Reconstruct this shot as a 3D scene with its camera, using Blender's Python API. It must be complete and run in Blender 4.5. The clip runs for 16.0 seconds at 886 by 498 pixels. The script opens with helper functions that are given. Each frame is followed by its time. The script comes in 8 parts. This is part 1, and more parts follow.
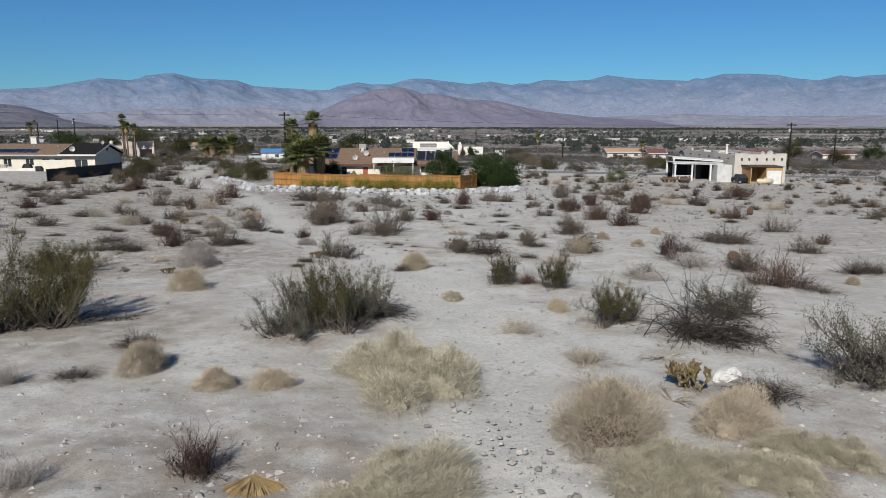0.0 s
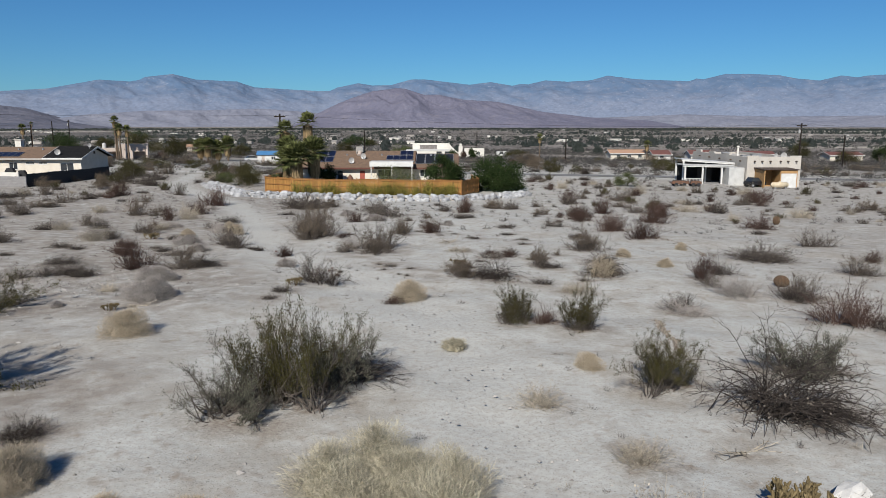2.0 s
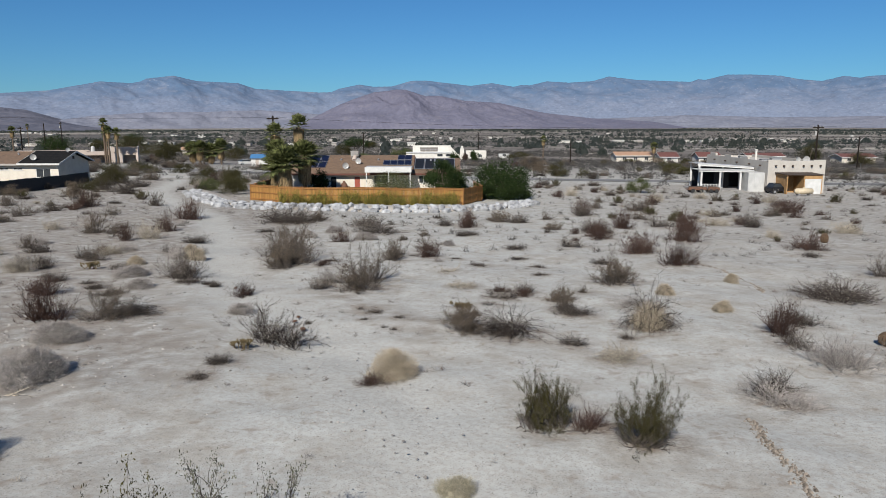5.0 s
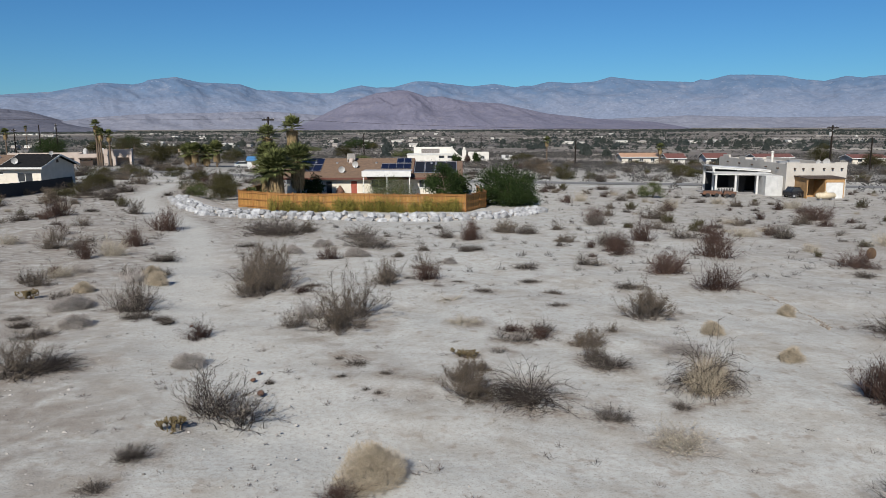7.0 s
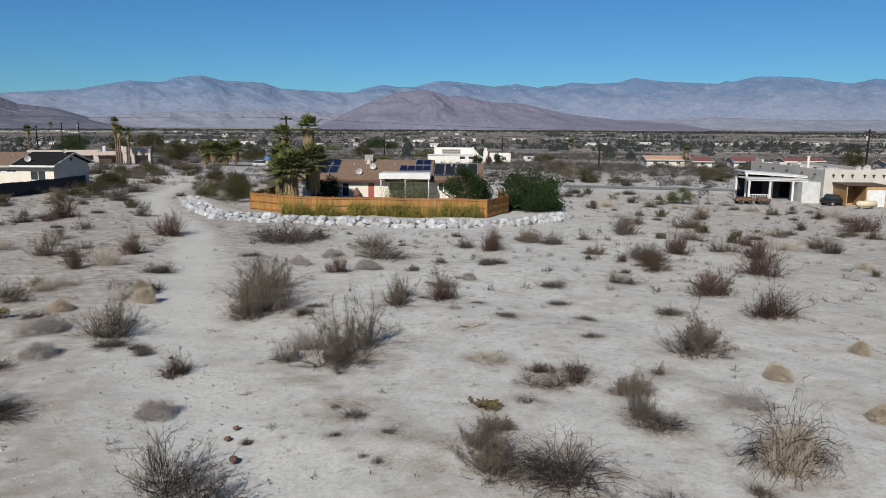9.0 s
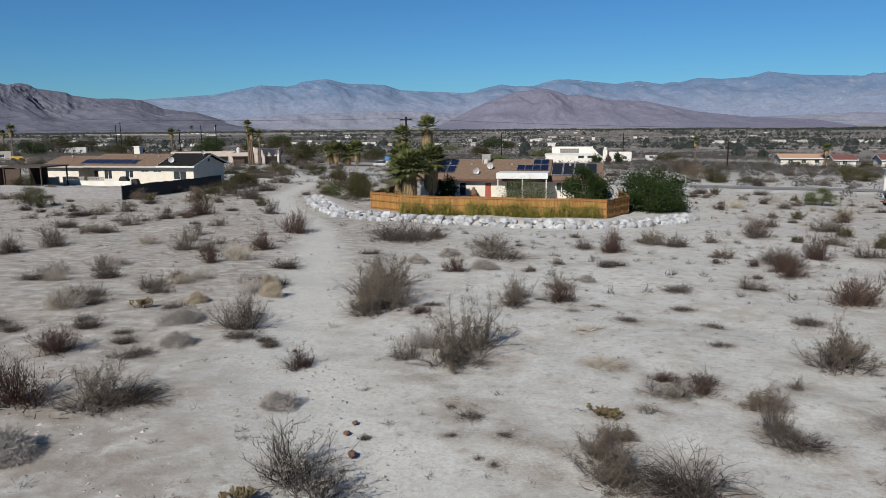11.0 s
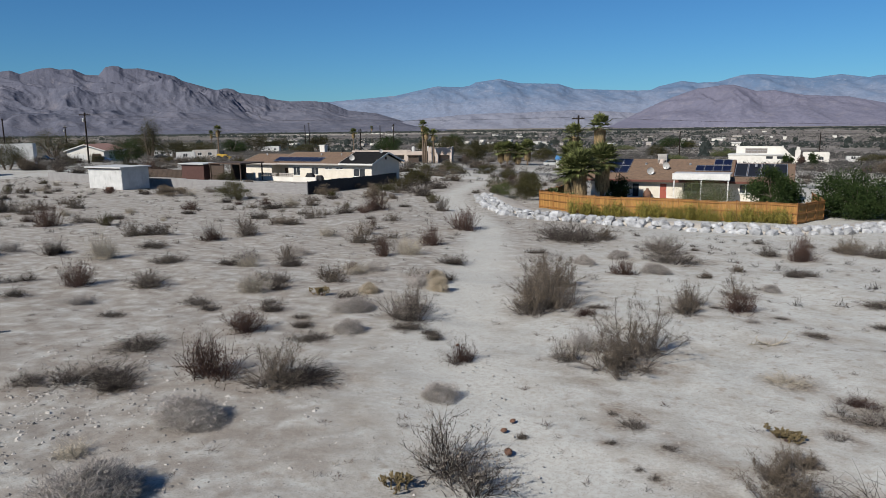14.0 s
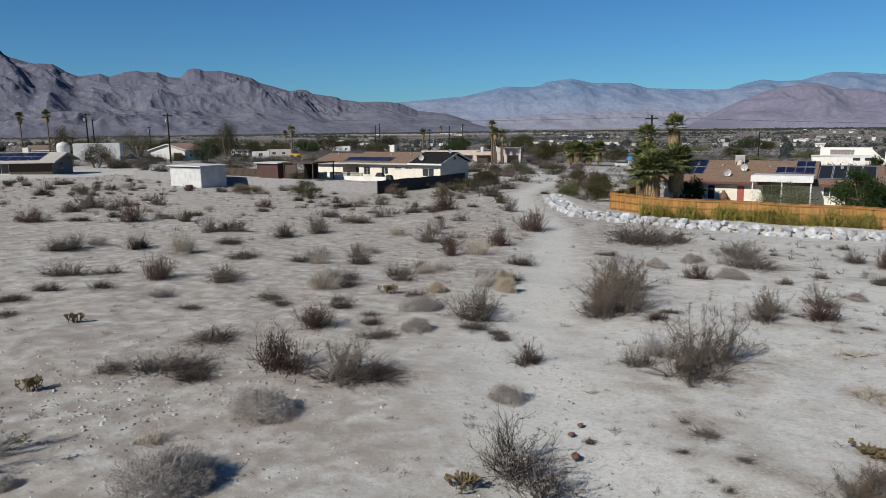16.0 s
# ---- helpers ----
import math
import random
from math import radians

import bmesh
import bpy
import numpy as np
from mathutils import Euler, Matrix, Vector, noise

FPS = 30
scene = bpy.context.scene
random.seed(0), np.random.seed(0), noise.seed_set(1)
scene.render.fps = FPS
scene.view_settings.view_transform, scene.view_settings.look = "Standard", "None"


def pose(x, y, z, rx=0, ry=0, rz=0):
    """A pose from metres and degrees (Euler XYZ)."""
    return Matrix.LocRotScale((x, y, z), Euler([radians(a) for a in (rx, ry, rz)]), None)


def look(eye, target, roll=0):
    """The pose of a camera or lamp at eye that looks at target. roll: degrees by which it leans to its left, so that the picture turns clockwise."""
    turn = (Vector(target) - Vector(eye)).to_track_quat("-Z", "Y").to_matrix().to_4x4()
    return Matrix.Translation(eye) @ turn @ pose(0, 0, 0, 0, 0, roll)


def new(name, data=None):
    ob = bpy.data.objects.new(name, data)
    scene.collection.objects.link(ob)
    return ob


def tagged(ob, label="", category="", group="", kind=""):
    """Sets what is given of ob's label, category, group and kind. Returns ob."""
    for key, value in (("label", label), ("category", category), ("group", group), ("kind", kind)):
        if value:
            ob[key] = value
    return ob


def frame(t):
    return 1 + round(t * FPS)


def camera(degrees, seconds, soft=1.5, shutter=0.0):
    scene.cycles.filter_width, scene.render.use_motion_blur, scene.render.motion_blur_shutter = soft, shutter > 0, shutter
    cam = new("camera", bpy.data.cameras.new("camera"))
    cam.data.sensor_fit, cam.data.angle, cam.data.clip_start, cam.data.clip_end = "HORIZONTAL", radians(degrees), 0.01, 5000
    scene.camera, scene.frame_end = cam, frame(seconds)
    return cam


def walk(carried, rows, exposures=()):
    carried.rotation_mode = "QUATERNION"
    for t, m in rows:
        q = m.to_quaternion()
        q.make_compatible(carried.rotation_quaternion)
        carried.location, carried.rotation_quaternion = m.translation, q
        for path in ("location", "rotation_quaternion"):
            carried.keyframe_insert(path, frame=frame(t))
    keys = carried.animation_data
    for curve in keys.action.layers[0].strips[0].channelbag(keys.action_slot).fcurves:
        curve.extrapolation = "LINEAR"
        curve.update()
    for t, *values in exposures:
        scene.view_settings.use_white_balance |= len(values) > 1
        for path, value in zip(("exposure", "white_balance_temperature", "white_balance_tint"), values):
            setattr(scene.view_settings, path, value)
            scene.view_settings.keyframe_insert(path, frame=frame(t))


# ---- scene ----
cam = camera(64.2, 16.0, soft=0.6)
PATH = [
    (0, (0.062, 6.199, 4.46), (0.042, 8.167, 4.108), 0.1),
    (0.5, (0.045, 7.393, 4.482), (0.024, 9.362, 4.131), 0.0),
    (1, (0.016, 8.575, 4.509), (-0.005, 10.544, 4.159), 0.0),
    (1.5, (0.022, 9.796, 4.54), (0.001, 11.765, 4.19), 0.1),
    (2, (0.049, 10.938, 4.581), (0.027, 12.907, 4.231), -0.0),
    (2.5, (0.067, 12.033, 4.646), (0.043, 14.003, 4.297), -0.0),
    (3, (0.065, 13.198, 4.673), (0.041, 15.167, 4.326), -0.0),
    (3.5, (0.066, 14.356, 4.705), (0.041, 16.326, 4.358), -0.0),
    (4, (0.067, 15.498, 4.743), (0.043, 17.468, 4.396), -0.1),
    (6.5, (0.115, 21.961, 4.842), (0.085, 23.93, 4.496), -0.1),
    (7, (0.106, 23.23, 4.873), (0.074, 25.2, 4.528), -0.2),
    (7.5, (0.067, 24.553, 4.875), (0.035, 26.523, 4.53), -0.1),
    (8, (0.042, 25.856, 4.898), (0.009, 27.826, 4.554), -0.1),
    (8.2, (0.054, 26.349, 4.931), (0.02, 28.319, 4.586), -0.0),
    (10.3, (0.11, 26.83, 5.025), (-0.182, 28.778, 4.68), -0.2),
    (10.5, (0.072, 26.84, 5.028), (-0.257, 28.782, 4.681), -0.4),
    (11, (-0.011, 26.93, 4.983), (-0.422, 28.857, 4.637), -0.4),
    (11.5, (-0.008, 26.918, 4.989), (-0.501, 28.825, 4.644), -0.4),
    (12, (-0.003, 26.957, 4.977), (-0.574, 28.843, 4.632), -0.5),
    (12.5, (-0.004, 26.997, 4.956), (-0.655, 28.857, 4.612), -0.6),
    (13, (0.029, 27.023, 4.954), (-0.698, 28.854, 4.609), -0.6),
    (13.5, (0.027, 27.025, 4.953), (-0.766, 28.829, 4.609), -0.6),
    (14, (0.028, 27.043, 4.933), (-0.828, 28.817, 4.59), -0.7),
    (14.5, (0.026, 27.037, 4.929), (-0.889, 28.782, 4.587), -0.7),
    (15, (0.041, 27.03, 4.928), (-0.92, 28.751, 4.587), -0.7),
    (15.5, (-0.001, 27.021, 4.92), (-0.994, 28.724, 4.58), -0.7),
    (16, (-0.024, 27.056, 4.914), (-1.047, 28.74, 4.574), -0.7),
]
walk(cam, [(t, look(eye, target, roll)) for t, eye, target, roll in PATH], exposures=((0, 0.40, 6350, 10), (16, 0.40, 6350, 10)))

# the white sky glare of a clear desert noon, sun high behind the camera and a little to its left
SUN_ELEVATION, SUN_FROM = radians(37), Vector((-0.26, -0.97))
world = bpy.data.worlds.new("clear_sky")
scene.world = world
world.use_nodes = True
sky = world.node_tree.nodes.new("ShaderNodeTexSky")
sky.sky_type, sky.sun_disc = "NISHITA", False
sky.sun_elevation = SUN_ELEVATION
sky.sun_rotation = math.atan2(SUN_FROM.x, SUN_FROM.y)
sky.altitude, sky.air_density, sky.dust_density, sky.ozone_density = 300, 1.0, 0.0, 3.0
deep = world.node_tree.nodes.new("ShaderNodeMix")
deep.data_type, deep.blend_type = "RGBA", "MULTIPLY"
deep.inputs["Factor"].default_value, deep.inputs["B"].default_value = 1.0, (0.43, 0.87, 1.27, 1)
world.node_tree.links.new(sky.outputs[0], deep.inputs["A"])
world.node_tree.links.new(deep.outputs["Result"], world.node_tree.nodes["Background"].inputs[0])
world.node_tree.nodes["Background"].inputs[1].default_value = 0.044
sun = new("sun", bpy.data.lights.new("sun", "SUN"))
sun.data.energy, sun.data.angle, sun.data.color = 5.0, radians(0.53), (1.0, 0.95, 0.865)
sun.matrix_basis = look((SUN_FROM.x * 60, SUN_FROM.y * 60, 60 * math.tan(SUN_ELEVATION)), (0, 0, 0))
scene.view_settings.exposure = 0.0


# ---------------------------------------------------------------- materials
def mat(name, colour, second=None, scale=6.0, rough=0.85, bump=0.0, metal=0.0, fine=0.0, vary=0.0, spec=0.3, stretch=(1, 1, 1), lo=0.35, hi=0.7):
    """A principled surface whose colour wanders between two tones, with a finer grain and a bump."""
    m = bpy.data.materials.new(name)
    m.use_nodes = True
    n, l = m.node_tree.nodes, m.node_tree.links
    b = n["Principled BSDF"]
    b.inputs["Roughness"].default_value, b.inputs["Metallic"].default_value = rough, metal
    b.inputs["Specular IOR Level"].default_value = spec
    co = n.new("ShaderNodeTexCoord")
    mp = n.new("ShaderNodeMapping")
    mp.inputs["Scale"].default_value = stretch
    l.new(co.outputs["Object"], mp.inputs["Vector"])
    no = n.new("ShaderNodeTexNoise")
    no.inputs["Scale"].default_value, no.inputs["Detail"].default_value = scale, 5
    l.new(mp.outputs[0], no.inputs["Vector"])
    ra = n.new("ShaderNodeMapRange")
    ra.inputs["From Min"].default_value, ra.inputs["From Max"].default_value = lo, hi
    l.new(no.outputs["Fac"], ra.inputs["Value"])
    mx = n.new("ShaderNodeMix")
    mx.data_type = "RGBA"
    l.new(ra.outputs[0], mx.inputs["Factor"])
    second = second or tuple(c * 0.8 for c in colour)
    mx.inputs["A"].default_value, mx.inputs["B"].default_value = (*colour, 1), (*second, 1)
    out = mx.outputs["Result"]
    if fine:
        f = n.new("ShaderNodeTexNoise")
        f.inputs["Scale"].default_value, f.inputs["Detail"].default_value = scale * 9, 3
        l.new(mp.outputs[0], f.inputs["Vector"])
        fr = n.new("ShaderNodeMapRange")
        fr.inputs["From Min"].default_value, fr.inputs["From Max"].default_value = 0.3, 0.7
        fr.inputs["To Min"].default_value, fr.inputs["To Max"].default_value = 1 - fine, 1 + fine
        l.new(f.outputs["Fac"], fr.inputs["Value"])
        hs = n.new("ShaderNodeHueSaturation")
        l.new(fr.outputs[0], hs.inputs["Value"])
        l.new(out, hs.inputs["Color"])
        out = hs.outputs[0]
    if vary:
        oi = n.new("ShaderNodeObjectInfo")
        vr = n.new("ShaderNodeMapRange")
        vr.inputs["To Min"].default_value, vr.inputs["To Max"].default_value = 1 - vary, 1 + vary
        l.new(oi.outputs["Random"], vr.inputs["Value"])
        hv = n.new("ShaderNodeHueSaturation")
        l.new(vr.outputs[0], hv.inputs["Value"])
        l.new(out, hv.inputs["Color"])
        out = hv.outputs[0]
    l.new(out, b.inputs["Base Color"])
    if bump:
        bp = n.new("ShaderNodeBump")
        bp.inputs["Strength"].default_value, bp.inputs["Distance"].default_value = bump, 0.05
        l.new(no.outputs["Fac"], bp.inputs["Height"])
        l.new(bp.outputs[0], b.inputs["Normal"])
    return m


def islands(m, amount):
    """Vary a material's brightness from loose piece to loose piece."""
    n, l = m.node_tree.nodes, m.node_tree.links
    b = n["Principled BSDF"]
    b.inputs["Specular IOR Level"].default_value = 0.06
    src = b.inputs["Base Color"].links[0].from_socket
    geo = n.new("ShaderNodeNewGeometry")
    r = n.new("ShaderNodeMapRange")
    r.inputs["To Min"].default_value, r.inputs["To Max"].default_value = 1 - amount, 1 + amount
    l.new(geo.outputs["Random Per Island"], r.inputs["Value"])
    h = n.new("ShaderNodeHueSaturation")
    l.new(r.outputs[0], h.inputs["Value"])
    l.new(src, h.inputs["Color"])
    l.new(h.outputs[0], b.inputs["Base Color"])
    return m


M_TWIG_GREY = islands(mat("weathered_grey_twig", (0.056, 0.046, 0.04), (0.028, 0.023, 0.02), 5, 0.9, vary=0.3), 0.4)
M_TWIG_DARK = islands(mat("dark_dead_twig", (0.0336, 0.028, 0.0248), (0.056, 0.0464, 0.04), 6, 0.9, vary=0.2), 0.4)
M_TWIG_BROWN = islands(mat("red_brown_twig", (0.0704, 0.0448, 0.036), (0.04, 0.0272, 0.0224), 5, 0.9, vary=0.2), 0.35)
M_TWIG_PALE = islands(mat("bleached_pale_twig", (0.336, 0.296, 0.232), (0.224, 0.196, 0.16), 5, 0.9, vary=0.15), 0.3)
M_CREOSOTE_STEM = islands(mat("creosote_stem", (0.06, 0.05, 0.043), (0.11, 0.094, 0.08), 6, 0.85, vary=0.15), 0.35)
M_CREOSOTE_LEAF = islands(mat("creosote_leaf", (0.066, 0.06, 0.022), (0.034, 0.031, 0.013), 4, 0.8, vary=0.2), 0.5)
M_SPRAY_LEAF = islands(mat("grey_green_leaf", (0.115, 0.113, 0.084), (0.057, 0.057, 0.042), 4, 0.8, vary=0.2), 0.5)
M_DRY_CREOSOTE = islands(mat("browned_creosote_leaf", (0.132, 0.104, 0.076), (0.076, 0.0616, 0.0456), 4, 0.85, vary=0.25), 0.5)
M_GREY_LEAF = islands(mat("dry_grey_leaf", (0.20, 0.175, 0.148), (0.11, 0.095, 0.08), 4, 0.85, vary=0.25), 0.45)
M_CUSHION = islands(mat("ashen_twig", (0.32, 0.292, 0.268), (0.216, 0.194, 0.176), 5, 0.9, vary=0.15), 0.35)
M_STRAW = islands(mat("pale_green_straw", (0.36, 0.328, 0.243), (0.245, 0.22, 0.16), 5, 0.85, vary=0.12), 0.4)
M_TAN = islands(mat("tan_dry_stem", (0.376, 0.32, 0.24), (0.288, 0.24, 0.176), 5, 0.85, vary=0.12), 0.3)
M_GOLD = islands(mat("golden_dead_frond", (0.336, 0.24, 0.112), (0.248, 0.168, 0.08), 6, 0.8), 0.3)
M_CHOLLA = islands(mat("yellow_cholla_joint", (0.15, 0.115, 0.06), (0.085, 0.066, 0.036), 20, 0.85, vary=0.15), 0.3)
M_BARREL = mat("brown_barrel_cactus_skin", (0.092, 0.056, 0.032), (0.06, 0.04, 0.024), 14, 0.85, fine=0.3)
M_STONE = mat("pale_boulder", (0.37, 0.37, 0.367), (0.20, 0.203, 0.21), 2.0, 0.9, bump=0.6, fine=0.15, vary=0.3)
M_PEBBLE = islands(mat("loose_pebble", (0.29, 0.272, 0.25), (0.20, 0.187, 0.172), 3, 0.9), 0.4)
M_BROWN_STUCCO = mat("brown_grey_stucco", (0.17, 0.155, 0.145), (0.135, 0.122, 0.113), 1.2, 0.9, bump=0.2, fine=0.08)
M_CLOD = islands(mat("crusted_sand_clod", (0.192, 0.164, 0.136), (0.136, 0.116, 0.096), 9, 0.95), 0.4)
M_WHITE_ROCK = mat("chalk_white_rock", (0.528, 0.516, 0.488), (0.416, 0.4, 0.376), 3, 0.85, bump=0.4, fine=0.08)
M_PALM_TRUNK = mat("palm_trunk_bark", (0.13, 0.092, 0.062), (0.075, 0.055, 0.04), 7, 0.9, bump=0.5, stretch=(1, 1, 4))
M_PALM_SKIRT = islands(mat("dry_palm_skirt", (0.288, 0.208, 0.112), (0.176, 0.124, 0.068), 5, 0.9), 0.35)
M_PALM_LEAF = islands(mat("green_palm_frond", (0.112, 0.12, 0.045), (0.05, 0.058, 0.021), 3, 0.6), 0.6)
M_OLEANDER = islands(mat("dark_green_leaf", (0.0192, 0.032, 0.0104), (0.0288, 0.0424, 0.0128), 2, 0.75), 0.5)
M_MESQUITE = islands(mat("olive_green_leaf", (0.055, 0.050, 0.021), (0.03, 0.03, 0.014), 1.5, 0.8, vary=0.25), 0.5)
M_PALO = islands(mat("fresh_green_leaf", (0.08, 0.0896, 0.036), (0.0496, 0.0576, 0.024), 2, 0.6), 0.45)
M_BARK = mat("grey_brown_bark", (0.112, 0.088, 0.068), (0.072, 0.056, 0.044), 9, 0.9, bump=0.4)
M_REED = islands(mat("yellow_green_reed", (0.22, 0.185, 0.042), (0.085, 0.08, 0.025), 4, 0.8), 0.5)
M_SCRUB = islands(mat("far_scrub", (0.0656, 0.0624, 0.0592), (0.044, 0.0424, 0.0416), 0.02, 0.9), 0.45)
M_FARGREEN = islands(mat("far_grove", (0.036, 0.0416, 0.0368), (0.0272, 0.0336, 0.0336), 0.02, 0.9), 0.4)
M_STUCCO_CREAM = mat("cream_stucco", (0.544, 0.5, 0.424), (0.48, 0.436, 0.36), 1.2, 0.9, bump=0.2, fine=0.05)
M_STUCCO_WHITE = mat("white_stucco", (0.56, 0.536, 0.488), (0.48, 0.456, 0.408), 1.0, 0.9, bump=0.2, fine=0.05)
M_STUCCO_BEIGE = mat("beige_stucco", (0.352, 0.324, 0.292), (0.304, 0.276, 0.248), 0.9, 0.9, bump=0.2, fine=0.06)
M_ADOBE = mat("warm_white_adobe", (0.41, 0.38, 0.338), (0.36, 0.332, 0.293), 0.7, 0.9, bump=0.2, fine=0.05)
M_STUCCO_PINK = mat("pinkish_stucco", (0.432, 0.36, 0.308), (0.376, 0.312, 0.268), 0.8, 0.9, bump=0.2, fine=0.06)
M_SHINGLE = mat("brown_shingle", (0.155, 0.102, 0.068), (0.11, 0.075, 0.053), 2.5, 0.9, bump=0.4, fine=0.25)
M_SHINGLE_BLACK = mat("black_roofing", (0.0096, 0.0096, 0.0104), (0.016, 0.0152, 0.0144), 2, 0.95, bump=0.2, fine=0.3, spec=0.1)
M_TILE_RED = mat("terracotta_roof_tile", (0.136, 0.0576, 0.048), (0.104, 0.0464, 0.04), 3, 0.85, bump=0.4, fine=0.2)
M_TILE_ORANGE = mat("orange_roof_tile", (0.368, 0.232, 0.148), (0.304, 0.184, 0.12), 3, 0.85, bump=0.4, fine=0.2)
M_TILE_SALMON = mat("salmon_roof_tile", (0.288, 0.168, 0.132), (0.232, 0.136, 0.108), 3, 0.85, bump=0.4, fine=0.2)
M_FASCIA = mat("maroon_fascia_paint", (0.104, 0.04, 0.028), (0.08, 0.032, 0.024), 3, 0.7)
M_WHITE = mat("white_paint", (0.544, 0.536, 0.512), (0.448, 0.44, 0.416), 1.5, 0.6, fine=0.08)
M_WHITE_METAL = mat("white_painted_metal", (0.464, 0.46, 0.444), (0.368, 0.364, 0.352), 1.2, 0.45, fine=0.05)
M_DOOR_RED = mat("faded_red_door_paint", (0.272, 0.068, 0.044), (0.216, 0.056, 0.036), 4, 0.6)
M_GLASS = mat("dark_window_glass", (0.024, 0.028, 0.032), (0.032, 0.036, 0.04), 1, 0.08, spec=0.6)
M_PANEL = mat("solar_cell_blue", (0.0056, 0.0072, 0.0208), (0.0088, 0.0112, 0.0288), 4, 0.3, spec=0.25)
M_PANEL_BLACK = mat("solar_heater_black", (0.0096, 0.0096, 0.0112), (0.016, 0.016, 0.0176), 4, 0.5)
M_ALU = mat("bare_aluminium", (0.496, 0.504, 0.512), (0.416, 0.424, 0.432), 5, 0.4, metal=0.7)
M_STEEL = mat("galvanised_steel", (0.336, 0.336, 0.336), (0.264, 0.264, 0.264), 6, 0.5, metal=0.5)
M_CEDAR = mat("golden_cedar_board", (0.32, 0.164, 0.044), (0.224, 0.112, 0.0304), 3, 0.75, fine=0.15, vary=0.2, stretch=(6, 6, 0.6))
M_CEDAR_RAIL = mat("cedar_rail", (0.264, 0.12, 0.036), (0.192, 0.088, 0.028), 4, 0.75, fine=0.15, vary=0.15, stretch=(1, 1, 6))
M_BLOCK = mat("grey_concrete_block", (0.232, 0.224, 0.22), (0.184, 0.176, 0.172), 1.5, 0.9, bump=0.3, fine=0.1, vary=0.08)
M_DARKWOOD = mat("dark_brown_wood", (0.048, 0.036, 0.028), (0.072, 0.048, 0.036), 4, 0.85, fine=0.2)
M_MAROON = mat("maroon_wood_siding", (0.076, 0.0368, 0.0304), (0.056, 0.0288, 0.024), 3, 0.8, fine=0.15)
M_PLYWOOD = mat("raw_plywood", (0.36, 0.216, 0.096), (0.288, 0.168, 0.072), 2, 0.8, fine=0.12)
M_BLACK = mat("matt_black_plastic", (0.016, 0.016, 0.0176), (0.024, 0.024, 0.024), 5, 0.7)
M_RUBBER = mat("tyre_rubber", (0.02, 0.02, 0.0208), (0.032, 0.032, 0.032), 8, 0.9)
M_CAR_BLACK = mat("black_car_paint", (0.0096, 0.0096, 0.0112), (0.016, 0.016, 0.0176), 2, 0.25, spec=0.5)
M_CAR_BLUE = mat("blue_car_paint", (0.048, 0.096, 0.208), (0.04, 0.08, 0.168), 2, 0.3, spec=0.5)
M_RUST = mat("rusty_brown_metal", (0.144, 0.072, 0.044), (0.08, 0.048, 0.036), 5, 0.85, fine=0.25)
M_CREAM_TANK = mat("cream_tank_paint", (0.496, 0.416, 0.288), (0.416, 0.344, 0.24), 3, 0.55, fine=0.1)
M_POLE = mat("creosoted_pole_wood", (0.014, 0.011, 0.009), (0.022, 0.017, 0.014), 4, 0.9, fine=0.2, stretch=(4, 4, 0.5), spec=0.1)
M_CERAMIC = mat("grey_ceramic", (0.36, 0.352, 0.336), (0.304, 0.296, 0.288), 5, 0.35)
M_ASPHALT = mat("sun_bleached_asphalt", (0.17, 0.166, 0.16), (0.13, 0.128, 0.124), 0.8, 0.9, fine=0.15, bump=0.2)
M_BLUE_ROOF = mat("blue_tarpaulin", (0.064, 0.176, 0.336), (0.048, 0.136, 0.272), 2, 0.6)
M_YELLOW = mat("yellow_machine_paint", (0.44, 0.288, 0.04), (0.336, 0.216, 0.04), 3, 0.5, fine=0.15)


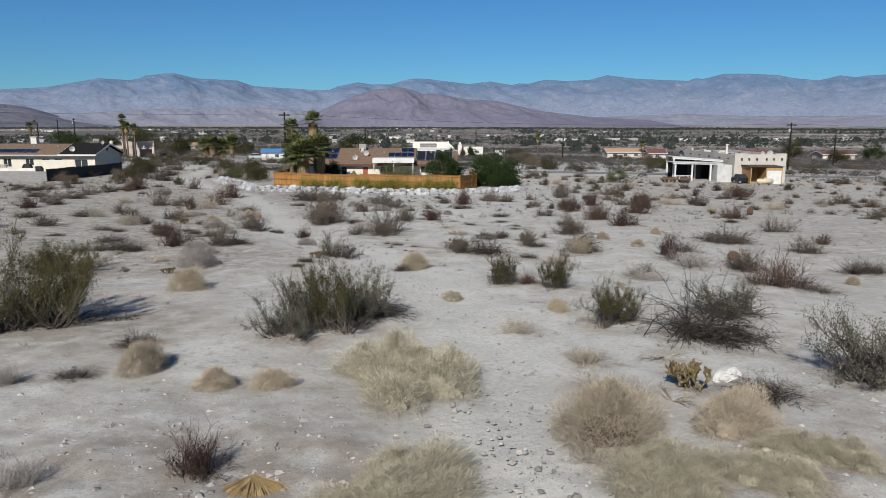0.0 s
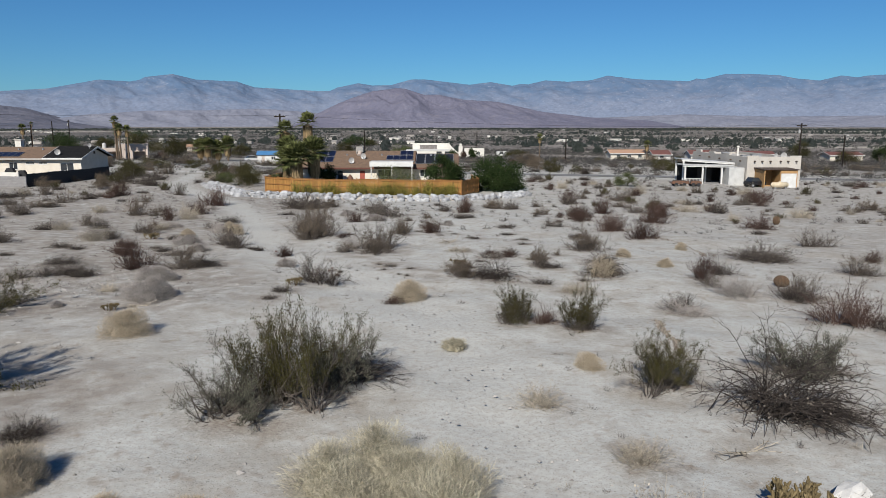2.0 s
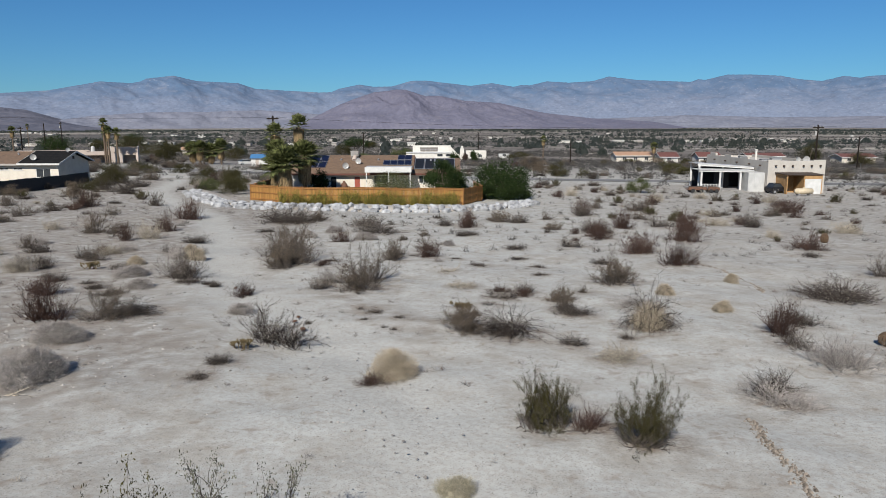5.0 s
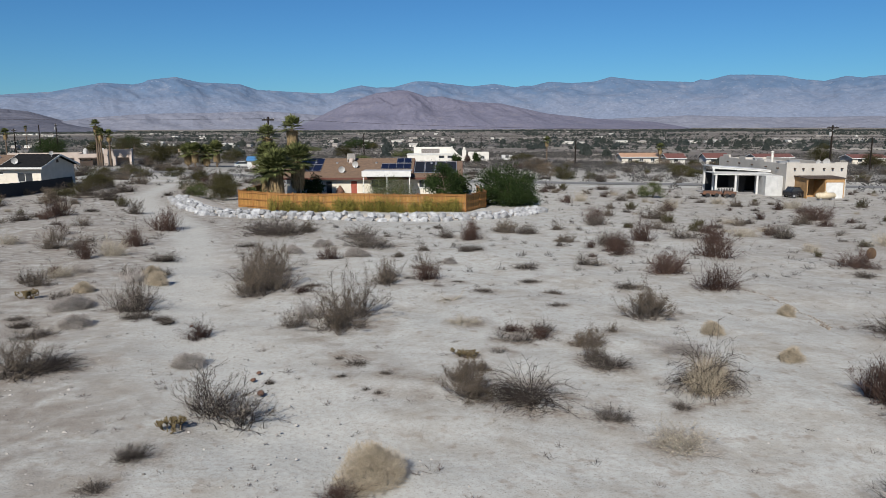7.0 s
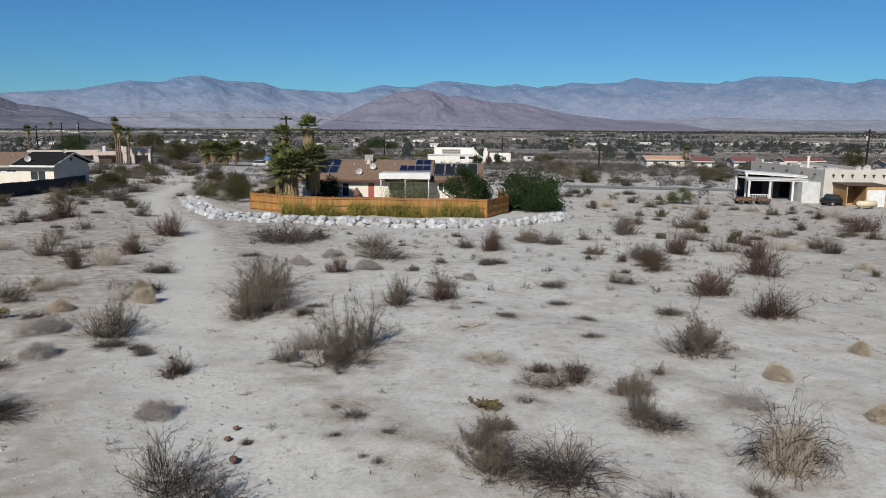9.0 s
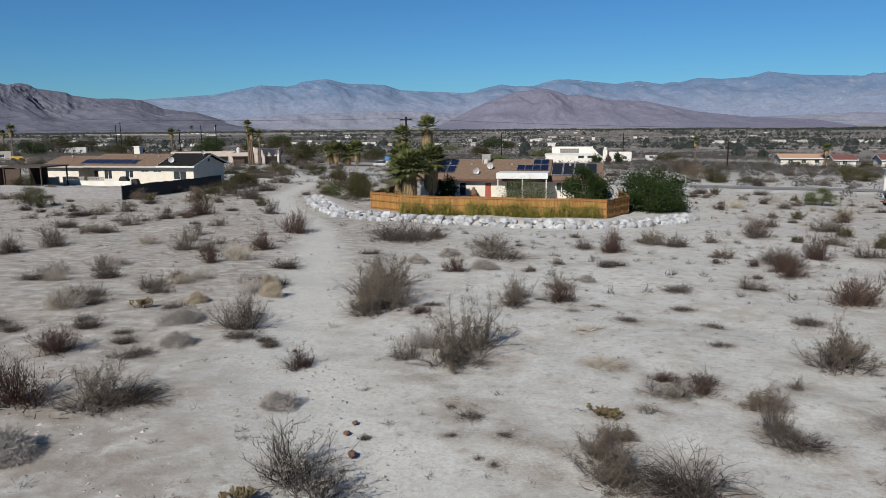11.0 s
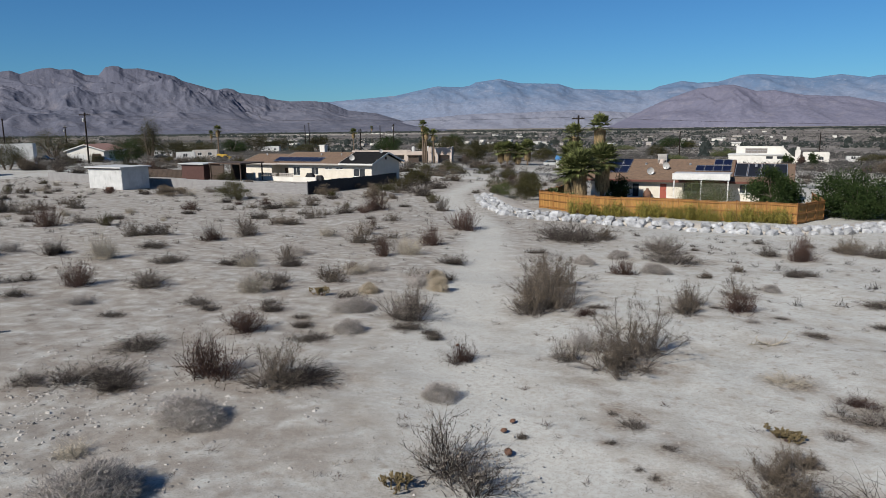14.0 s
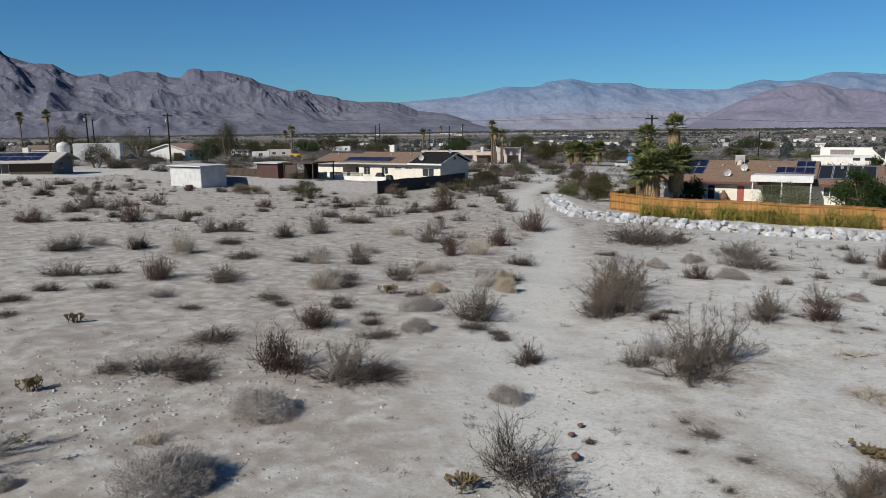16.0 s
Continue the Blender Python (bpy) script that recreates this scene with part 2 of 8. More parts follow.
def ground_material():
    """Bleached granite sand: pale drifts, browner gravelly patches, pebble specks, a smoother footworn track, painted
    shade.
    """
    m = bpy.data.materials.new("desert_sand")
    m.use_nodes = True
    n, l = m.node_tree.nodes, m.node_tree.links
    b = n["Principled BSDF"]
    b.inputs["Roughness"].default_value, b.inputs["Specular IOR Level"].default_value = 0.95, 0.15
    co = n.new("ShaderNodeTexCoord")

    def noise_tex(scale, detail, lo, hi):
        t = n.new("ShaderNodeTexNoise")
        t.inputs["Scale"].default_value, t.inputs["Detail"].default_value = scale, detail
        l.new(co.outputs["Object"], t.inputs["Vector"])
        r = n.new("ShaderNodeMapRange")
        r.inputs["From Min"].default_value, r.inputs["From Max"].default_value = lo, hi
        l.new(t.outputs["Fac"], r.inputs["Value"])
        return r.outputs[0], t.outputs["Fac"]

    def mix(fac, a, bb, kind="MIX"):
        x = n.new("ShaderNodeMix")
        x.data_type, x.blend_type = "RGBA", kind
        l.new(fac, x.inputs["Factor"])
        for sock, v in (("A", a), ("B", bb)):
            if isinstance(v, tuple):
                x.inputs[sock].default_value = (*v, 1)
            else:
                l.new(v, x.inputs[sock])
        return x.outputs["Result"]

    def times(a, k):
        x = n.new("ShaderNodeMath")
        x.operation = "MULTIPLY"
        l.new(a, x.inputs[0])
        if isinstance(k, float):
            x.inputs[1].default_value = k
        else:
            l.new(k, x.inputs[1])
        return x.outputs[0]

    broad, _ = noise_tex(0.09, 4, 0.38, 0.66)
    patch, _ = noise_tex(0.55, 6, 0.45, 0.72)
    grain, grain_raw = noise_tex(8, 8, 0.42, 0.62)
    speck, speck_raw = noise_tex(30, 4, 0.56, 0.68)
    litter, _ = noise_tex(3.2, 8, 0.56, 0.70)
    tr = n.new("ShaderNodeAttribute")
    tr.attribute_name = "track"
    gravel_shade = n.new("ShaderNodeAttribute")
    gravel_shade.attribute_name = "gravel_shade"
    far = n.new("ShaderNodeAttribute")
    far.attribute_name = "far"
    c = mix(broad, (0.4, 0.4, 0.372), (0.344, 0.336, 0.308))
    c = mix(times(patch, 0.75), c, (0.272, 0.244, 0.2))
    c = mix(times(litter, 0.7), c, (0.216, 0.172, 0.132))
    # leaf litter and the shrubs' shade, both painted as darker sand
    duff_shade = n.new("ShaderNodeAttribute")
    duff_shade.attribute_name = "duff_shade"
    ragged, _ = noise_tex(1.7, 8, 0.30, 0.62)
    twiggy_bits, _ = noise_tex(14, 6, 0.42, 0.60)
    c = mix(times(times(duff_shade.outputs["Fac"], ragged), 1.0), c, (0.184, 0.140, 0.102))
    c = mix(times(times(duff_shade.outputs["Fac"], twiggy_bits), 0.85), c, (0.096, 0.0736, 0.056))
    mottle, _ = noise_tex(1.4, 9, 0.44, 0.64)
    c = mix(times(mottle, 0.55), c, (0.456, 0.456, 0.428))
    c = mix(times(times(gravel_shade.outputs["Fac"], ragged), 0.9), c, (0.198, 0.172, 0.146))
    c = mix(times(tr.outputs["Fac"], 0.8), c, (0.424, 0.42, 0.388))
    c = mix(times(grain, 0.32), c, (0.264, 0.232, 0.196))
    c = mix(times(speck, 0.55), c, (0.128, 0.108, 0.092))
    chalk, _ = noise_tex(46, 2, 0.64, 0.72)
    c = mix(times(chalk, 0.4), c, (0.528, 0.516, 0.488))
    fb, _ = noise_tex(0.012, 5, 0.42, 0.62)
    fc, _ = noise_tex(0.05, 4, 0.45, 0.60)
    fcol = mix(fb, (0.136, 0.12, 0.104), (0.088, 0.0776, 0.068))
    fcol = mix(times(fc, 0.5), fcol, (0.264, 0.24, 0.208))
    mp = n.new("ShaderNodeMapping")
    mp.inputs["Scale"].default_value = (0.0007, 0.006, 1)
    l.new(co.outputs["Object"], mp.inputs["Vector"])
    st = n.new("ShaderNodeTexNoise")
    st.inputs["Scale"].default_value, st.inputs["Detail"].default_value, st.inputs["Roughness"].default_value = 1.0, 7, 0.68
    l.new(mp.outputs[0], st.inputs["Vector"])
    sr = n.new("ShaderNodeMapRange")
    sr.inputs["From Min"].default_value, sr.inputs["From Max"].default_value = 0.55, 0.60
    l.new(st.outputs["Fac"], sr.inputs["Value"])
    fcol = mix(times(sr.outputs[0], 0.85), fcol, (0.352, 0.32, 0.272))
    dr = n.new("ShaderNodeMapRange")
    dr.inputs["From Min"].default_value, dr.inputs["From Max"].default_value = 0.44, 0.36
    l.new(st.outputs["Fac"], dr.inputs["Value"])
    fcol = mix(times(dr.outputs[0], 0.85), fcol, (0.0496, 0.048, 0.048))
    c = mix(far.outputs["Fac"], c, fcol)
    l.new(c, b.inputs["Base Color"])
    lumps, lumps_raw = noise_tex(2.4, 7, 0.4, 0.7)
    h0 = n.new("ShaderNodeMath")
    h0.operation = "ADD"
    l.new(times(grain_raw, 0.3), h0.inputs[0])
    l.new(times(speck_raw, 0.16), h0.inputs[1])
    h = n.new("ShaderNodeMath")
    h.operation = "ADD"
    l.new(h0.outputs[0], h.inputs[0])
    l.new(times(lumps_raw, 0.7), h.inputs[1])
    bp = n.new("ShaderNodeBump")
    bp.inputs["Strength"].default_value, bp.inputs["Distance"].default_value = 0.5, 0.06
    l.new(h.outputs[0], bp.inputs["Height"])
    l.new(bp.outputs[0], b.inputs["Normal"])
    return m


def rock_material(name, light, dark, high, z0, z1, scale, wash, relief=0.5, streak=0.16):
    """Bare rock with haze tinted into its colours: two tones, streaked downhill, pale washes and scars, and darker
    growth towards the tops.
    """
    m = mat(name, light, dark, scale, 0.95, spec=0.1, fine=0.1, lo=0.3, hi=0.72)
    n, l = m.node_tree.nodes, m.node_tree.links
    b = n["Principled BSDF"]
    src = b.inputs["Base Color"].links[0].from_socket
    co = n["Texture Coordinate"]

    def tex(k, detail, lo, hi, top, stretch=(1, 1, 1), rough=0.5):
        mp = n.new("ShaderNodeMapping")
        mp.inputs["Scale"].default_value = stretch
        l.new(co.outputs["Object"], mp.inputs["Vector"])
        t = n.new("ShaderNodeTexNoise")
        t.inputs["Scale"].default_value, t.inputs["Detail"].default_value, t.inputs["Roughness"].default_value = k, detail, rough
        l.new(mp.outputs[0], t.inputs["Vector"])
        r = n.new("ShaderNodeMapRange")
        r.inputs["From Min"].default_value, r.inputs["From Max"].default_value, r.inputs["To Max"].default_value = lo, hi, top
        l.new(t.outputs["Fac"], r.inputs["Value"])
        return r.outputs[0]

    def blend(fac, a, colour):
        x = n.new("ShaderNodeMix")
        x.data_type = "RGBA"
        l.new(fac, x.inputs["Factor"])
        l.new(a, x.inputs["A"])
        x.inputs["B"].default_value = (*colour, 1)
        return x.outputs["Result"]

    # growth: thicker with height, its lower edge ragged; its blue includes painted haze
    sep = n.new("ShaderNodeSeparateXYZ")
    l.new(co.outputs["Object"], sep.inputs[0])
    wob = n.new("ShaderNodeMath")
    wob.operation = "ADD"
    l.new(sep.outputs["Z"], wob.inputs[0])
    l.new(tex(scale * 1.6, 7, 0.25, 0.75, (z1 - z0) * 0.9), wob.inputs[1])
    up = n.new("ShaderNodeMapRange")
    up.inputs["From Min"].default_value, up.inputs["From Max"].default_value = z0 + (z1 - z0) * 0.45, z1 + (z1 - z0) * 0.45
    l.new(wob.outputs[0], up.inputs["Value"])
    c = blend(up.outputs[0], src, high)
    c = blend(tex(scale * 6, 8, 0.52, 0.70, streak * 2.4, (1, 1, 0.45), 0.6), c, tuple(v * 0.6 for v in dark))
    c = blend(tex(scale * 2.4, 9, 0.55, 0.72, 0.55, (1, 1, 0.8), 0.62), c, wash)
    c = blend(tex(scale * 9, 6, 0.64, 0.70, 0.5, (1, 1, 0.5)), c, tuple(min(1, v * 1.25) for v in wash))
    crag = n.new("ShaderNodeTexNoise")
    crag.inputs["Scale"].default_value, crag.inputs["Detail"].default_value, crag.inputs["Roughness"].default_value = scale * 4, 9, 0.62
    l.new(co.outputs["Object"], crag.inputs["Vector"])
    bp = n.new("ShaderNodeBump")
    bp.inputs["Strength"].default_value, bp.inputs["Distance"].default_value = relief, 60
    l.new(crag.outputs["Fac"], bp.inputs["Height"])
    l.new(bp.outputs[0], b.inputs["Normal"])
    l.new(c, b.inputs["Base Color"])
    return m


# distance haze is painted in: every rock colour is shifted towards blue
M_FAR_RANGE = rock_material("haze_blue_rock", (0.158, 0.185, 0.245), (0.138, 0.166, 0.227), (0.084, 0.128, 0.2), 110, 250, 0.006, (0.195, 0.212, 0.258), 0.14)
M_RED_HILL = rock_material("haze_violet_rock", (0.138, 0.134, 0.174), (0.115, 0.115, 0.156), (0.117, 0.114, 0.153), 40, 200, 0.008, (0.172, 0.161, 0.184), 0.22)
M_LEFT_RANGE = rock_material("haze_grey_rock", (0.118, 0.117, 0.142), (0.076, 0.0816, 0.108), (0.084, 0.0864, 0.114), 60, 320, 0.006, (0.16, 0.149, 0.164), 0.25, 0.10)
M_FOOTHILL = rock_material("haze_pale_rock", (0.18, 0.186, 0.222), (0.148, 0.158, 0.198), (0.164, 0.172, 0.212), 10, 80, 0.007, (0.224, 0.22, 0.24), 0.25)


# ---------------------------------------------------------------- building blocks
class Mesh:
    """A heap of vertices and faces that becomes one mesh."""

    def __init__(self):
        self.v, self.f = [], []

    def add(self, verts, faces):
        k = len(self.v)
        self.v.extend(verts)
        self.f.extend([tuple(i + k for i in f) for f in faces])
        return self

    def box(self, x0, x1, y0, y1, z0, z1):
        v = [(x, y, z) for z in (z0, z1) for y in (y0, y1) for x in (x0, x1)]
        return self.add(v, [(0, 2, 3, 1), (4, 5, 7, 6), (0, 1, 5, 4), (2, 6, 7, 3), (0, 4, 6, 2), (1, 3, 7, 5)])

    def tube(self, p, q, r0, r1, sides=3, cap=False):
        p, q = Vector(p), Vector(q)
        d = (q - p)
        if d.length < 1e-6:
            return self
        a = d.orthogonal().normalized()
        b = d.normalized().cross(a)
        vs = []
        for c, r in ((p, r0), (q, r1)):
            for i in range(sides):
                t = 2 * math.pi * i / sides
                vs.append(tuple(c + a * (r * math.cos(t)) + b * (r * math.sin(t))))
        fs = [(i, (i + 1) % sides, sides + (i + 1) % sides, sides + i) for i in range(sides)]
        if cap:
            fs += [tuple(reversed(range(sides))), tuple(range(sides, 2 * sides))]
        return self.add(vs, fs)

    def leaf(self, p, d, n, length, width):
        p, d = Vector(p), Vector(d).normalized()
        s = d.cross(Vector(n))
        if s.length < 1e-4:
            s = d.orthogonal()
        s = s.normalized() * width * 0.5
        m = p + d * length * 0.5
        return self.add([tuple(p), tuple(m + s), tuple(p + d * length), tuple(m - s)], [(0, 1, 2, 3)])

    def pipe(self, pts, r, sides=4):
        """One unbroken thin tube along a line of points."""
        vs, fs = [], []
        for k, p in enumerate(pts):
            d = (pts[min(k + 1, len(pts) - 1)] - pts[max(k - 1, 0)]).normalized()
            a = d.cross(Vector((0, 0, 1))).normalized()
            b = d.cross(a)
            vs += [tuple(p + a * (r * math.cos(2 * math.pi * i / sides)) + b * (r * math.sin(2 * math.pi * i / sides))) for i in range(sides)]
        for k in range(len(pts) - 1):
            fs += [(k * sides + i, k * sides + (i + 1) % sides, (k + 1) * sides + (i + 1) % sides, (k + 1) * sides + i) for i in range(sides)]
        return self.add(vs, fs)

    def prism(self, outline, y0, y1):
        """An outline in x, z drawn out along y."""
        k = len(outline)
        v = [(x, y0, z) for x, z in outline] + [(x, y1, z) for x, z in outline]
        f = [tuple(range(k)), tuple(reversed(range(k, 2 * k)))]
        f += [(i, k + i, k + (i + 1) % k, (i + 1) % k) for i in range(k)]
        return self.add(v, f)

    def prism_x(self, outline, x0, x1):
        """An outline in y, z drawn out along x."""
        k = len(outline)
        v = [(x0, y, z) for y, z in outline] + [(x1, y, z) for y, z in outline]
        f = [tuple(reversed(range(k))), tuple(range(k, 2 * k))]
        f += [(i, (i + 1) % k, k + (i + 1) % k, k + i) for i in range(k)]
        return self.add(v, f)

    def lathe(self, rings, sides=10, at=(0, 0, 0)):
        """Rings of radius and height round an upright axis."""
        vs, fs = [], []
        for r, z in rings:
            for i in range(sides):
                t = 2 * math.pi * i / sides
                vs.append((at[0] + r * math.cos(t), at[1] + r * math.sin(t), at[2] + z))
        for j in range(len(rings) - 1):
            for i in range(sides):
                k = (i + 1) % sides
                fs.append((j * sides + i, j * sides + k, (j + 1) * sides + k, (j + 1) * sides + i))
        fs.append(tuple(reversed(range(sides))))
        fs.append(tuple(range((len(rings) - 1) * sides, len(rings) * sides)))
        return self.add(vs, fs)

    def data(self, name, material, smooth=False):
        me = bpy.data.meshes.new(name)
        me.from_pydata(self.v, [], self.f)
        me.materials.append(material)
        if smooth:
            me.shade_smooth()
        me.update()
        return me


def part(name, mesh, material, parent, label="", smooth=False):
    data = mesh.data(name, material, smooth) if isinstance(mesh, Mesh) else mesh
    ob = new(name, data)
    ob.parent = parent
    return tagged(ob, label)


def thing(name, label, category, at=(0, 0, 0), turn=0.0, group="", kind=""):
    ob = new(name)
    ob.matrix_basis = pose(*at, 0, 0, turn)
    return tagged(ob, label, category, group, kind)


def spread(m, sx, sy, sz):
    return m @ Matrix.Diagonal((sx, sy, sz, 1))


# ---------------------------------------------------------------- the lie of the land
SLOPE_Y = (-400, -60, 0, 85, 105, 125, 160, 215, 300, 500, 1000, 2200, 5200)
SLOPE_Z = (4.0, 2.3, 0, -3.56, -4.15, -4.6, -5.3, -6.6, -8.2, -11, -14.2, -14.6, -6)
_h = np.diff(SLOPE_Y)
_d = np.diff(SLOPE_Z) / _h
_m = np.r_[_d[0], [2 * a * b / (a + b) if a * b > 0 else 0 for a, b in zip(_d[:-1], _d[1:])], _d[-1]]


def plain(x, y):
    """The alluvial fan: it falls away ahead and a little to the right, and flattens out into the valley."""
    yy = min(max(y, SLOPE_Y[0]), SLOPE_Y[-1])
    i = min(int(np.searchsorted(SLOPE_Y, yy, side="right")) - 1, len(_h) - 1)
    t = (yy - SLOPE_Y[i]) / _h[i]
    z = (2 * t**3 - 3 * t * t + 1) * SLOPE_Z[i] + (t**3 - 2 * t * t + t) * _h[i] * _m[i]
    z += (3 * t * t - 2 * t**3) * SLOPE_Z[i + 1] + (t**3 - t * t) * _h[i] * _m[i + 1]
    return z - 0.014 * max(-120, min(120, x)) * min(max((600 - y) / 400, 0), 1)


def ground_z(x, y):
    if y > 135 or abs(x) > 110 or y < -20:
        return plain(x, y)
    k = min(1, (135 - y) / 25, (110 - abs(x)) / 20, (y + 20) / 10)
    return plain(x, y) + k * (0.16 * noise.noise((x * 0.16, y * 0.16, 3.1)) + 0.07 * noise.noise((x * 0.5, y * 0.5, 7.7)) + 0.03 * noise.noise((x * 1.25, y * 1.25, 1.7)) + min(1, max(0, (19.5 - y) / 4)) * (0.05 * noise.noise((x * 1.7, y * 1.7, 4.4)) + 0.03 * noise.noise((x * 3.9, y * 3.9, 2.2))))


TRACK = ((0.9, 8), (1.0, 19.5), (0.6, 26), (-0.6, 32), (-2.4, 36), (-7, 43), (-9.7, 47.2), (-11.5, 52.2), (-14.1, 60), (-16.7, 68), (-20.4, 77), (-24.4, 84), (-30, 93), (-38, 108), (-45, 135))


def near_line(x, y, line):
    best = 1e9
    for (ax, ay), (bx, by) in zip(line[:-1], line[1:]):
        t = ((x - ax) * (bx - ax) + (y - ay) * (by - ay)) / ((bx - ax) ** 2 + (by - ay) ** 2)
        t = min(max(t, 0), 1)
        best = min(best, math.hypot(x - ax - t * (bx - ax), y - ay - t * (by - ay)))
    return best


def steps(*runs):
    out = [runs[0][0]]
    for a, b, s in runs:
        k = max(1, round((b - a) / s))
        out += [a + (b - a) * (i + 1) / k for i in range(k)]
    return out


def build_ground():
    xs = steps((-4900, -900, 400), (-900, -300, 60), (-300, -110, 10), (-110, -30, 1.2), (-30, -12, 0.4), (-12, 12, 0.2), (12, 30, 0.4), (30, 90, 1.2), (90, 300, 10), (300, 900, 60), (900, 4900, 400))
    ys = steps((-400, -60, 40), (-60, 0, 6), (0, 10, 0.8), (10, 20, 0.15), (20, 62, 0.4), (62, 140, 1.0), (140, 300, 6), (300, 1000, 35), (1000, 5100, 200))
    verts, track, gravel_shade, far = [], [], [], []
    for y in ys:
        for x in xs:
            z = ground_z(x, y)
            near = -25 < y < 140 and abs(x) < 110
            tr = max(0.0, 1 - near_line(x, y, TRACK) / 2.2) if near and -55 < x < 12 else 0.0
            gr = 0.0
            if near:
                gr = max(0.0, 1 - math.hypot((x + 15.5) / 5.5, (y - 37) / 6.5)) + max(0.0, 1 - math.hypot((x + 3) / 9, (y - 15.5) / 5)) + max(0.0, 1 - math.hypot((x - 9) / 4, (y - 17) / 4))
                # gravelly sides, darkened further to stand for small shadows on rough sand
                gr += 0.8 * min(1.0, max(0.0, (-6 - x) / 13)) + max(0.0, 1 - math.hypot((x + 9) / 4, (y - 24.5) / 4)) + 0.8 * max(0.0, 1 - math.hypot((x + 10) / 5.5, (y - 36) / 6)) + 0.45 * min(1.0, max(0.0, (x - 9) / 16))
                z += -0.06 * tr
            verts.append((x, y, z))
            track.append(min(1.0, tr * 1.6))
            gravel_shade.append(min(1.0, gr * 1.5))
            d = math.hypot(x * 0.8, y - 20)
            far.append(min(1.0, max(0.0, (d - 130) / 110)))
    w = len(xs)
    faces = [(j * w + i, j * w + i + 1, (j + 1) * w + i + 1, (j + 1) * w + i) for j in range(len(ys) - 1) for i in range(w - 1)]
    me = bpy.data.meshes.new("ground")
    me.from_pydata(verts, [], faces)
    for name, values in (("track", track), ("gravel_shade", gravel_shade), ("far", far)):
        me.attributes.new(name, "FLOAT", "POINT").data.foreach_set("value", values)
    me.materials.append(ground_material())
    me.shade_smooth()
    return tagged(new("ground", me), "pale bleached desert sand with gravelly patches, litter and painted shade", "ground", kind="structure")


build_ground()


# ---------------------------------------------------------------- mountains
FAR_SKYLINE = (
    (-70, 2), (-40, 1.9), (-34.68, 1.98), (-29.4, 2.42), (-26.09, 3.12), (-24.03, 3.04), (-23.38, 3.18), (-22.99, 3.39), (-21.12, 3.64), (-19.49, 3.27), (-16.57, 3.18), (-15.3, 2.76),
    (-10.53, 2.52), (-9.53, 2.55), (-9, 2.79), (-7.32, 3.15), (-6.22, 2.98), (-4.8, 3.01), (-3.15, 3.46), (-2.03, 3.46), (1.45, 3.05), (3.14, 3.25), (4.83, 2.96), (5.45, 3.09),
    (6.11, 3.06), (7.42, 3.36), (9.17, 3.24), (10.93, 3.33), (12.16, 3.67), (14.27, 3.37), (18.17, 3.15), (18.67, 3.34), (19.15, 3.27), (20.69, 3.63), (22.41, 3.58), (24.28, 3.44),
    (25.39, 3.18), (26.9, 3), (28.19, 3.31), (29.22, 3.15), (29.71, 3.25), (40, 3.6), (60, 3.2),
)
LEFT_SKYLINE = (
    (-85, 6.5), (-70, 6.4), (-62.35, 5.59), (-62.06, 5.23), (-61.75, 5.06), (-60.46, 4.7), (-59.26, 4.7), (-58.44, 4.19), (-57.76, 3.91), (-56.37, 4.08), (-55.77, 3.89), (-54.74, 4.23),
    (-53.86, 4.36), (-53.37, 4.25), (-52.53, 4.31), (-51.78, 3.94), (-50.92, 3.89), (-50.44, 4.46), (-49.95, 4.59), (-49.56, 4.56), (-49.29, 4.4), (-48.15, 4.43), (-45.83, 3.93), (-45.3, 3.6),
    (-43, 2.92), (-42.22, 3.05), (-41.71, 2.96), (-41.28, 2.7), (-39.41, 2.45), (-39.11, 2.26), (-37.57, 2.05), (-35.79, 2.08), (-34.68, 1.98), (-33.12, 1.33), (-30.88, 1.08), (-27.95, 0.18),
    (-23, -0.5),
)
HILL_SKYLINE = (
    (-13, -0.4), (-8.81, 1.62), (-7.03, 2.28), (-6.14, 2.55), (-4.36, 2.76), (-3.69, 2.74), (-2.13, 2.24), (-1.01, 2.27), (1.01, 1.87), (3.7, 1.7), (7.27, 0.91), (11.04, 0.47),
    (15.47, 0.22), (19, -0.4),
)


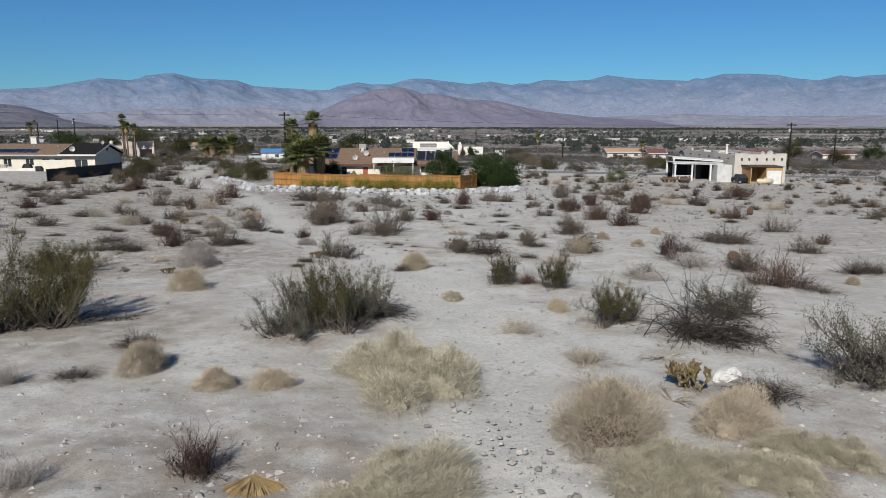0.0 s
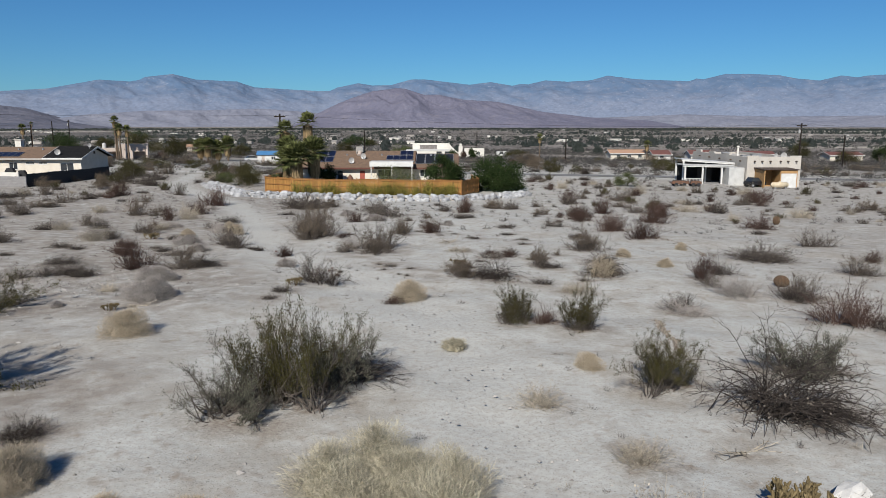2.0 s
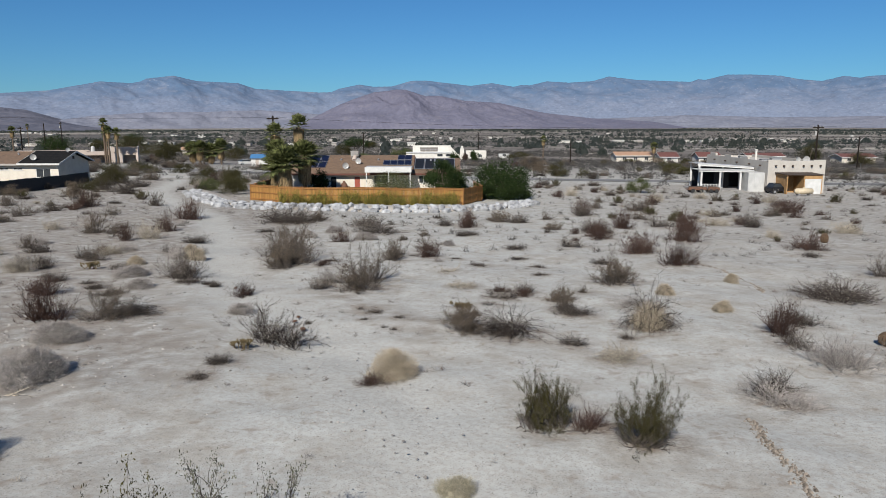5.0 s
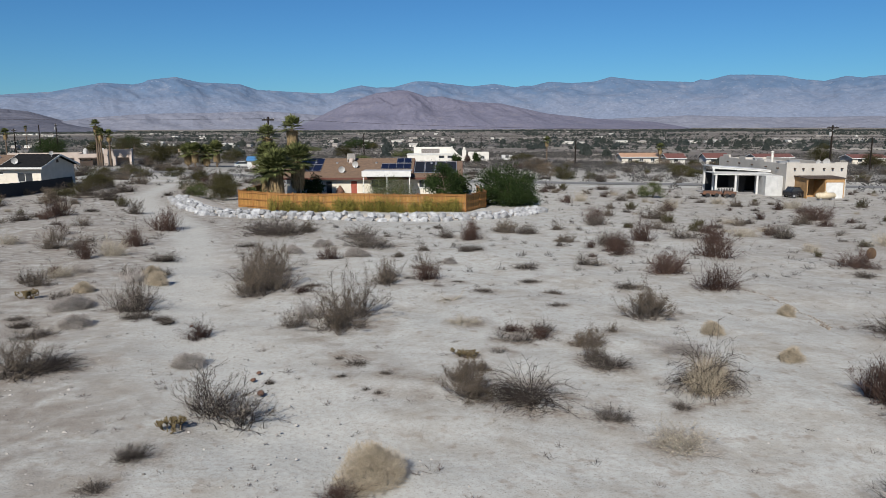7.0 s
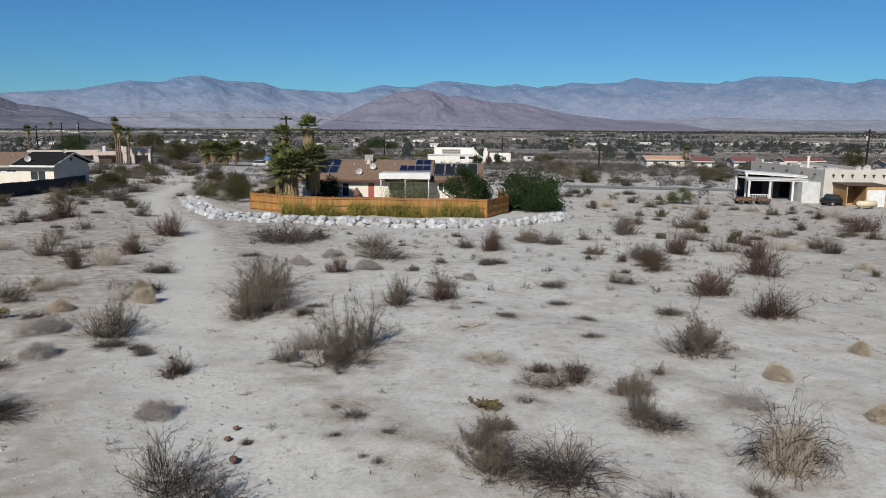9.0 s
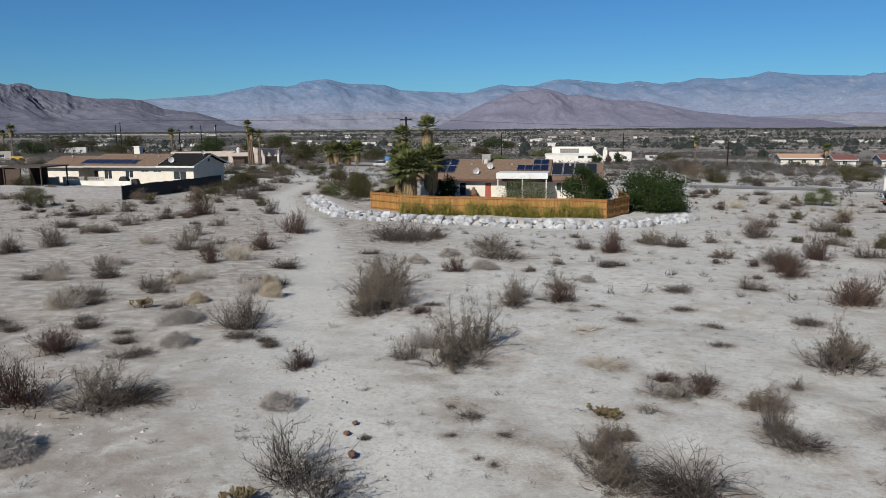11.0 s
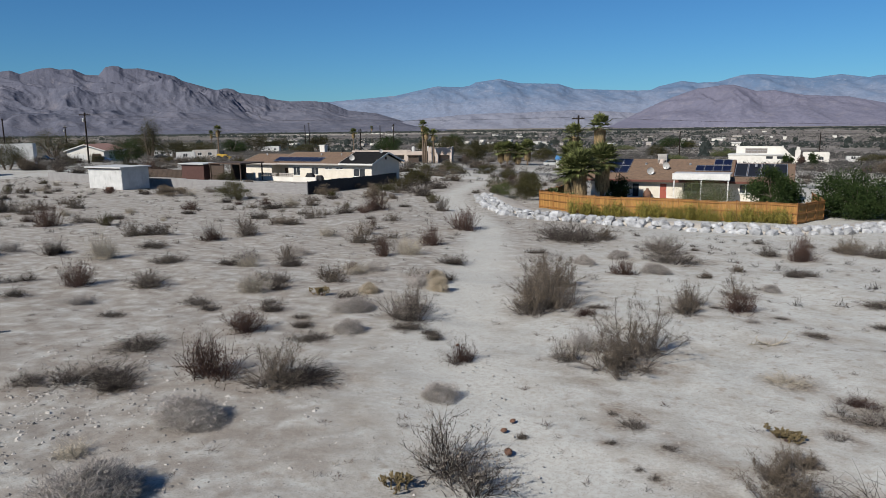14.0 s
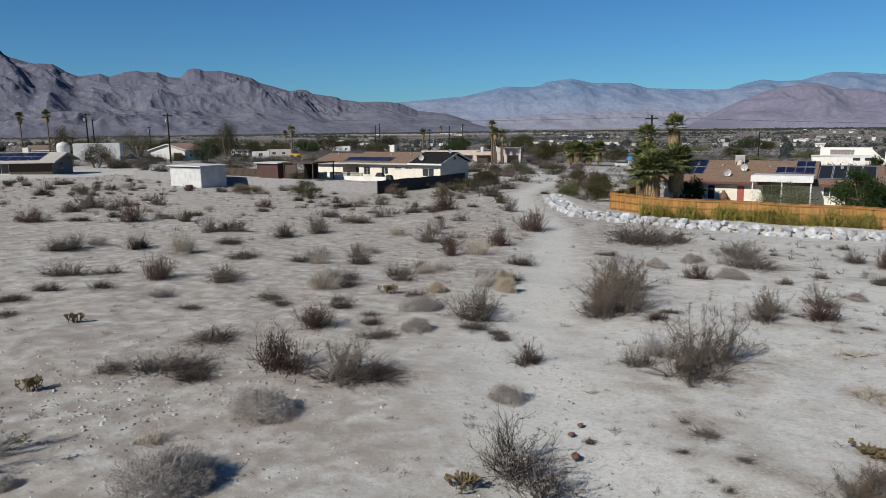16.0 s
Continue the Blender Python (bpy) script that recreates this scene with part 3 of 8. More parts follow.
def mountain_range(name, label, rows, far_edge, depth, material, step, rows_up, size, relief, lean, seed, foot=0.7):
    """A range of branching ridges and valleys several rows deep, raised so that its outline follows a given skyline as seen from the fan."""
    az0, az1 = rows[0][0], rows[-1][0]
    az = np.linspace(az0, az1, int((az1 - az0) / step) + 1)
    share = np.linspace(0, 1, rows_up + 1)
    reach = far_edge - depth + depth * share
    top = np.interp(az, *zip(*rows)) + 0.018 * np.array([noise.noise((a * 5.1, seed, 0)) + noise.noise((a * 13, seed, 5)) for a in az])
    low = -0.5
    form, rough = np.zeros((len(reach), len(az))), np.zeros((len(reach), len(az)))
    for j, (s, r) in enumerate(zip(share, reach)):
        envelope = min(1.0, s / 0.8) ** foot * (1 - max(0.0, s - 0.85) * 1.5)
        for i, a in enumerate(az):
            u, v = (radians(a) * far_edge + lean * r) / size, r / (size * 1.25)
            w = 0.35 * noise.noise((u * 0.7, v * 0.9, seed + 40))
            ridge = min(1.15, noise.ridged_multi_fractal((u + w, v - w, seed), 1.0, 2.1, 8, 1.0, 1.8) * 0.42)
            form[j, i] = envelope * (1 - relief + relief * ridge)
            rough[j, i] = 1 - min(1.0, noise.ridged_multi_fractal((u * 2.3 + w, v * 1.6, seed + 3), 1.0, 2.1, 6, 1.0, 1.8) * 0.42)
    # lift it, stretch by stretch, to just below the skyline, and run the main crest along the skyline behind
    out = np.arange(-int(2.4 / step), int(2.4 / step) + 1) * step
    kernel = np.exp(-0.5 * (out / 0.4) ** 2)
    kernel /= kernel.sum()
    ratio = 0.95 * (top - low) / form.max(axis=0)
    form *= np.convolve(np.pad(ratio, len(out) // 2, mode="edge"), kernel, mode="valid")[None, :]
    crest = (top - low)[None, :]
    form = np.minimum(form, 0.985 * crest)
    wall = np.clip(1 - 1.1 * np.abs(share - 0.84), 0, 1)[:, None] - 0.7 * relief * rough * np.clip(4 * np.abs(share - 0.84), 0.04, 1)[:, None]
    form = np.maximum(form, crest * wall)
    verts = []
    for j, r in enumerate(reach):
        for i, a in enumerate(az):
            x, y = r * math.sin(radians(a)), 20 + r * math.cos(radians(a))
            verts.append((x, y, 4.8 + r * math.tan(radians(low + form[j, i])) - (4 if j == 0 else 0)))
    n = len(az)
    faces = [(j * n + i, j * n + i + 1, (j + 1) * n + i + 1, (j + 1) * n + i) for j in range(rows_up) for i in range(n - 1)]
    me = bpy.data.meshes.new(name)
    me.from_pydata(verts, [], faces)
    me.materials.append(material)
    me.shade_smooth()
    return tagged(new(name, me), label, "mountain", kind="structure")


FOOT_SKYLINE = ((-32, -0.4), (-30, 0.2), (-27, 0.65), (-23, 0.95), (-19, 1.0), (-15, 1.15), (-12, 0.95), (-9, 0.7), (-4, 0.4), (3, 0.45), (8, 0.35), (13, 0.5), (18, 0.7), (24, 0.5), (31, 0.55), (40, 0.5), (50, -0.4))
TOE_SKYLINE = ((-85, 1.7), (-66, 1.35), (-62, 1.2), (-58, 1.5), (-54, 1.15), (-50, 0.85), (-46, 0.6), (-42, 0.5), (-38, 0.35), (-33, 0.3), (-29, 0.1), (-24, -0.4))
# all five carry painted haze: blue or violet mixed into the rock
mountain_range("backdrop_far_range", "mountain range tinted slate-blue for haze along the skyline", FAR_SKYLINE, 4950, 800, M_FAR_RANGE, 0.1, 60, 200, 0.13, 0.3, 1)
mountain_range("backdrop_near_range", "steep ribbed mountains tinted blue-grey for haze beyond the valley", LEFT_SKYLINE, 4500, 1500, M_LEFT_RANGE, 0.06, 130, 520, 0.62, 0.45, 5, 0.9)
mountain_range("backdrop_foothills", "low foothills tinted pale blue for haze", FOOT_SKYLINE, 4120, 400, M_FOOTHILL, 0.12, 24, 170, 0.4, 0.2, 15)
mountain_range("backdrop_hill", "rounded hill tinted violet for haze before the range", HILL_SKYLINE, 3700, 560, M_RED_HILL, 0.08, 50, 260, 0.4, 0.3, 8)
mountain_range("backdrop_toe_hills", "low hills tinted blue-grey for haze at the mountain foot", TOE_SKYLINE, 3000, 320, M_LEFT_RANGE, 0.1, 26, 140, 0.5, 0.2, 21)


# ---------------------------------------------------------------- desert shrubs
def stem(m, rng, p, d, length, r, bend, pieces, tips=None, rise=0.0):
    """One bending twig; the points that it passes are returned."""
    pts, p, d = [Vector(p)], Vector(p), Vector(d).normalized()
    for i in range(pieces):
        d = (d + Vector((rng.uniform(-bend, bend), rng.uniform(-bend, bend), rng.uniform(-bend, bend) + rise))).normalized()
        q = p + d * (length / pieces)
        m.tube(p, q, r * (1 - 0.75 * i / pieces), r * (1 - 0.75 * (i + 1) / pieces))
        p = q
        pts.append(p)
    if tips is not None:
        tips.append((p, d))
    return pts


def fan(rng, low, high):
    """A direction that points up and outward, between two heights above level, in degrees."""
    a, e = rng.uniform(0, 2 * math.pi), radians(rng.uniform(low, high))
    return Vector((math.cos(a) * math.cos(e), math.sin(a) * math.cos(e), math.sin(e)))


def creosote(seed, stems=40, leaves=15000, leaf=0.022):
    """A bush of twisting upright stems, 2 m wide and 1.2 m high, with fine leaf sprays towards the ends and bare dark wood below."""
    rng, wood, green = random.Random(seed), Mesh(), Mesh()
    sprays = []
    lobes = [(rng.gauss(0, 0.26), rng.gauss(0, 0.26), rng.uniform(0.5, 1.15), fan(rng, 12, 80)) for _ in range(8)]
    for _ in range(stems):
        ox, oy, k, lean = rng.choice(lobes)
        d = (fan(rng, 12, 80) + lean * 0.45).normalized()
        foot = Vector((ox + rng.gauss(0, 0.07), oy + rng.gauss(0, 0.07), -0.06))
        pts = stem(wood, rng, foot, d, k * rng.uniform(0.7, 1.3), 0.009, 0.36, 7, rise=0.015)
        for p, q in zip(pts[2:-1], pts[3:]):
            for _ in range(4):
                side = ((q - p).normalized() + fan(rng, -10, 70) * 0.9).normalized()
                tw = stem(wood, rng, p.lerp(q, rng.random()), side, rng.uniform(0.12, 0.34), 0.0038, 0.45, 3)
                sprays += [(tw[1], side), (tw[2], side), (tw[3], side)]
        sprays.append((pts[-1], d))
    for _ in range(110):
        ox, oy, k, _ = rng.choice(lobes)
        low = stem(wood, rng, (ox + rng.gauss(0, 0.1), oy + rng.gauss(0, 0.1), 0.0), fan(rng, 5, 50), rng.uniform(0.25, 0.6), 0.012, 0.4, 4)
        for p in low[1:]:
            stem(wood, rng, p, fan(rng, -5, 60), rng.uniform(0.1, 0.25), 0.005, 0.4, 3)
    heavy = [s for s in sprays if rng.random() < 0.5]
    for _ in range(leaves):
        p, d = rng.choice(heavy)
        o = Vector((rng.gauss(0, 0.028), rng.gauss(0, 0.028), rng.gauss(0, 0.028)))
        green.leaf(p + o, fan(rng, -40, 90), fan(rng, -90, 90), leaf * rng.uniform(0.7, 1.6), leaf * 0.6)
    return wood, green


def twiggy(seed, stems=110, side=6, bits=900, low=5, high=80, length=0.66, r=0.0055, bend=0.34, bit=0.04):
    """A dome of fine dead twigs, 1.2 m wide and 0.6 m high, with dry leaf scraps."""
    rng, wood, dry = random.Random(seed), Mesh(), Mesh()
    ends = []
    lobes = [(rng.gauss(0, 0.17), rng.gauss(0, 0.17), rng.uniform(0.5, 1.15), fan(rng, 10, 80)) for _ in range(rng.choice((3, 4, 5)))]
    for _ in range(int(stems * 2.1)):
        ox, oy, k, lean = rng.choice(lobes)
        foot = Vector((ox + rng.gauss(0, 0.05), oy + rng.gauss(0, 0.05), -0.04))
        d = (fan(rng, low * 0.6, high * 0.92) + lean * 0.25).normalized()
        pts = stem(wood, rng, foot, d, k * length * rng.uniform(0.45, 1.15), r, bend, 4)
        for _ in range(side):
            k = rng.randrange(1, 4)
            tw = stem(wood, rng, pts[k].lerp(pts[k + 1], rng.random()), (pts[k + 1] - pts[k]).normalized() + fan(rng, -30, 80) * 0.9, length * rng.uniform(0.15, 0.38), r * 0.55, 0.35, 2)
            ends += tw[1:]
        ends += pts[3:]
    for _ in range(stems):
        ox, oy, k, _ = rng.choice(lobes)
        foot = Vector((ox + rng.gauss(0, 0.13), oy + rng.gauss(0, 0.13), -0.03))
        stem(wood, rng, foot, fan(rng, 0, 60), length * rng.uniform(0.2, 0.42), r * 1.7, 0.5, 3)
    for _ in range(bits):
        p = rng.choice(ends)
        dry.leaf(p + Vector((rng.gauss(0, 0.02), rng.gauss(0, 0.02), rng.gauss(0, 0.02))), fan(rng, -60, 90), fan(rng, -90, 90), bit * rng.uniform(0.6, 1.5), bit * 0.55)
    return wood, dry


def sprawl(seed):
    """A collapsed bush of long dark branches that arch over and lie on the sand; 2.2 m wide, 1 m high."""
    rng, wood, dry = random.Random(seed), Mesh(), Mesh()
    ends = []
    for _ in range(190):
        foot = Vector((rng.gauss(0, 0.2), rng.gauss(0, 0.16), -0.04))
        d = (fan(rng, 25, 80) + Vector((0.35, 0, 0))).normalized()
        p, r, pts = foot, rng.uniform(0.006, 0.012), [foot]
        for i in range(7):
            d = (d + Vector((rng.uniform(-0.2, 0.2), rng.uniform(-0.25, 0.25), -0.27 + rng.uniform(-0.14, 0.14)))).normalized()
            q = p + d * rng.uniform(0.15, 0.24)
            if q.z < 0.02:
                q.z = 0.02
            wood.tube(p, q, r * (1 - 0.11 * i), r * (1 - 0.11 * (i + 1)))
            p = q
            pts.append(q)
        for _ in range(8):
            k = rng.randrange(2, 7)
            tw = stem(wood, rng, pts[k], fan(rng, -20, 70), rng.uniform(0.12, 0.32), 0.004, 0.4, 3)
            ends += tw[1:]
    for _ in range(500):
        p = rng.choice(ends)
        dry.leaf(p, fan(rng, -60, 90), fan(rng, -90, 90), 0.04, 0.022)
    return wood, dry


def grown_over(seed):
    """A collapsed dark bush with a plume of fine tan grass grown up through its middle."""
    wood, _ = sprawl(seed)
    rng, grass = random.Random(seed + 1), Mesh()
    for _ in range(1700):
        p = Vector((rng.gauss(0.1, 0.24), rng.gauss(0, 0.2), 0))
        d = (fan(rng, 30, 88) + Vector((p.x, p.y, 0)) * 0.8).normalized()
        b = p + d * rng.uniform(0.25, 0.55)
        c = b + (d + fan(rng, -60, 60) * 0.9).normalized() * rng.uniform(0.1, 0.3)
        t = d.cross(fan(rng, -90, 90)).normalized() * 0.003
        grass.add([tuple(p - t), tuple(p + t), tuple(b + t), tuple(b - t), tuple(c)], [(0, 1, 2, 3), (3, 2, 4)])
    return wood, grass


def cushion(seed, blades=4200, length=0.15, width=0.0055, squash=0.62, stand=0.8, least=0.62):
    """A dense lumpy dome of fine curling twigs, 1 m across, round a solid shaded heart."""
    rng, fuzz, heart = random.Random(seed), Mesh(), Mesh()
    lumps = [(fan(rng, 5, 80), rng.uniform(0.7, 1.1)) for _ in range(9)]

    def reach(d):
        k = least + 0.2 * noise.noise((d.x * 2.4 + seed, d.y * 2.4, d.z * 2.4))
        for c, g in lumps:
            k = max(k, g * (0.25 + 0.75 * max(0.0, d.dot(c)) ** 3))
        return min(k, 1.08) * 0.5

    vs, fs, sides, rings = [], [], 18, 8
    for j in range(rings + 1):
        e = math.pi / 2 * j / rings
        for i in range(sides):
            a = 2 * math.pi * i / sides
            d = Vector((math.cos(a) * math.cos(e), math.sin(a) * math.cos(e), math.sin(e)))
            k = reach(d) * 0.5
            vs.append((k * d.x, k * d.y, k * 2 * squash * d.z - 0.02))
    for j in range(rings):
        for i in range(sides):
            fs.append((j * sides + i, j * sides + (i + 1) % sides, (j + 1) * sides + (i + 1) % sides, (j + 1) * sides + i))
    heart.add(vs, fs)
    for _ in range(blades):
        d = fan(rng, -2, 90)
        k = reach(d) * rng.uniform(0.52, 0.98)
        a = Vector((k * d.x, k * d.y, max(0.0, k * 2 * squash * d.z)))
        w = (fan(rng, -70, 90) + d * stand).normalized()
        v = (w + fan(rng, -80, 90) * 0.8).normalized()
        ln = length * rng.uniform(0.5, 1.3)
        b = a + w * ln * 0.5
        c = b + v * ln * 0.5
        b.z, c.z = max(b.z, 0), max(c.z, 0)
        t = w.cross(fan(rng, -90, 90))
        t = t.normalized() * width * 0.5 if t.length > 1e-5 else Vector((width * 0.5, 0, 0))
        fuzz.add([tuple(a - t), tuple(a + t), tuple(b + t), tuple(b - t), tuple(c)], [(0, 1, 2, 3), (3, 2, 4)])
    return fuzz, heart


def straw_bush(seed, blades=5200):
    """A broad mound of fine curling straw, 2 m wide and 0.7 m high, grown together from several domes."""
    rng, fuzz, root = random.Random(seed), Mesh(), Mesh()
    for k in range(8):
        one, heart = cushion(seed * 10 + k, blades, 0.13, 0.0024, rng.uniform(0.5, 0.75), 1.0, 0.72)
        s, a, r = rng.uniform(0.7, 1.15), k * 2.4, 0.5 * math.sqrt(k / 8)
        ox, oy = r * math.cos(a) * 1.25, r * math.sin(a)
        for src, dst in ((one, fuzz), (heart, root)):
            dst.add([(x * s + ox, y * s + oy, z * s) for x, y, z in src.v], src.f)
    return fuzz, root


def cholla(seed):
    """A knot of jointed cactus arms, 0.7 m wide and 0.6 m high."""
    rng, joints, base = random.Random(seed), Mesh(), Mesh()

    def arm(p, d, left):
        q = p + d * rng.uniform(0.07, 0.13)
        r = rng.uniform(0.017, 0.026)
        m = p.lerp(q, 0.5)
        joints.tube(p, m, r * 0.6, r, 6)
        joints.tube(m, q, r, r * 0.55, 6, cap=True)
        for _ in range(9):
            s = fan(rng, -50, 80)
            joints.leaf(p.lerp(q, rng.random()) + s * r, s, fan(rng, -90, 90), 0.035, 0.006)
        if left:
            for _ in range(rng.choice((1, 2, 2, 3))):
                arm(q, (d * 0.5 + fan(rng, -5, 85)).normalized(), left - 1)

    for _ in range(7):
        foot = Vector((rng.gauss(0, 0.13), rng.gauss(0, 0.13), -0.02))
        arm(foot + Vector((0, 0, 0.04)), fan(rng, 35, 88), 4)
    base.tube((0, 0, -0.05), (0, 0, 0.12), 0.06, 0.045, 7, True)
    return joints, base


def barrel_cactus(seed):
    """A squat ribbed cactus 0.5 m across with a spine along each rib."""
    m, spines, rng = Mesh(), Mesh(), random.Random(seed)
    vs, fs, sides, rings = [], [], 32, 9
    for j in range(rings):
        e = math.pi * (0.06 + 0.9 * j / (rings - 1)) - math.pi / 2
        for i in range(sides):
            a = 2 * math.pi * i / sides
            r = 0.25 * math.cos(e) * (1.0 if i % 2 else 0.86)
            vs.append((r * math.cos(a), r * math.sin(a), 0.27 + 0.29 * math.sin(e)))
            if i % 2 and rng.random() < 0.9:
                d = Vector((math.cos(a), math.sin(a), rng.uniform(-0.3, 0.8)))
                spines.leaf(vs[-1], d, fan(rng, -90, 90), 0.06, 0.012)
    for j in range(rings - 1):
        for i in range(sides):
            fs.append((j * sides + i, j * sides + (i + 1) % sides, (j + 1) * sides + (i + 1) % sides, (j + 1) * sides + i))
    fs.append(tuple(range((rings - 1) * sides, rings * sides)))
    m.add(vs, fs)
    return m, spines


def dead_branch(seed):
    """A bleached forked branch lying on the sand, 1 m long."""
    rng, wood = random.Random(seed), Mesh()
    for k in range(7):
        a = rng.uniform(-0.6, 0.6) + (math.pi if k % 3 == 0 else 0)
        pts = stem(wood, rng, (0, 0, 0.03), (math.cos(a), math.sin(a), 0.22), rng.uniform(0.35, 0.7), 0.02, 0.28, 5)
        for p in pts[1:]:
            stem(wood, rng, p, fan(rng, -5, 50), rng.uniform(0.12, 0.3), 0.009, 0.35, 3)
    return wood, None


def fallen_frond(seed):
    """A heap of golden dead palm fronds, 1.2 m long."""
    rng, m = random.Random(seed), Mesh()
    for k in range(5):
        a0 = rng.uniform(-0.25, 0.25)
        for i in range(46):
            a = a0 + (i - 23) * 0.032
            p = Vector((-0.55 + rng.uniform(-0.03, 0.05), rng.uniform(-0.05, 0.05), 0.03 + 0.02 * k))
            d = Vector((math.cos(a), math.sin(a), rng.uniform(0.05, 0.2)))
            mid = p + d * 0.6
            end = mid + Vector((d.x, d.y, -0.22)) * rng.uniform(0.4, 0.6)
            t = Vector((-d.y, d.x, 0)) * 0.011
            m.add([tuple(p - t), tuple(p + t), tuple(mid + t), tuple(mid - t), tuple(end)], [(0, 1, 2, 3), (3, 2, 4)])
        m.tube((-1.0, a0, 0.03), (-0.5, 0, 0.05), 0.02, 0.015, 5)
    return m, None


SHRUB_KINDS = {
    # kind: (name, label, category, first part, its material, second part, its material)
    "creosote": ("creosote_bush", "olive-green creosote bush with wiry stems on sand", "shrub", "branchwork", M_CREOSOTE_STEM, "foliage", M_CREOSOTE_LEAF),
    "browned": ("creosote_bush", "half-bare brownish creosote bush on sand", "shrub", "branchwork", M_CREOSOTE_STEM, "foliage", M_DRY_CREOSOTE),
    "spray": ("creosote_bush", "open grey-green creosote bush on sand", "shrub", "branchwork", M_CREOSOTE_STEM, "foliage", M_SPRAY_LEAF),
    "thick": ("creosote_bush", "dense brownish creosote bush on sand", "shrub", "branchwork", M_CREOSOTE_STEM, "foliage", M_DRY_CREOSOTE),
    "grey": ("desert_shrub", "leafless grey twiggy desert shrub on pale sand", "shrub", "brushwood", M_TWIG_GREY, "leafage", M_GREY_LEAF),
    "dark": ("low_shrub", "low dark dried-out shrub hugging the sand", "shrub", "brushwood", M_TWIG_DARK, "leafage", M_GREY_LEAF),
    "brown": ("brown_shrub", "red-brown dry twiggy shrub on pale sand", "shrub", "brushwood", M_TWIG_BROWN, "leafage", M_TWIG_BROWN),
    "pale": ("bleached_shrub", "bleached straw-pale dead shrub on sand", "shrub", "brushwood", M_TWIG_PALE, "leafage", M_TWIG_PALE),
    "sprawl": ("collapsed_shrub", "collapsed dead shrub with arching dark grey branches", "shrub", "brushwood", M_TWIG_DARK, "leafage", M_GREY_LEAF),
    "mixed": ("tan_shrub", "half-dead shrub with tan stems and grey branches", "shrub", "brushwood", M_TWIG_DARK, "leafage", M_TAN),
    "ashy": ("ashen_shrub", "ash-grey leafless twiggy shrub on pale sand", "shrub", "brushwood", M_CUSHION, "leafage", M_CUSHION),
    "tumble": ("tumbleweed", "round tan dried tumbleweed sitting on sand", "tumbleweed", "fuzz", M_TAN, "heart", M_TAN),
    "rust": ("dried_brush", "broad brownish dried brush clump on sand", "shrub", "fuzz", M_TAN, "heart", M_TWIG_BROWN),
    "dense": ("cushion_shrub", "dense rounded grey cushion shrub on sand", "shrub", "fuzz", M_CUSHION, "heart", M_CUSHION),
    "straw": ("straw_bush", "pale yellow-green grassy straw bush on sand", "shrub", "grass", M_STRAW, "root_crown", M_STRAW),
    "cholla": ("cholla_cactus", "yellowish jointed cholla cactus on sand", "cactus", "cactus_growth", M_CHOLLA, "base", M_TWIG_BROWN),
    "barrel": ("barrel_cactus", "squat brown ribbed barrel cactus on sand", "cactus", "body", M_BARREL, "spine_cover", M_TAN),
    "branch": ("dead_branch", "bleached forked dead branch lying on sand", "branch", "wood", M_TWIG_PALE, "", None),
    "frond": ("fallen_frond", "golden dead palm frond heap on sand", "frond", "leaf_blade", M_GOLD, "", None),
}
MAKERS = {
    "creosote": [lambda s: creosote(s, 46, 30000, 0.0195), lambda s: creosote(s, 40, 27000, 0.0195), lambda s: creosote(s, 50, 30000, 0.019)],
    "browned": [lambda s: creosote(s, 26, 6500, 0.022), lambda s: creosote(s, 30, 5500, 0.022), lambda s: creosote(s, 22, 7000, 0.023)],
    "spray": [lambda s: creosote(s, 34, 13000, 0.021), lambda s: creosote(s, 28, 11000, 0.022)],
    "thick": [lambda s: creosote(s, 46, 12000, 0.02), lambda s: creosote(s, 42, 10000, 0.021)],
    "grey": [lambda s: twiggy(s, 70, 7, 2600, bit=0.024), lambda s: twiggy(s, 55, 7, 3200, bit=0.024), lambda s: twiggy(s, 80, 6, 2000, 20, 85, bit=0.024), lambda s: twiggy(s, 55, 7, 2800, 5, 60, bend=0.5, bit=0.026)],
    "dark": [lambda s: twiggy(s, 130, 7, 1900, 2, 45, bit=0.03), lambda s: twiggy(s, 120, 7, 1700, 0, 40, bend=0.5, bit=0.03)],
    "brown": [lambda s: twiggy(s, 55, 6, 900, 25, 88, bit=0.025), lambda s: twiggy(s, 45, 6, 1200, 15, 85, bit=0.025)],
    "pale": [lambda s: twiggy(s, 80, 5, 700), lambda s: twiggy(s, 60, 6, 500, 5, 60)],
    "sprawl": [sprawl, sprawl],
    "mixed": [grown_over, grown_over],
    "ashy": [lambda s: twiggy(s, 80, 7, 1800, bit=0.022, r=0.006), lambda s: twiggy(s, 65, 8, 1500, 10, 75, bit=0.022, r=0.006)],
    "tumble": [lambda s: cushion(s, 15000, 0.11, 0.0024, 0.62, 1.1, 0.88), lambda s: cushion(s, 15000, 0.10, 0.0024, 0.56, 1.0, 0.82)],
    "rust": [lambda s: cushion(s, 18000, 0.1, 0.002, 0.55, 1.1, 0.78)],
    "dense": [lambda s: cushion(s, 14000, 0.075, 0.003, 0.62, 0.7, 0.7), lambda s: cushion(s, 14000, 0.08, 0.003, 0.52, 0.8, 0.7), lambda s: cushion(s, 13000, 0.07, 0.0032, 0.7, 0.6, 0.66)],
    "straw": [straw_bush, straw_bush],
    "cholla": [cholla, cholla],
    "barrel": [barrel_cactus],
    "branch": [dead_branch, dead_branch],
    "frond": [fallen_frond],
}
MODELS = {}


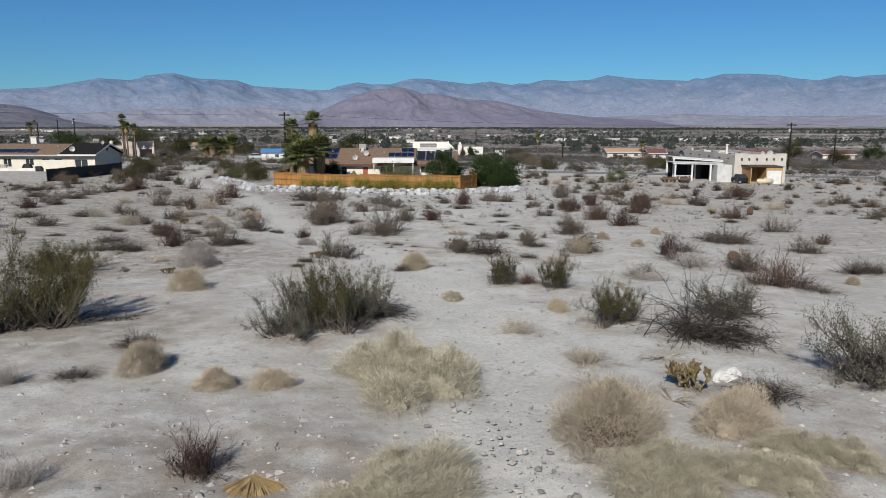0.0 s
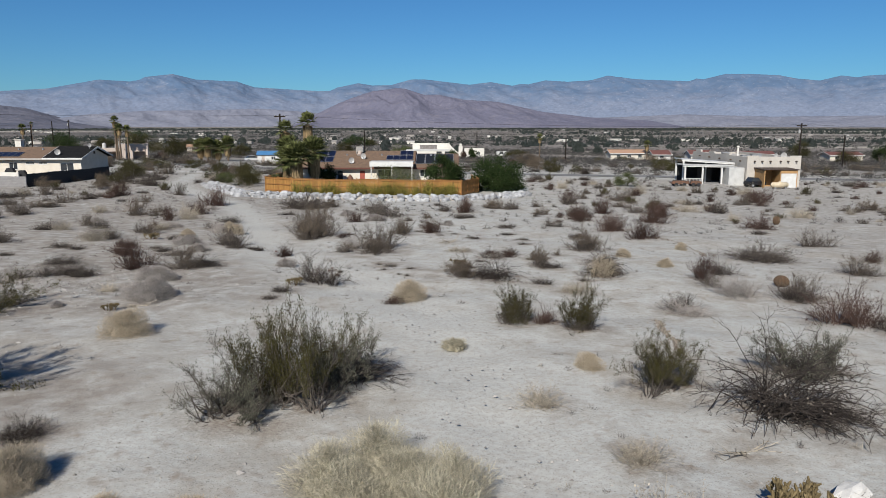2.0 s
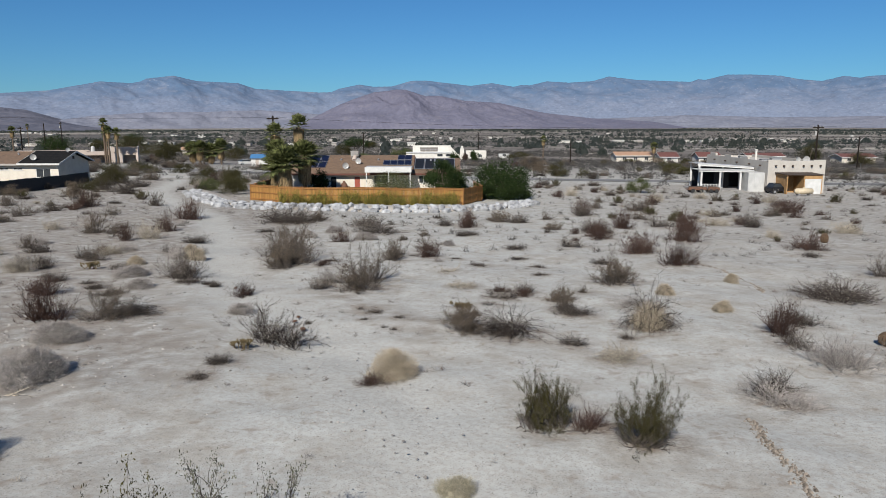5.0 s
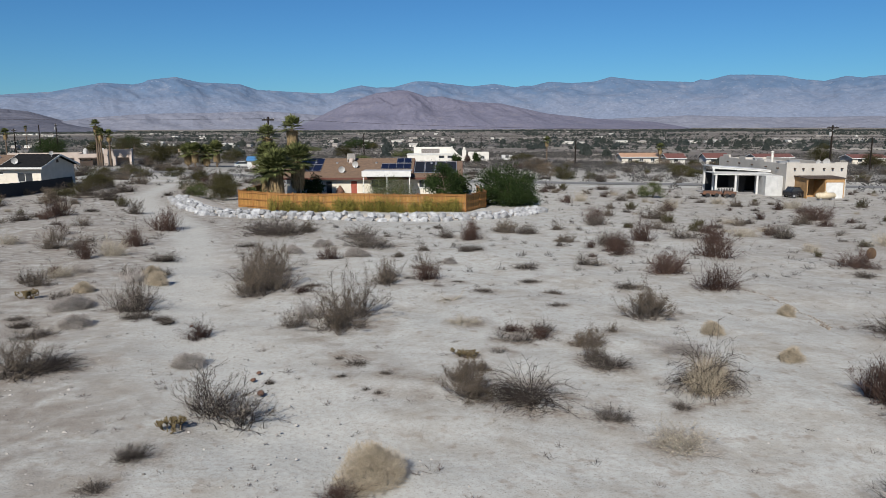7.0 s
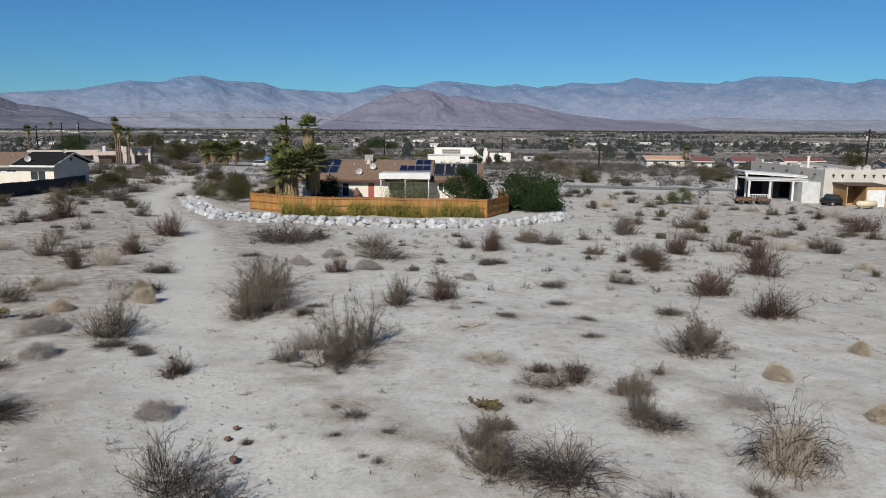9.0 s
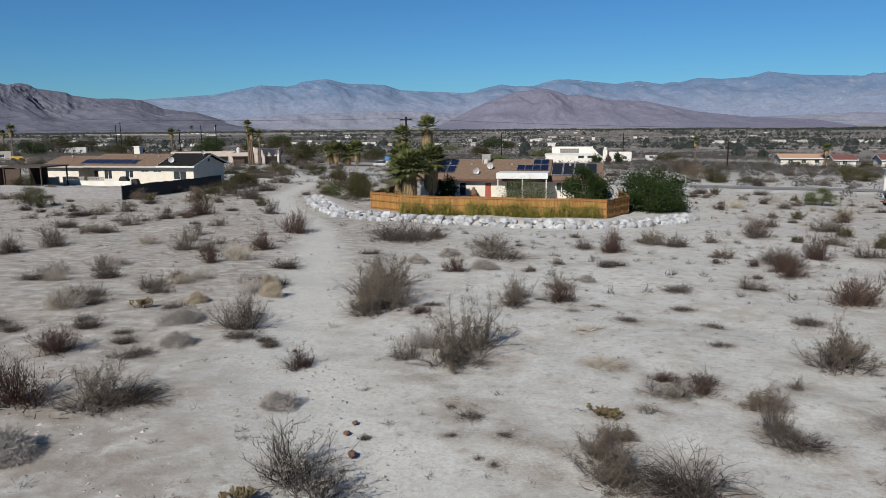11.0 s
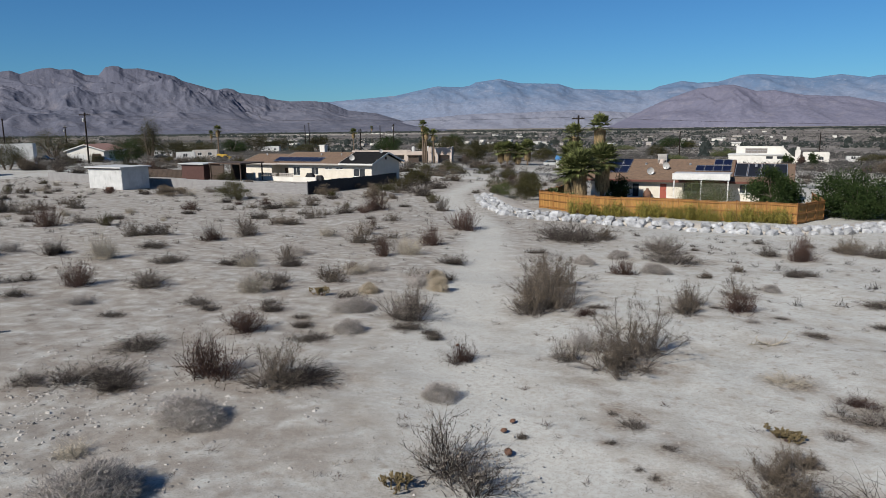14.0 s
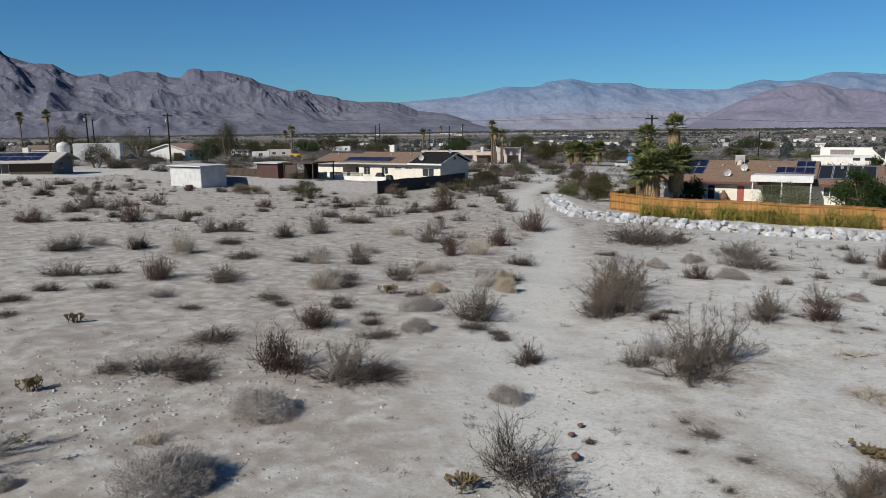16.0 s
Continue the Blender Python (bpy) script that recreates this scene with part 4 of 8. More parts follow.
def model(kind, n):
    """The meshes of the n-th form of a kind, built once and shared."""
    n %= len(MAKERS[kind])
    if (kind, n) not in MODELS:
        name, _, _, one, m1, two, m2 = SHRUB_KINDS[kind]
        a, b = MAKERS[kind][n](101 + 17 * n + len(kind))
        v = np.array(a.v + (b.v if b else []))
        low, top = np.percentile(v, 3, axis=0), np.percentile(v, 97, axis=0)
        mid = (low + top) / 2
        for mesh in (a, b) if b else (a,):
            mesh.v = [(p[0] - mid[0], p[1] - mid[1], p[2]) for p in mesh.v]
        wide, high = float(top[0] - low[0] + top[1] - low[1]) / 2, float(np.percentile(v[:, 2], 98))
        MODELS[kind, n] = (a.data(one, m1), b.data(two, m2, smooth=two == "heart") if b and b.v else None, wide, high)
    return MODELS[kind, n]


shrub_rng = random.Random(11)
PLANTED = []


def plant(kind, x, y, width, height):
    if kind == "grey":
        kind = shrub_rng.choice(("grey", "grey", "ashy" if width < 1.7 else "browned", "brown", "dark" if height < 0.45 * width else "browned"))
    if kind == "browned" and width > 2.4 and y < 60:
        kind, height = "thick", height * 0.9
    if kind in ("tumble", "rust", "dense"):
        height = max(height * 0.9, (0.38 if kind == "dense" else 0.6) * width)
    elif kind == "creosote":
        width, height = width * 0.82, height * 1.1
    elif kind == "browned":
        width, height = width * 0.92, height * 0.9
    elif kind == "brown":
        width, height = width * 0.95, height * 1.05
    elif kind in ("grey", "ashy", "dark"):
        width, height = width * 1.02, height * 0.85
    elif kind == "frond":
        height *= 0.4
    elif kind == "straw":
        height *= 0.8
    name, label, category, one, _, two, _ = SHRUB_KINDS[kind]
    a, b, w0, h0 = model(kind, shrub_rng.randrange(8))
    size = "large " if width > 2.0 else "small " if width < 0.55 else ""
    ob = new(name)
    tagged(ob, size + label, category, group=name.replace("_", " ") + " clumps")
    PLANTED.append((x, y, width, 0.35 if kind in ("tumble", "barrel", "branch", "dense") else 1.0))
    turn = shrub_rng.uniform(0, 360)
    ob.matrix_basis = spread(pose(x, y, ground_z(x, y) - 0.03, 0, 0, turn), width / w0 * shrub_rng.uniform(0.9, 1.15), width / w0 * shrub_rng.uniform(0.75, 1.0), height / h0)
    part(one, a, None, ob)
    if b:
        p = part(two, b, None, ob)
        if two in ("leafage", "foliage"):
            tagged(p, kind="stuff")
    return ob


# ---------------------------------------------------------------- shrubs of the lot: x, y, width, height
for x, y, w, h in (
    (-3.35, 24.7, 2.4, 1.6), (-11, 24.56, 3.45, 1.94), (4.79, 26, 1.95, 1.02), (3.89, 30.98, 1.38, 1.01),
    (2.03, 31.92, 1.21, 0.96), (-14.39, 32.12, 3.09, 1.02),
):
    plant("creosote", x, y, w, h)
for x, y, w, h in (
    (-4.1, 23.9, 1.9, 1.25), (-2.5, 26.0, 2.0, 1.35), (9.23, 20.94, 2.4, 1.5), (8.2, 26.9, 2.0, 1.0), (-11.9, 23.6, 1.9, 1.2),
):
    plant("spray", x, y, w, h)
for x, y, w, h in (
    (-6.02, 15.24, 0.73, 0.45), (-8.76, 19.4, 0.59, 0.51), (13.27, 31.29, 1.49, 0.47), (12.34, 32.4, 2.01, 1.01), (7.82, 33.7, 1.26, 0.53),
    (7.86, 34.47, 1.32, 0.58), (-1.83, 34.63, 0.83, 0.26), (17.69, 35.75, 1.75, 0.71), (12.67, 35.8, 1.4, 0.79), (10.75, 36.49, 1.54, 0.88),
    (13.03, 36.68, 1.55, 0.88), (-16.92, 37.77, 0.93, 0.42), (-5.09, 38.24, 1.9, 1.17), (10.37, 38.41, 1.18, 0.54), (3.65, 38.41, 0.86, 0.27),
    (-15.82, 38.74, 1.67, 0.55), (10.56, 39.93, 1.29, 1.02), (11.94, 41.31, 1.32, 0.62), (18.15, 41.76, 1.81, 0.89),
):
    plant("grey", x, y, w, h)
for x, y, w, h in (
    (-28.02, 42.48, 0.83, 0.44), (4.13, 43, 0.88, 0.98), (1.45, 43.65, 0.54, 0.16), (-26.84, 44.03, 1.09, 0.38), (6.98, 44.1, 1.24, 0.39),
    (4.26, 44.58, 1, 0.63), (-24.21, 44.75, 1.19, 0.4), (-16, 44.75, 1.42, 0.72), (2.02, 45.02, 1.14, 0.36), (-31.03, 45.05, 1.61, 0.79),
    (2.93, 45.37, 0.83, 0.37), (2.09, 46.07, 0.91, 0.3), (3.03, 46.22, 0.79, 0.44), (15.72, 46.27, 2.7, 0.84), (5.42, 46.42, 0.7, 0.42),
    (-30.08, 46.44, 1.1, 0.45), (-5.41, 46.69, 0.93, 0.7), (-20.32, 46.94, 1.18, 0.39), (-5.28, 48.16, 1.07, 0.8), (-17.72, 48.18, 0.7, 0.39),
):
    plant("grey", x, y, w, h)
for x, y, w, h in (
    (-24.56, 48.41, 1.59, 0.75), (-12.1, 48.9, 1.8, 1.15), (-38.15, 49.34, 1.81, 1), (-12.5, 50.3, 1.3, 0.95), (-14.57, 50.11, 0.7, 0.43),
    (-15.7, 50.62, 0.85, 0.34), (-21, 51.04, 0.81, 0.66), (21.26, 51.51, 1.83, 1.19), (-38.71, 51.63, 1.4, 0.65), (-21.21, 51.99, 0.93, 0.54),
    (-20.35, 52.16, 0.79, 0.56), (-8.46, 52.28, 1.67, 1.24), (-36.1, 52.41, 1.54, 0.9), (-6.39, 52.44, 0.87, 0.28), (-28.58, 53.33, 1.59, 0.49),
    (-19.19, 54.41, 1.13, 0.73), (-0.64, 54.43, 0.51, 0.24), (-9, 55.58, 2.29, 1.89), (-25.42, 55.86, 0.81, 0.72), (-53.75, 55.97, 2.66, 0.94),
):
    plant("grey", x, y, w, h)
for x, y, w, h in (
    (-15.33, 56.42, 1.13, 0.58), (-1.29, 56.56, 1.34, 0.73), (-19.5, 56.9, 0.91, 0.45), (-24.37, 57.74, 1, 0.83), (-9.2, 57.94, 2.13, 1.36),
    (-24.99, 59.41, 1.5, 0.82), (-1.52, 59.43, 1.3, 1), (11.13, 59.43, 1.83, 1.2), (-38.93, 60.1, 1.44, 1.11), (11.52, 60.33, 1.89, 0.97),
    (-48.33, 60.69, 1.82, 1.45), (-37.87, 61.02, 1.85, 0.89), (7.54, 61.64, 1.35, 0.75), (-48.28, 63.72, 1.9, 0.72), (-60.32, 64.9, 2.67, 1.7),
    (1.19, 66.57, 1.16, 0.46), (-35.02, 66.88, 1.54, 1.19), (-13, 67.09, 0.87, 0.34), (-20.96, 68.44, 0.98, 0.69), (-5.32, 68.58, 2.92, 0.91),
):
    plant("grey", x, y, w, h)
for x, y, w, h in (
    (-26.73, 69.54, 1.27, 1.07), (-6.47, 71.53, 2.84, 1.2), (10.97, 71.72, 2.13, 1.02), (8, 73.03, 1.39, 0.74), (17.1, 74.87, 2.05, 1.04),
    (-13.18, 74.89, 4.41, 1.38), (24.54, 75.76, 1.87, 1.29), (-21.88, 75.97, 2.47, 1.58), (4.13, 78.11, 2.11, 1.16), (12.29, 83.66, 1.69, 1.31),
    (12.44, 85.33, 2.06, 1.32), (19.26, 90.07, 3.2, 1.36), (35.19, 92.34, 3.31, 1.42),
):
    plant("grey", x, y, w, h)
for x, y, w, h in (
    (-11.55, 40.95, 1.9, 1.05), (0.6, 39.7, 1.35, 0.72), (0.3, 40.75, 1.0, 0.6), (0.7, 41.8, 0.8, 0.42), (-3.77, 46.89, 2.4, 1.34),
    (-3.95, 48.47, 2.14, 1.95), (7.39, 49.29, 2.15, 1.35), (-8.02, 53.74, 1.95, 2.08), (-3.04, 54.72, 1.63, 0.89), (-3.07, 56.36, 1.39, 1.08),
):
    plant("browned", x, y, w, h)
for x, y, w, h in (
    (-12.62, 32.88, 0.42, 0.24), (-10.19, 34.3, 1.49, 0.71), (-11.49, 37.92, 1.26, 0.62), (-7.37, 42.06, 0.88, 0.28), (-12.91, 46.39, 1.01, 0.43),
    (-0.18, 61.8, 0.77, 0.38), (-5.61, 63.99, 1.32, 0.41), (-9.76, 65.44, 1.13, 0.53), (-8.43, 68.31, 1.19, 0.49),
):
    plant("dense", x, y, w, h)
for x, y, w, h in (
    (5.08, 17.94, 1.24, 0.62), (-4.69, 19.68, 0.71, 0.37), (-3.51, 19.78, 0.66, 0.32), (-6.55, 20.68, 1.02, 0.32), (3.36, 27.11, 0.51, 0.44),
    (-8.81, 29.39, 1.1, 0.63), (15.5, 32.76, 0.57, 0.4), (-1.41, 35.23, 1.11, 0.62), (10.03, 43.35, 0.63, 0.32), (8.86, 46.46, 0.68, 0.35),
    (12.75, 49.49, 0.7, 0.31), (-14.15, 55.57, 0.96, 0.49),
):
    plant("tumble", x, y, w, h)
for x, y, w, h in (
    (-7.74, 20.05, 0.73, 0.17), (-7.52, 22.47, 0.85, 0.38), (-6.19, 34.48, 0.49, 0.18), (-6.12, 35.86, 0.71, 0.26), (-14.88, 38.82, 1.08, 0.46),
    (5.48, 39.12, 0.46, 0.2), (-25.11, 39.33, 0.81, 0.21), (-1.81, 39.99, 0.24, 0.12), (-2.13, 40.17, 0.2, 0.12), (-4.72, 40.69, 0.23, 0.12),
    (-27.53, 40.8, 1.01, 0.3), (-2.89, 41.18, 0.22, 0.12), (-1.72, 41.38, 0.36, 0.12), (-17.14, 41.46, 1.65, 0.41), (4.38, 42.29, 1.14, 0.33),
    (-2.67, 42.39, 0.64, 0.15), (-3.26, 42.99, 0.27, 0.12), (-21.5, 44.05, 0.88, 0.21), (-13.38, 44.85, 1.14, 0.32), (-19.16, 46.53, 0.68, 0.27),
):
    plant("dark", x, y, w, h)
for x, y, w, h in (
    (-15.35, 47.09, 0.55, 0.19), (-10.35, 47.48, 0.6, 0.14), (-11.29, 47.65, 1.02, 0.24), (4.14, 50.35, 0.62, 0.16), (1.41, 53.47, 0.7, 0.17),
    (4.45, 53.66, 0.7, 0.19), (-6.25, 54.01, 0.68, 0.16), (-25.56, 54.45, 1.09, 0.37), (7.98, 54.75, 1.09, 0.36), (0.29, 55.93, 0.51, 0.12),
    (3.75, 56.32, 0.78, 0.21), (-2.09, 56.37, 0.55, 0.13), (-33.72, 57.01, 1.64, 0.4), (-51.58, 58.4, 1.59, 0.39), (21.29, 59.24, 0.92, 0.3),
    (3.93, 60.17, 1.16, 0.29), (-15.93, 61.21, 1.44, 0.49), (0.86, 65.87, 0.84, 0.42), (-48.43, 66.62, 1.49, 0.5),
):
    plant("dark", x, y, w, h)
for x, y, w, h in (
    (-3.64, 15.86, 1.04, 0.55), (-13.45, 40.65, 1.5, 1.05), (2.97, 31.78, 0.87, 0.45), (-8.18, 45.06, 1.02, 0.52), (21.3, 46.17, 1.01, 0.59), (-26.99, 46.99, 1.46, 1.04),
    (12.19, 54.77, 1.8, 1.2), (15.81, 65.15, 2.1, 1.6), (10.31, 67.78, 1.5, 1.0), (18.6, 72.95, 2.1, 1.2), (1.38, 72.96, 1.59, 1.04),
    (13.48, 73.1, 1.77, 1.41), (1.29, 74.87, 1.25, 1.3),
):
    plant("brown", x, y, w, h)
for x, y, w, h in (
    (-2.68, 15.31, 0.99, 0.23),
):
    plant("frond", x, y, w, h)
for x, y, w, h in (
    (-0.61, 15.25, 1.85, 0.54), (3.26, 15.56, 1.9, 0.55), (4.84, 15.67, 1.19, 0.45), (6.07, 16.52, 1.01, 0.47), (5.58, 17.07, 0.97, 0.31),
    (-0.73, 20.29, 3.14, 0.91), (0.14, 28.94, 0.54, 0.33),
):
    plant("straw", x, y, w, h)
for x, y, w, h in (
    (4.96, 20.14, 0.67, 0.57), (-10.55, 32.17, 0.44, 0.23), (-17.32, 35.91, 0.44, 0.38), (-5.9, 37.3, 0.5, 0.3), (-22.53, 40.23, 0.44, 0.35),
    (0.42, 43.22, 0.6, 0.22),
):
    plant("cholla", x, y, w, h)
for x, y, w, h in (
    (6.36, 19.7, 1.52, 0.46), (6.97, 24.37, 2.64, 1.25), (-2.1, 26.2, 1.9, 0.65), (-10.9, 41.4, 1.7, 0.5), (1.75, 39.35, 2.0, 0.78),
):
    plant("sprawl", x, y, w, h)
for x, y, w, h in (
    (6.56, 40.48, 1.74, 1.13),
):
    plant("mixed", x, y, w, h)
for x, y, w, h in (
    (2.4, 16.48, 0.83, 0.2), (3.29, 19.92, 1.31, 0.44), (3.33, 22.21, 0.84, 0.37), (1.89, 24.77, 0.88, 0.36), (-12.3, 35.55, 0.72, 0.3),
    (4.73, 37.06, 1.11, 0.41), (0.49, 47.18, 1.09, 0.29), (-32.07, 52.32, 1.46, 1.33), (-19.42, 62.86, 1.55, 1.06),
):
    plant("pale", x, y, w, h)
for x, y, w, h in (
    (4.57, 19.43, 0.69, 0.36), (5.28, 22.5, 0.85, 0.22), (-10.01, 32.86, 0.91, 0.22), (0.06, 51.54, 1.09, 0.51),
):
    plant("branch", x, y, w, h)
for x, y, w, h in (
    (2.73, 17.39, 1.67, 0.62),
):
    plant("rust", x, y, w, h)
for x, y, w, h in (
    (13.33, 38.78, 0.56, 0.49), (25.39, 65.75, 0.51, 0.71),
):
    plant("barrel", x, y, w, h)
for x, y, w, h in (
    (-33.05, 64.52, 1.65, 1.39), (-35.29, 71.55, 2.25, 0.75), (-35.93, 76.26, 1.81, 1.45), (-26.35, 56.77, 1.05, 0.42), (-19.53, 50.97, 0.92, 0.71), (-29.12, 77.63, 1.54, 1.08), (-46.98, 91.7, 1.32, 0.63),
):
    plant("grey", x, y, w, h)
for x, y, w, h in (
    (-40.15, 74.27, 1.64, 0.74), (-44.67, 81.61, 2.09, 0.65), (-22.8, 56.07, 1.22, 0.61), (-16.89, 47.33, 0.78, 0.39), (-14.66, 46.2, 0.8, 0.29), (-9.94, 46.91, 0.59, 0.18), (-14.14, 56.61, 0.87, 0.39), (-47.66, 96.12, 1.38, 0.44), (-37.01, 85.05, 1.0, 0.45), (-34.78, 90.22, 1.05, 0.38),
):
    plant("dark", x, y, w, h)
for x, y, w, h in (
    (-24.44, 54.68, 1.1, 0.63), (-19.94, 49.87, 1.1, 0.8), (-18.65, 55.87, 1.25, 0.57),
):
    plant("pale", x, y, w, h)
for x, y, w, h in (
    (-18.23, 53.44, 1.38, 0.89), (-24.54, 65.78, 1.51, 1.45), (-30.23, 89.68, 1.65, 1.56),
):
    plant("browned", x, y, w, h)
for x, y, w, h in (
    (-18.18, 56.83, 1.04, 0.58), (-14.45, 54.34, 1.02, 0.82),
):
    plant("ashy", x, y, w, h)
for x, y, w, h in (
    (-17.0, 50.54, 0.57, 0.38),
):
    plant("cholla", x, y, w, h)
for x, y, w, h in (
    (-14.44, 49.01, 1.22, 0.52),
):
    plant("dense", x, y, w, h)
for x, y, w, h in (
    (-20.29, 61.31, 0.95, 1.05), (-20.17, 66.96, 1.33, 1.24), (-35.31, 85.54, 1.9, 1.6),
):
    plant("brown", x, y, w, h)
for x, y, w, h in (
    (-13.29, 54.12, 0.8, 0.64), (-15.47, 51.92, 0.77, 0.5),
):
    plant("tumble", x, y, w, h)



# ---------------------------------------------------------------- parts of houses
def wall_front(m, x0, x1, y0, y1, z0, z1, holes=()):
    """A wall along x, from y0 to y1 thick, with holes (x0, x1, z0, z1) right through it; holes stand side by side."""
    at = x0
    for a, b, c, d in sorted(holes):
        if a > at:
            m.box(at, a, y0, y1, z0, z1)
        if c > z0:
            m.box(a, b, y0, y1, z0, c)
        if d < z1:
            m.box(a, b, y0, y1, d, z1)
        at = b
    if at < x1:
        m.box(at, x1, y0, y1, z0, z1)


def window(house, x0, x1, y, z0, z1, frame_mat, split=2):
    """A window set in a front wall: frame, sill and panes."""
    w = part("window", Mesh().box(x0, x1, y + 0.09, y + 0.11, z0, z1), M_BLACK, house, "dark window")
    f = Mesh()
    f.box(x0, x1, y + 0.02, y + 0.09, z0, z0 + 0.07).box(x0, x1, y + 0.02, y + 0.09, z1 - 0.07, z1)
    for i in range(split + 1):
        c = x0 + 0.035 + (x1 - x0 - 0.07) * i / split
        f.box(c - 0.035, c + 0.035, y + 0.025, y + 0.088, z0 + 0.07, z1 - 0.07)
    part("window_frame", f, frame_mat, w)
    for i in range(split):
        a, b = x0 + 0.07 + (x1 - x0 - 0.14) * i / split, x0 + 0.07 + (x1 - x0 - 0.14) * (i + 1) / split
        part("pane", Mesh().box(a, b, y + 0.05, y + 0.062, z0 + 0.07, z1 - 0.07), M_GLASS, w)
    part("sill", Mesh().box(x0 - 0.08, x1 + 0.08, y - 0.06, y + 0.02, z0 - 0.08, z0 - 0.003), frame_mat, w)
    return w


def door(house, x0, x1, y, z0, z1, material, label):
    d = part("door", Mesh().box(x0 + 0.06, x1 - 0.06, y + 0.06, y + 0.11, z0, z1 - 0.06), material, house, label)
    f = Mesh().box(x0, x0 + 0.06, y, y + 0.12, z0, z1).box(x1 - 0.06, x1, y, y + 0.12, z0, z1).box(x0 + 0.06, x1 - 0.06, y, y + 0.12, z1 - 0.06, z1)
    part("door_frame", f, M_WHITE, d)
    for a, b in ((0.12, 0.45), (0.52, 0.88)):
        h = z1 - z0
        part("door_panel", Mesh().box(x0 + 0.2, x1 - 0.2, y + 0.035, y + 0.058, z0 + h * a, z0 + h * b), material, d)
    part("handle", Mesh().box(x1 - 0.18, x1 - 0.13, y + 0.0, y + 0.055, z0 + 0.95, z0 + 1.05), M_STEEL, d)
    return d


def gable_roof(house, x0, x1, y0, ym, y1, z_eave, z_ridge, material, fascia, thick=0.14, over=0.0):
    """Two slopes with a ridge along x, as one roof, with a fascia board on the front eave and barge boards."""
    m = Mesh()
    m.prism_x([(y0, z_eave - thick), (y0, z_eave), (ym, z_ridge), (y1, z_eave), (y1, z_eave - thick), (ym, z_ridge - thick)], x0, x1)
    roof = part("roof", m, material, house)
    part("fascia_board", Mesh().box(x0, x1, y0 - 0.05, y0 - 0.004, z_eave - 0.24, z_eave + 0.02), fascia, roof)
    for x in (x0, x1):
        a, b = (x - 0.05, x - 0.003) if x == x0 else (x + 0.003, x + 0.05)
        part("barge_board", Mesh().prism_x([(y0, z_eave - 0.22), (y0, z_eave + 0.03), (ym, z_ridge + 0.03), (y1, z_eave + 0.03), (y1, z_eave - 0.22), (ym, z_ridge - 0.22)], a, b), fascia, roof)
    ridge = Mesh().prism_x([(ym - 0.16, z_ridge - 0.03), (ym, z_ridge + 0.05), (ym + 0.16, z_ridge - 0.03)], x0, x1)
    part("ridge_cap", ridge, material, roof)
    # courses of shingles down the front slope
    n = int((ym - y0) / 0.55)
    for i in range(n):
        ya = y0 + (ym - y0) * i / n
        za = z_eave + (z_ridge - z_eave) * i / n
        yb, zb = ya + (ym - y0) / n, za + (z_ridge - z_eave) / n
        part("shingle_course", Mesh().prism_x([(ya, za + 0.004), (ya, za + 0.03), (yb, zb + 0.012), (yb, zb + 0.004)], x0 + 0.02, x1 - 0.02), material, roof)
    return roof


def slope_panel(name, house, x0, x1, y0, y1, zf, material, label, frame=0.025):
    """A flat collector lying on a roof slope whose height is zf(y)."""
    a, b = zf(y0) + 0.10, zf(y1) + 0.10
    t = part(name, Mesh().add([(x0, y0, a), (x1, y0, a), (x1, y1, b), (x0, y1, b), (x0, y0, a - 0.05), (x1, y0, a - 0.05), (x1, y1, b - 0.05), (x0, y1, b - 0.05)], [(0, 1, 2, 3), (7, 6, 5, 4), (0, 4, 5, 1), (1, 5, 6, 2), (2, 6, 7, 3), (3, 7, 4, 0)]), material, house, label)
    e = 0.012
    f = Mesh()

    def strip(xa, xb, ya, yb):
        k = (b - a) / (y1 - y0)
        za, zb = a + (ya - y0) * k, a + (yb - y0) * k
        f.add([(xa, ya, za + e), (xb, ya, za + e), (xb, yb, zb + e), (xa, yb, zb + e), (xa, ya, za), (xb, ya, za), (xb, yb, zb), (xa, yb, zb)], [(0, 1, 2, 3), (0, 4, 5, 1), (1, 5, 6, 2), (2, 6, 7, 3), (3, 7, 4, 0)])

    strip(x0, x0 + frame, y0, y1)
    strip(x1 - frame, x1, y0, y1)
    strip(x0 + frame, x1 - frame, y0, y0 + frame)
    strip(x0 + frame, x1 - frame, y1 - frame, y1)
    part("panel_frame", f, M_STEEL if material is M_PANEL else M_ALU, t)
    return t


def satellite_dish(at, turn, size=0.45):
    d = thing("satellite_dish", "grey satellite dish on a short roof mast", "satellite dish", at, turn)
    part("mast", Mesh().tube((0, 0.1, 0), (0, 0.1, 0.45), 0.025, 0.025, 6, True), M_STEEL, d)
    m = Mesh()
    vs, fs = [], []
    for j in range(5):
        r = size * j / 4
        for i in range(16):
            a = 2 * math.pi * i / 16
            vs.append((r * math.cos(a), 0.05 - 0.35 * r * r / size + 0.12, 0.55 + r * math.sin(a)))
    for j in range(4):
        for i in range(16):
            fs.append((j * 16 + i, j * 16 + (i + 1) % 16, (j + 1) * 16 + (i + 1) % 16, (j + 1) * 16 + i))
    m.add(vs, fs)
    part("reflector", m, M_CERAMIC, d, smooth=True)
    part("feed_arm", Mesh().tube((0, 0.1, 0.2), (0, -0.45, 0.5), 0.015, 0.015, 5).box(-0.04, 0.04, -0.5, -0.42, 0.46, 0.56), M_STEEL, d)
    return d


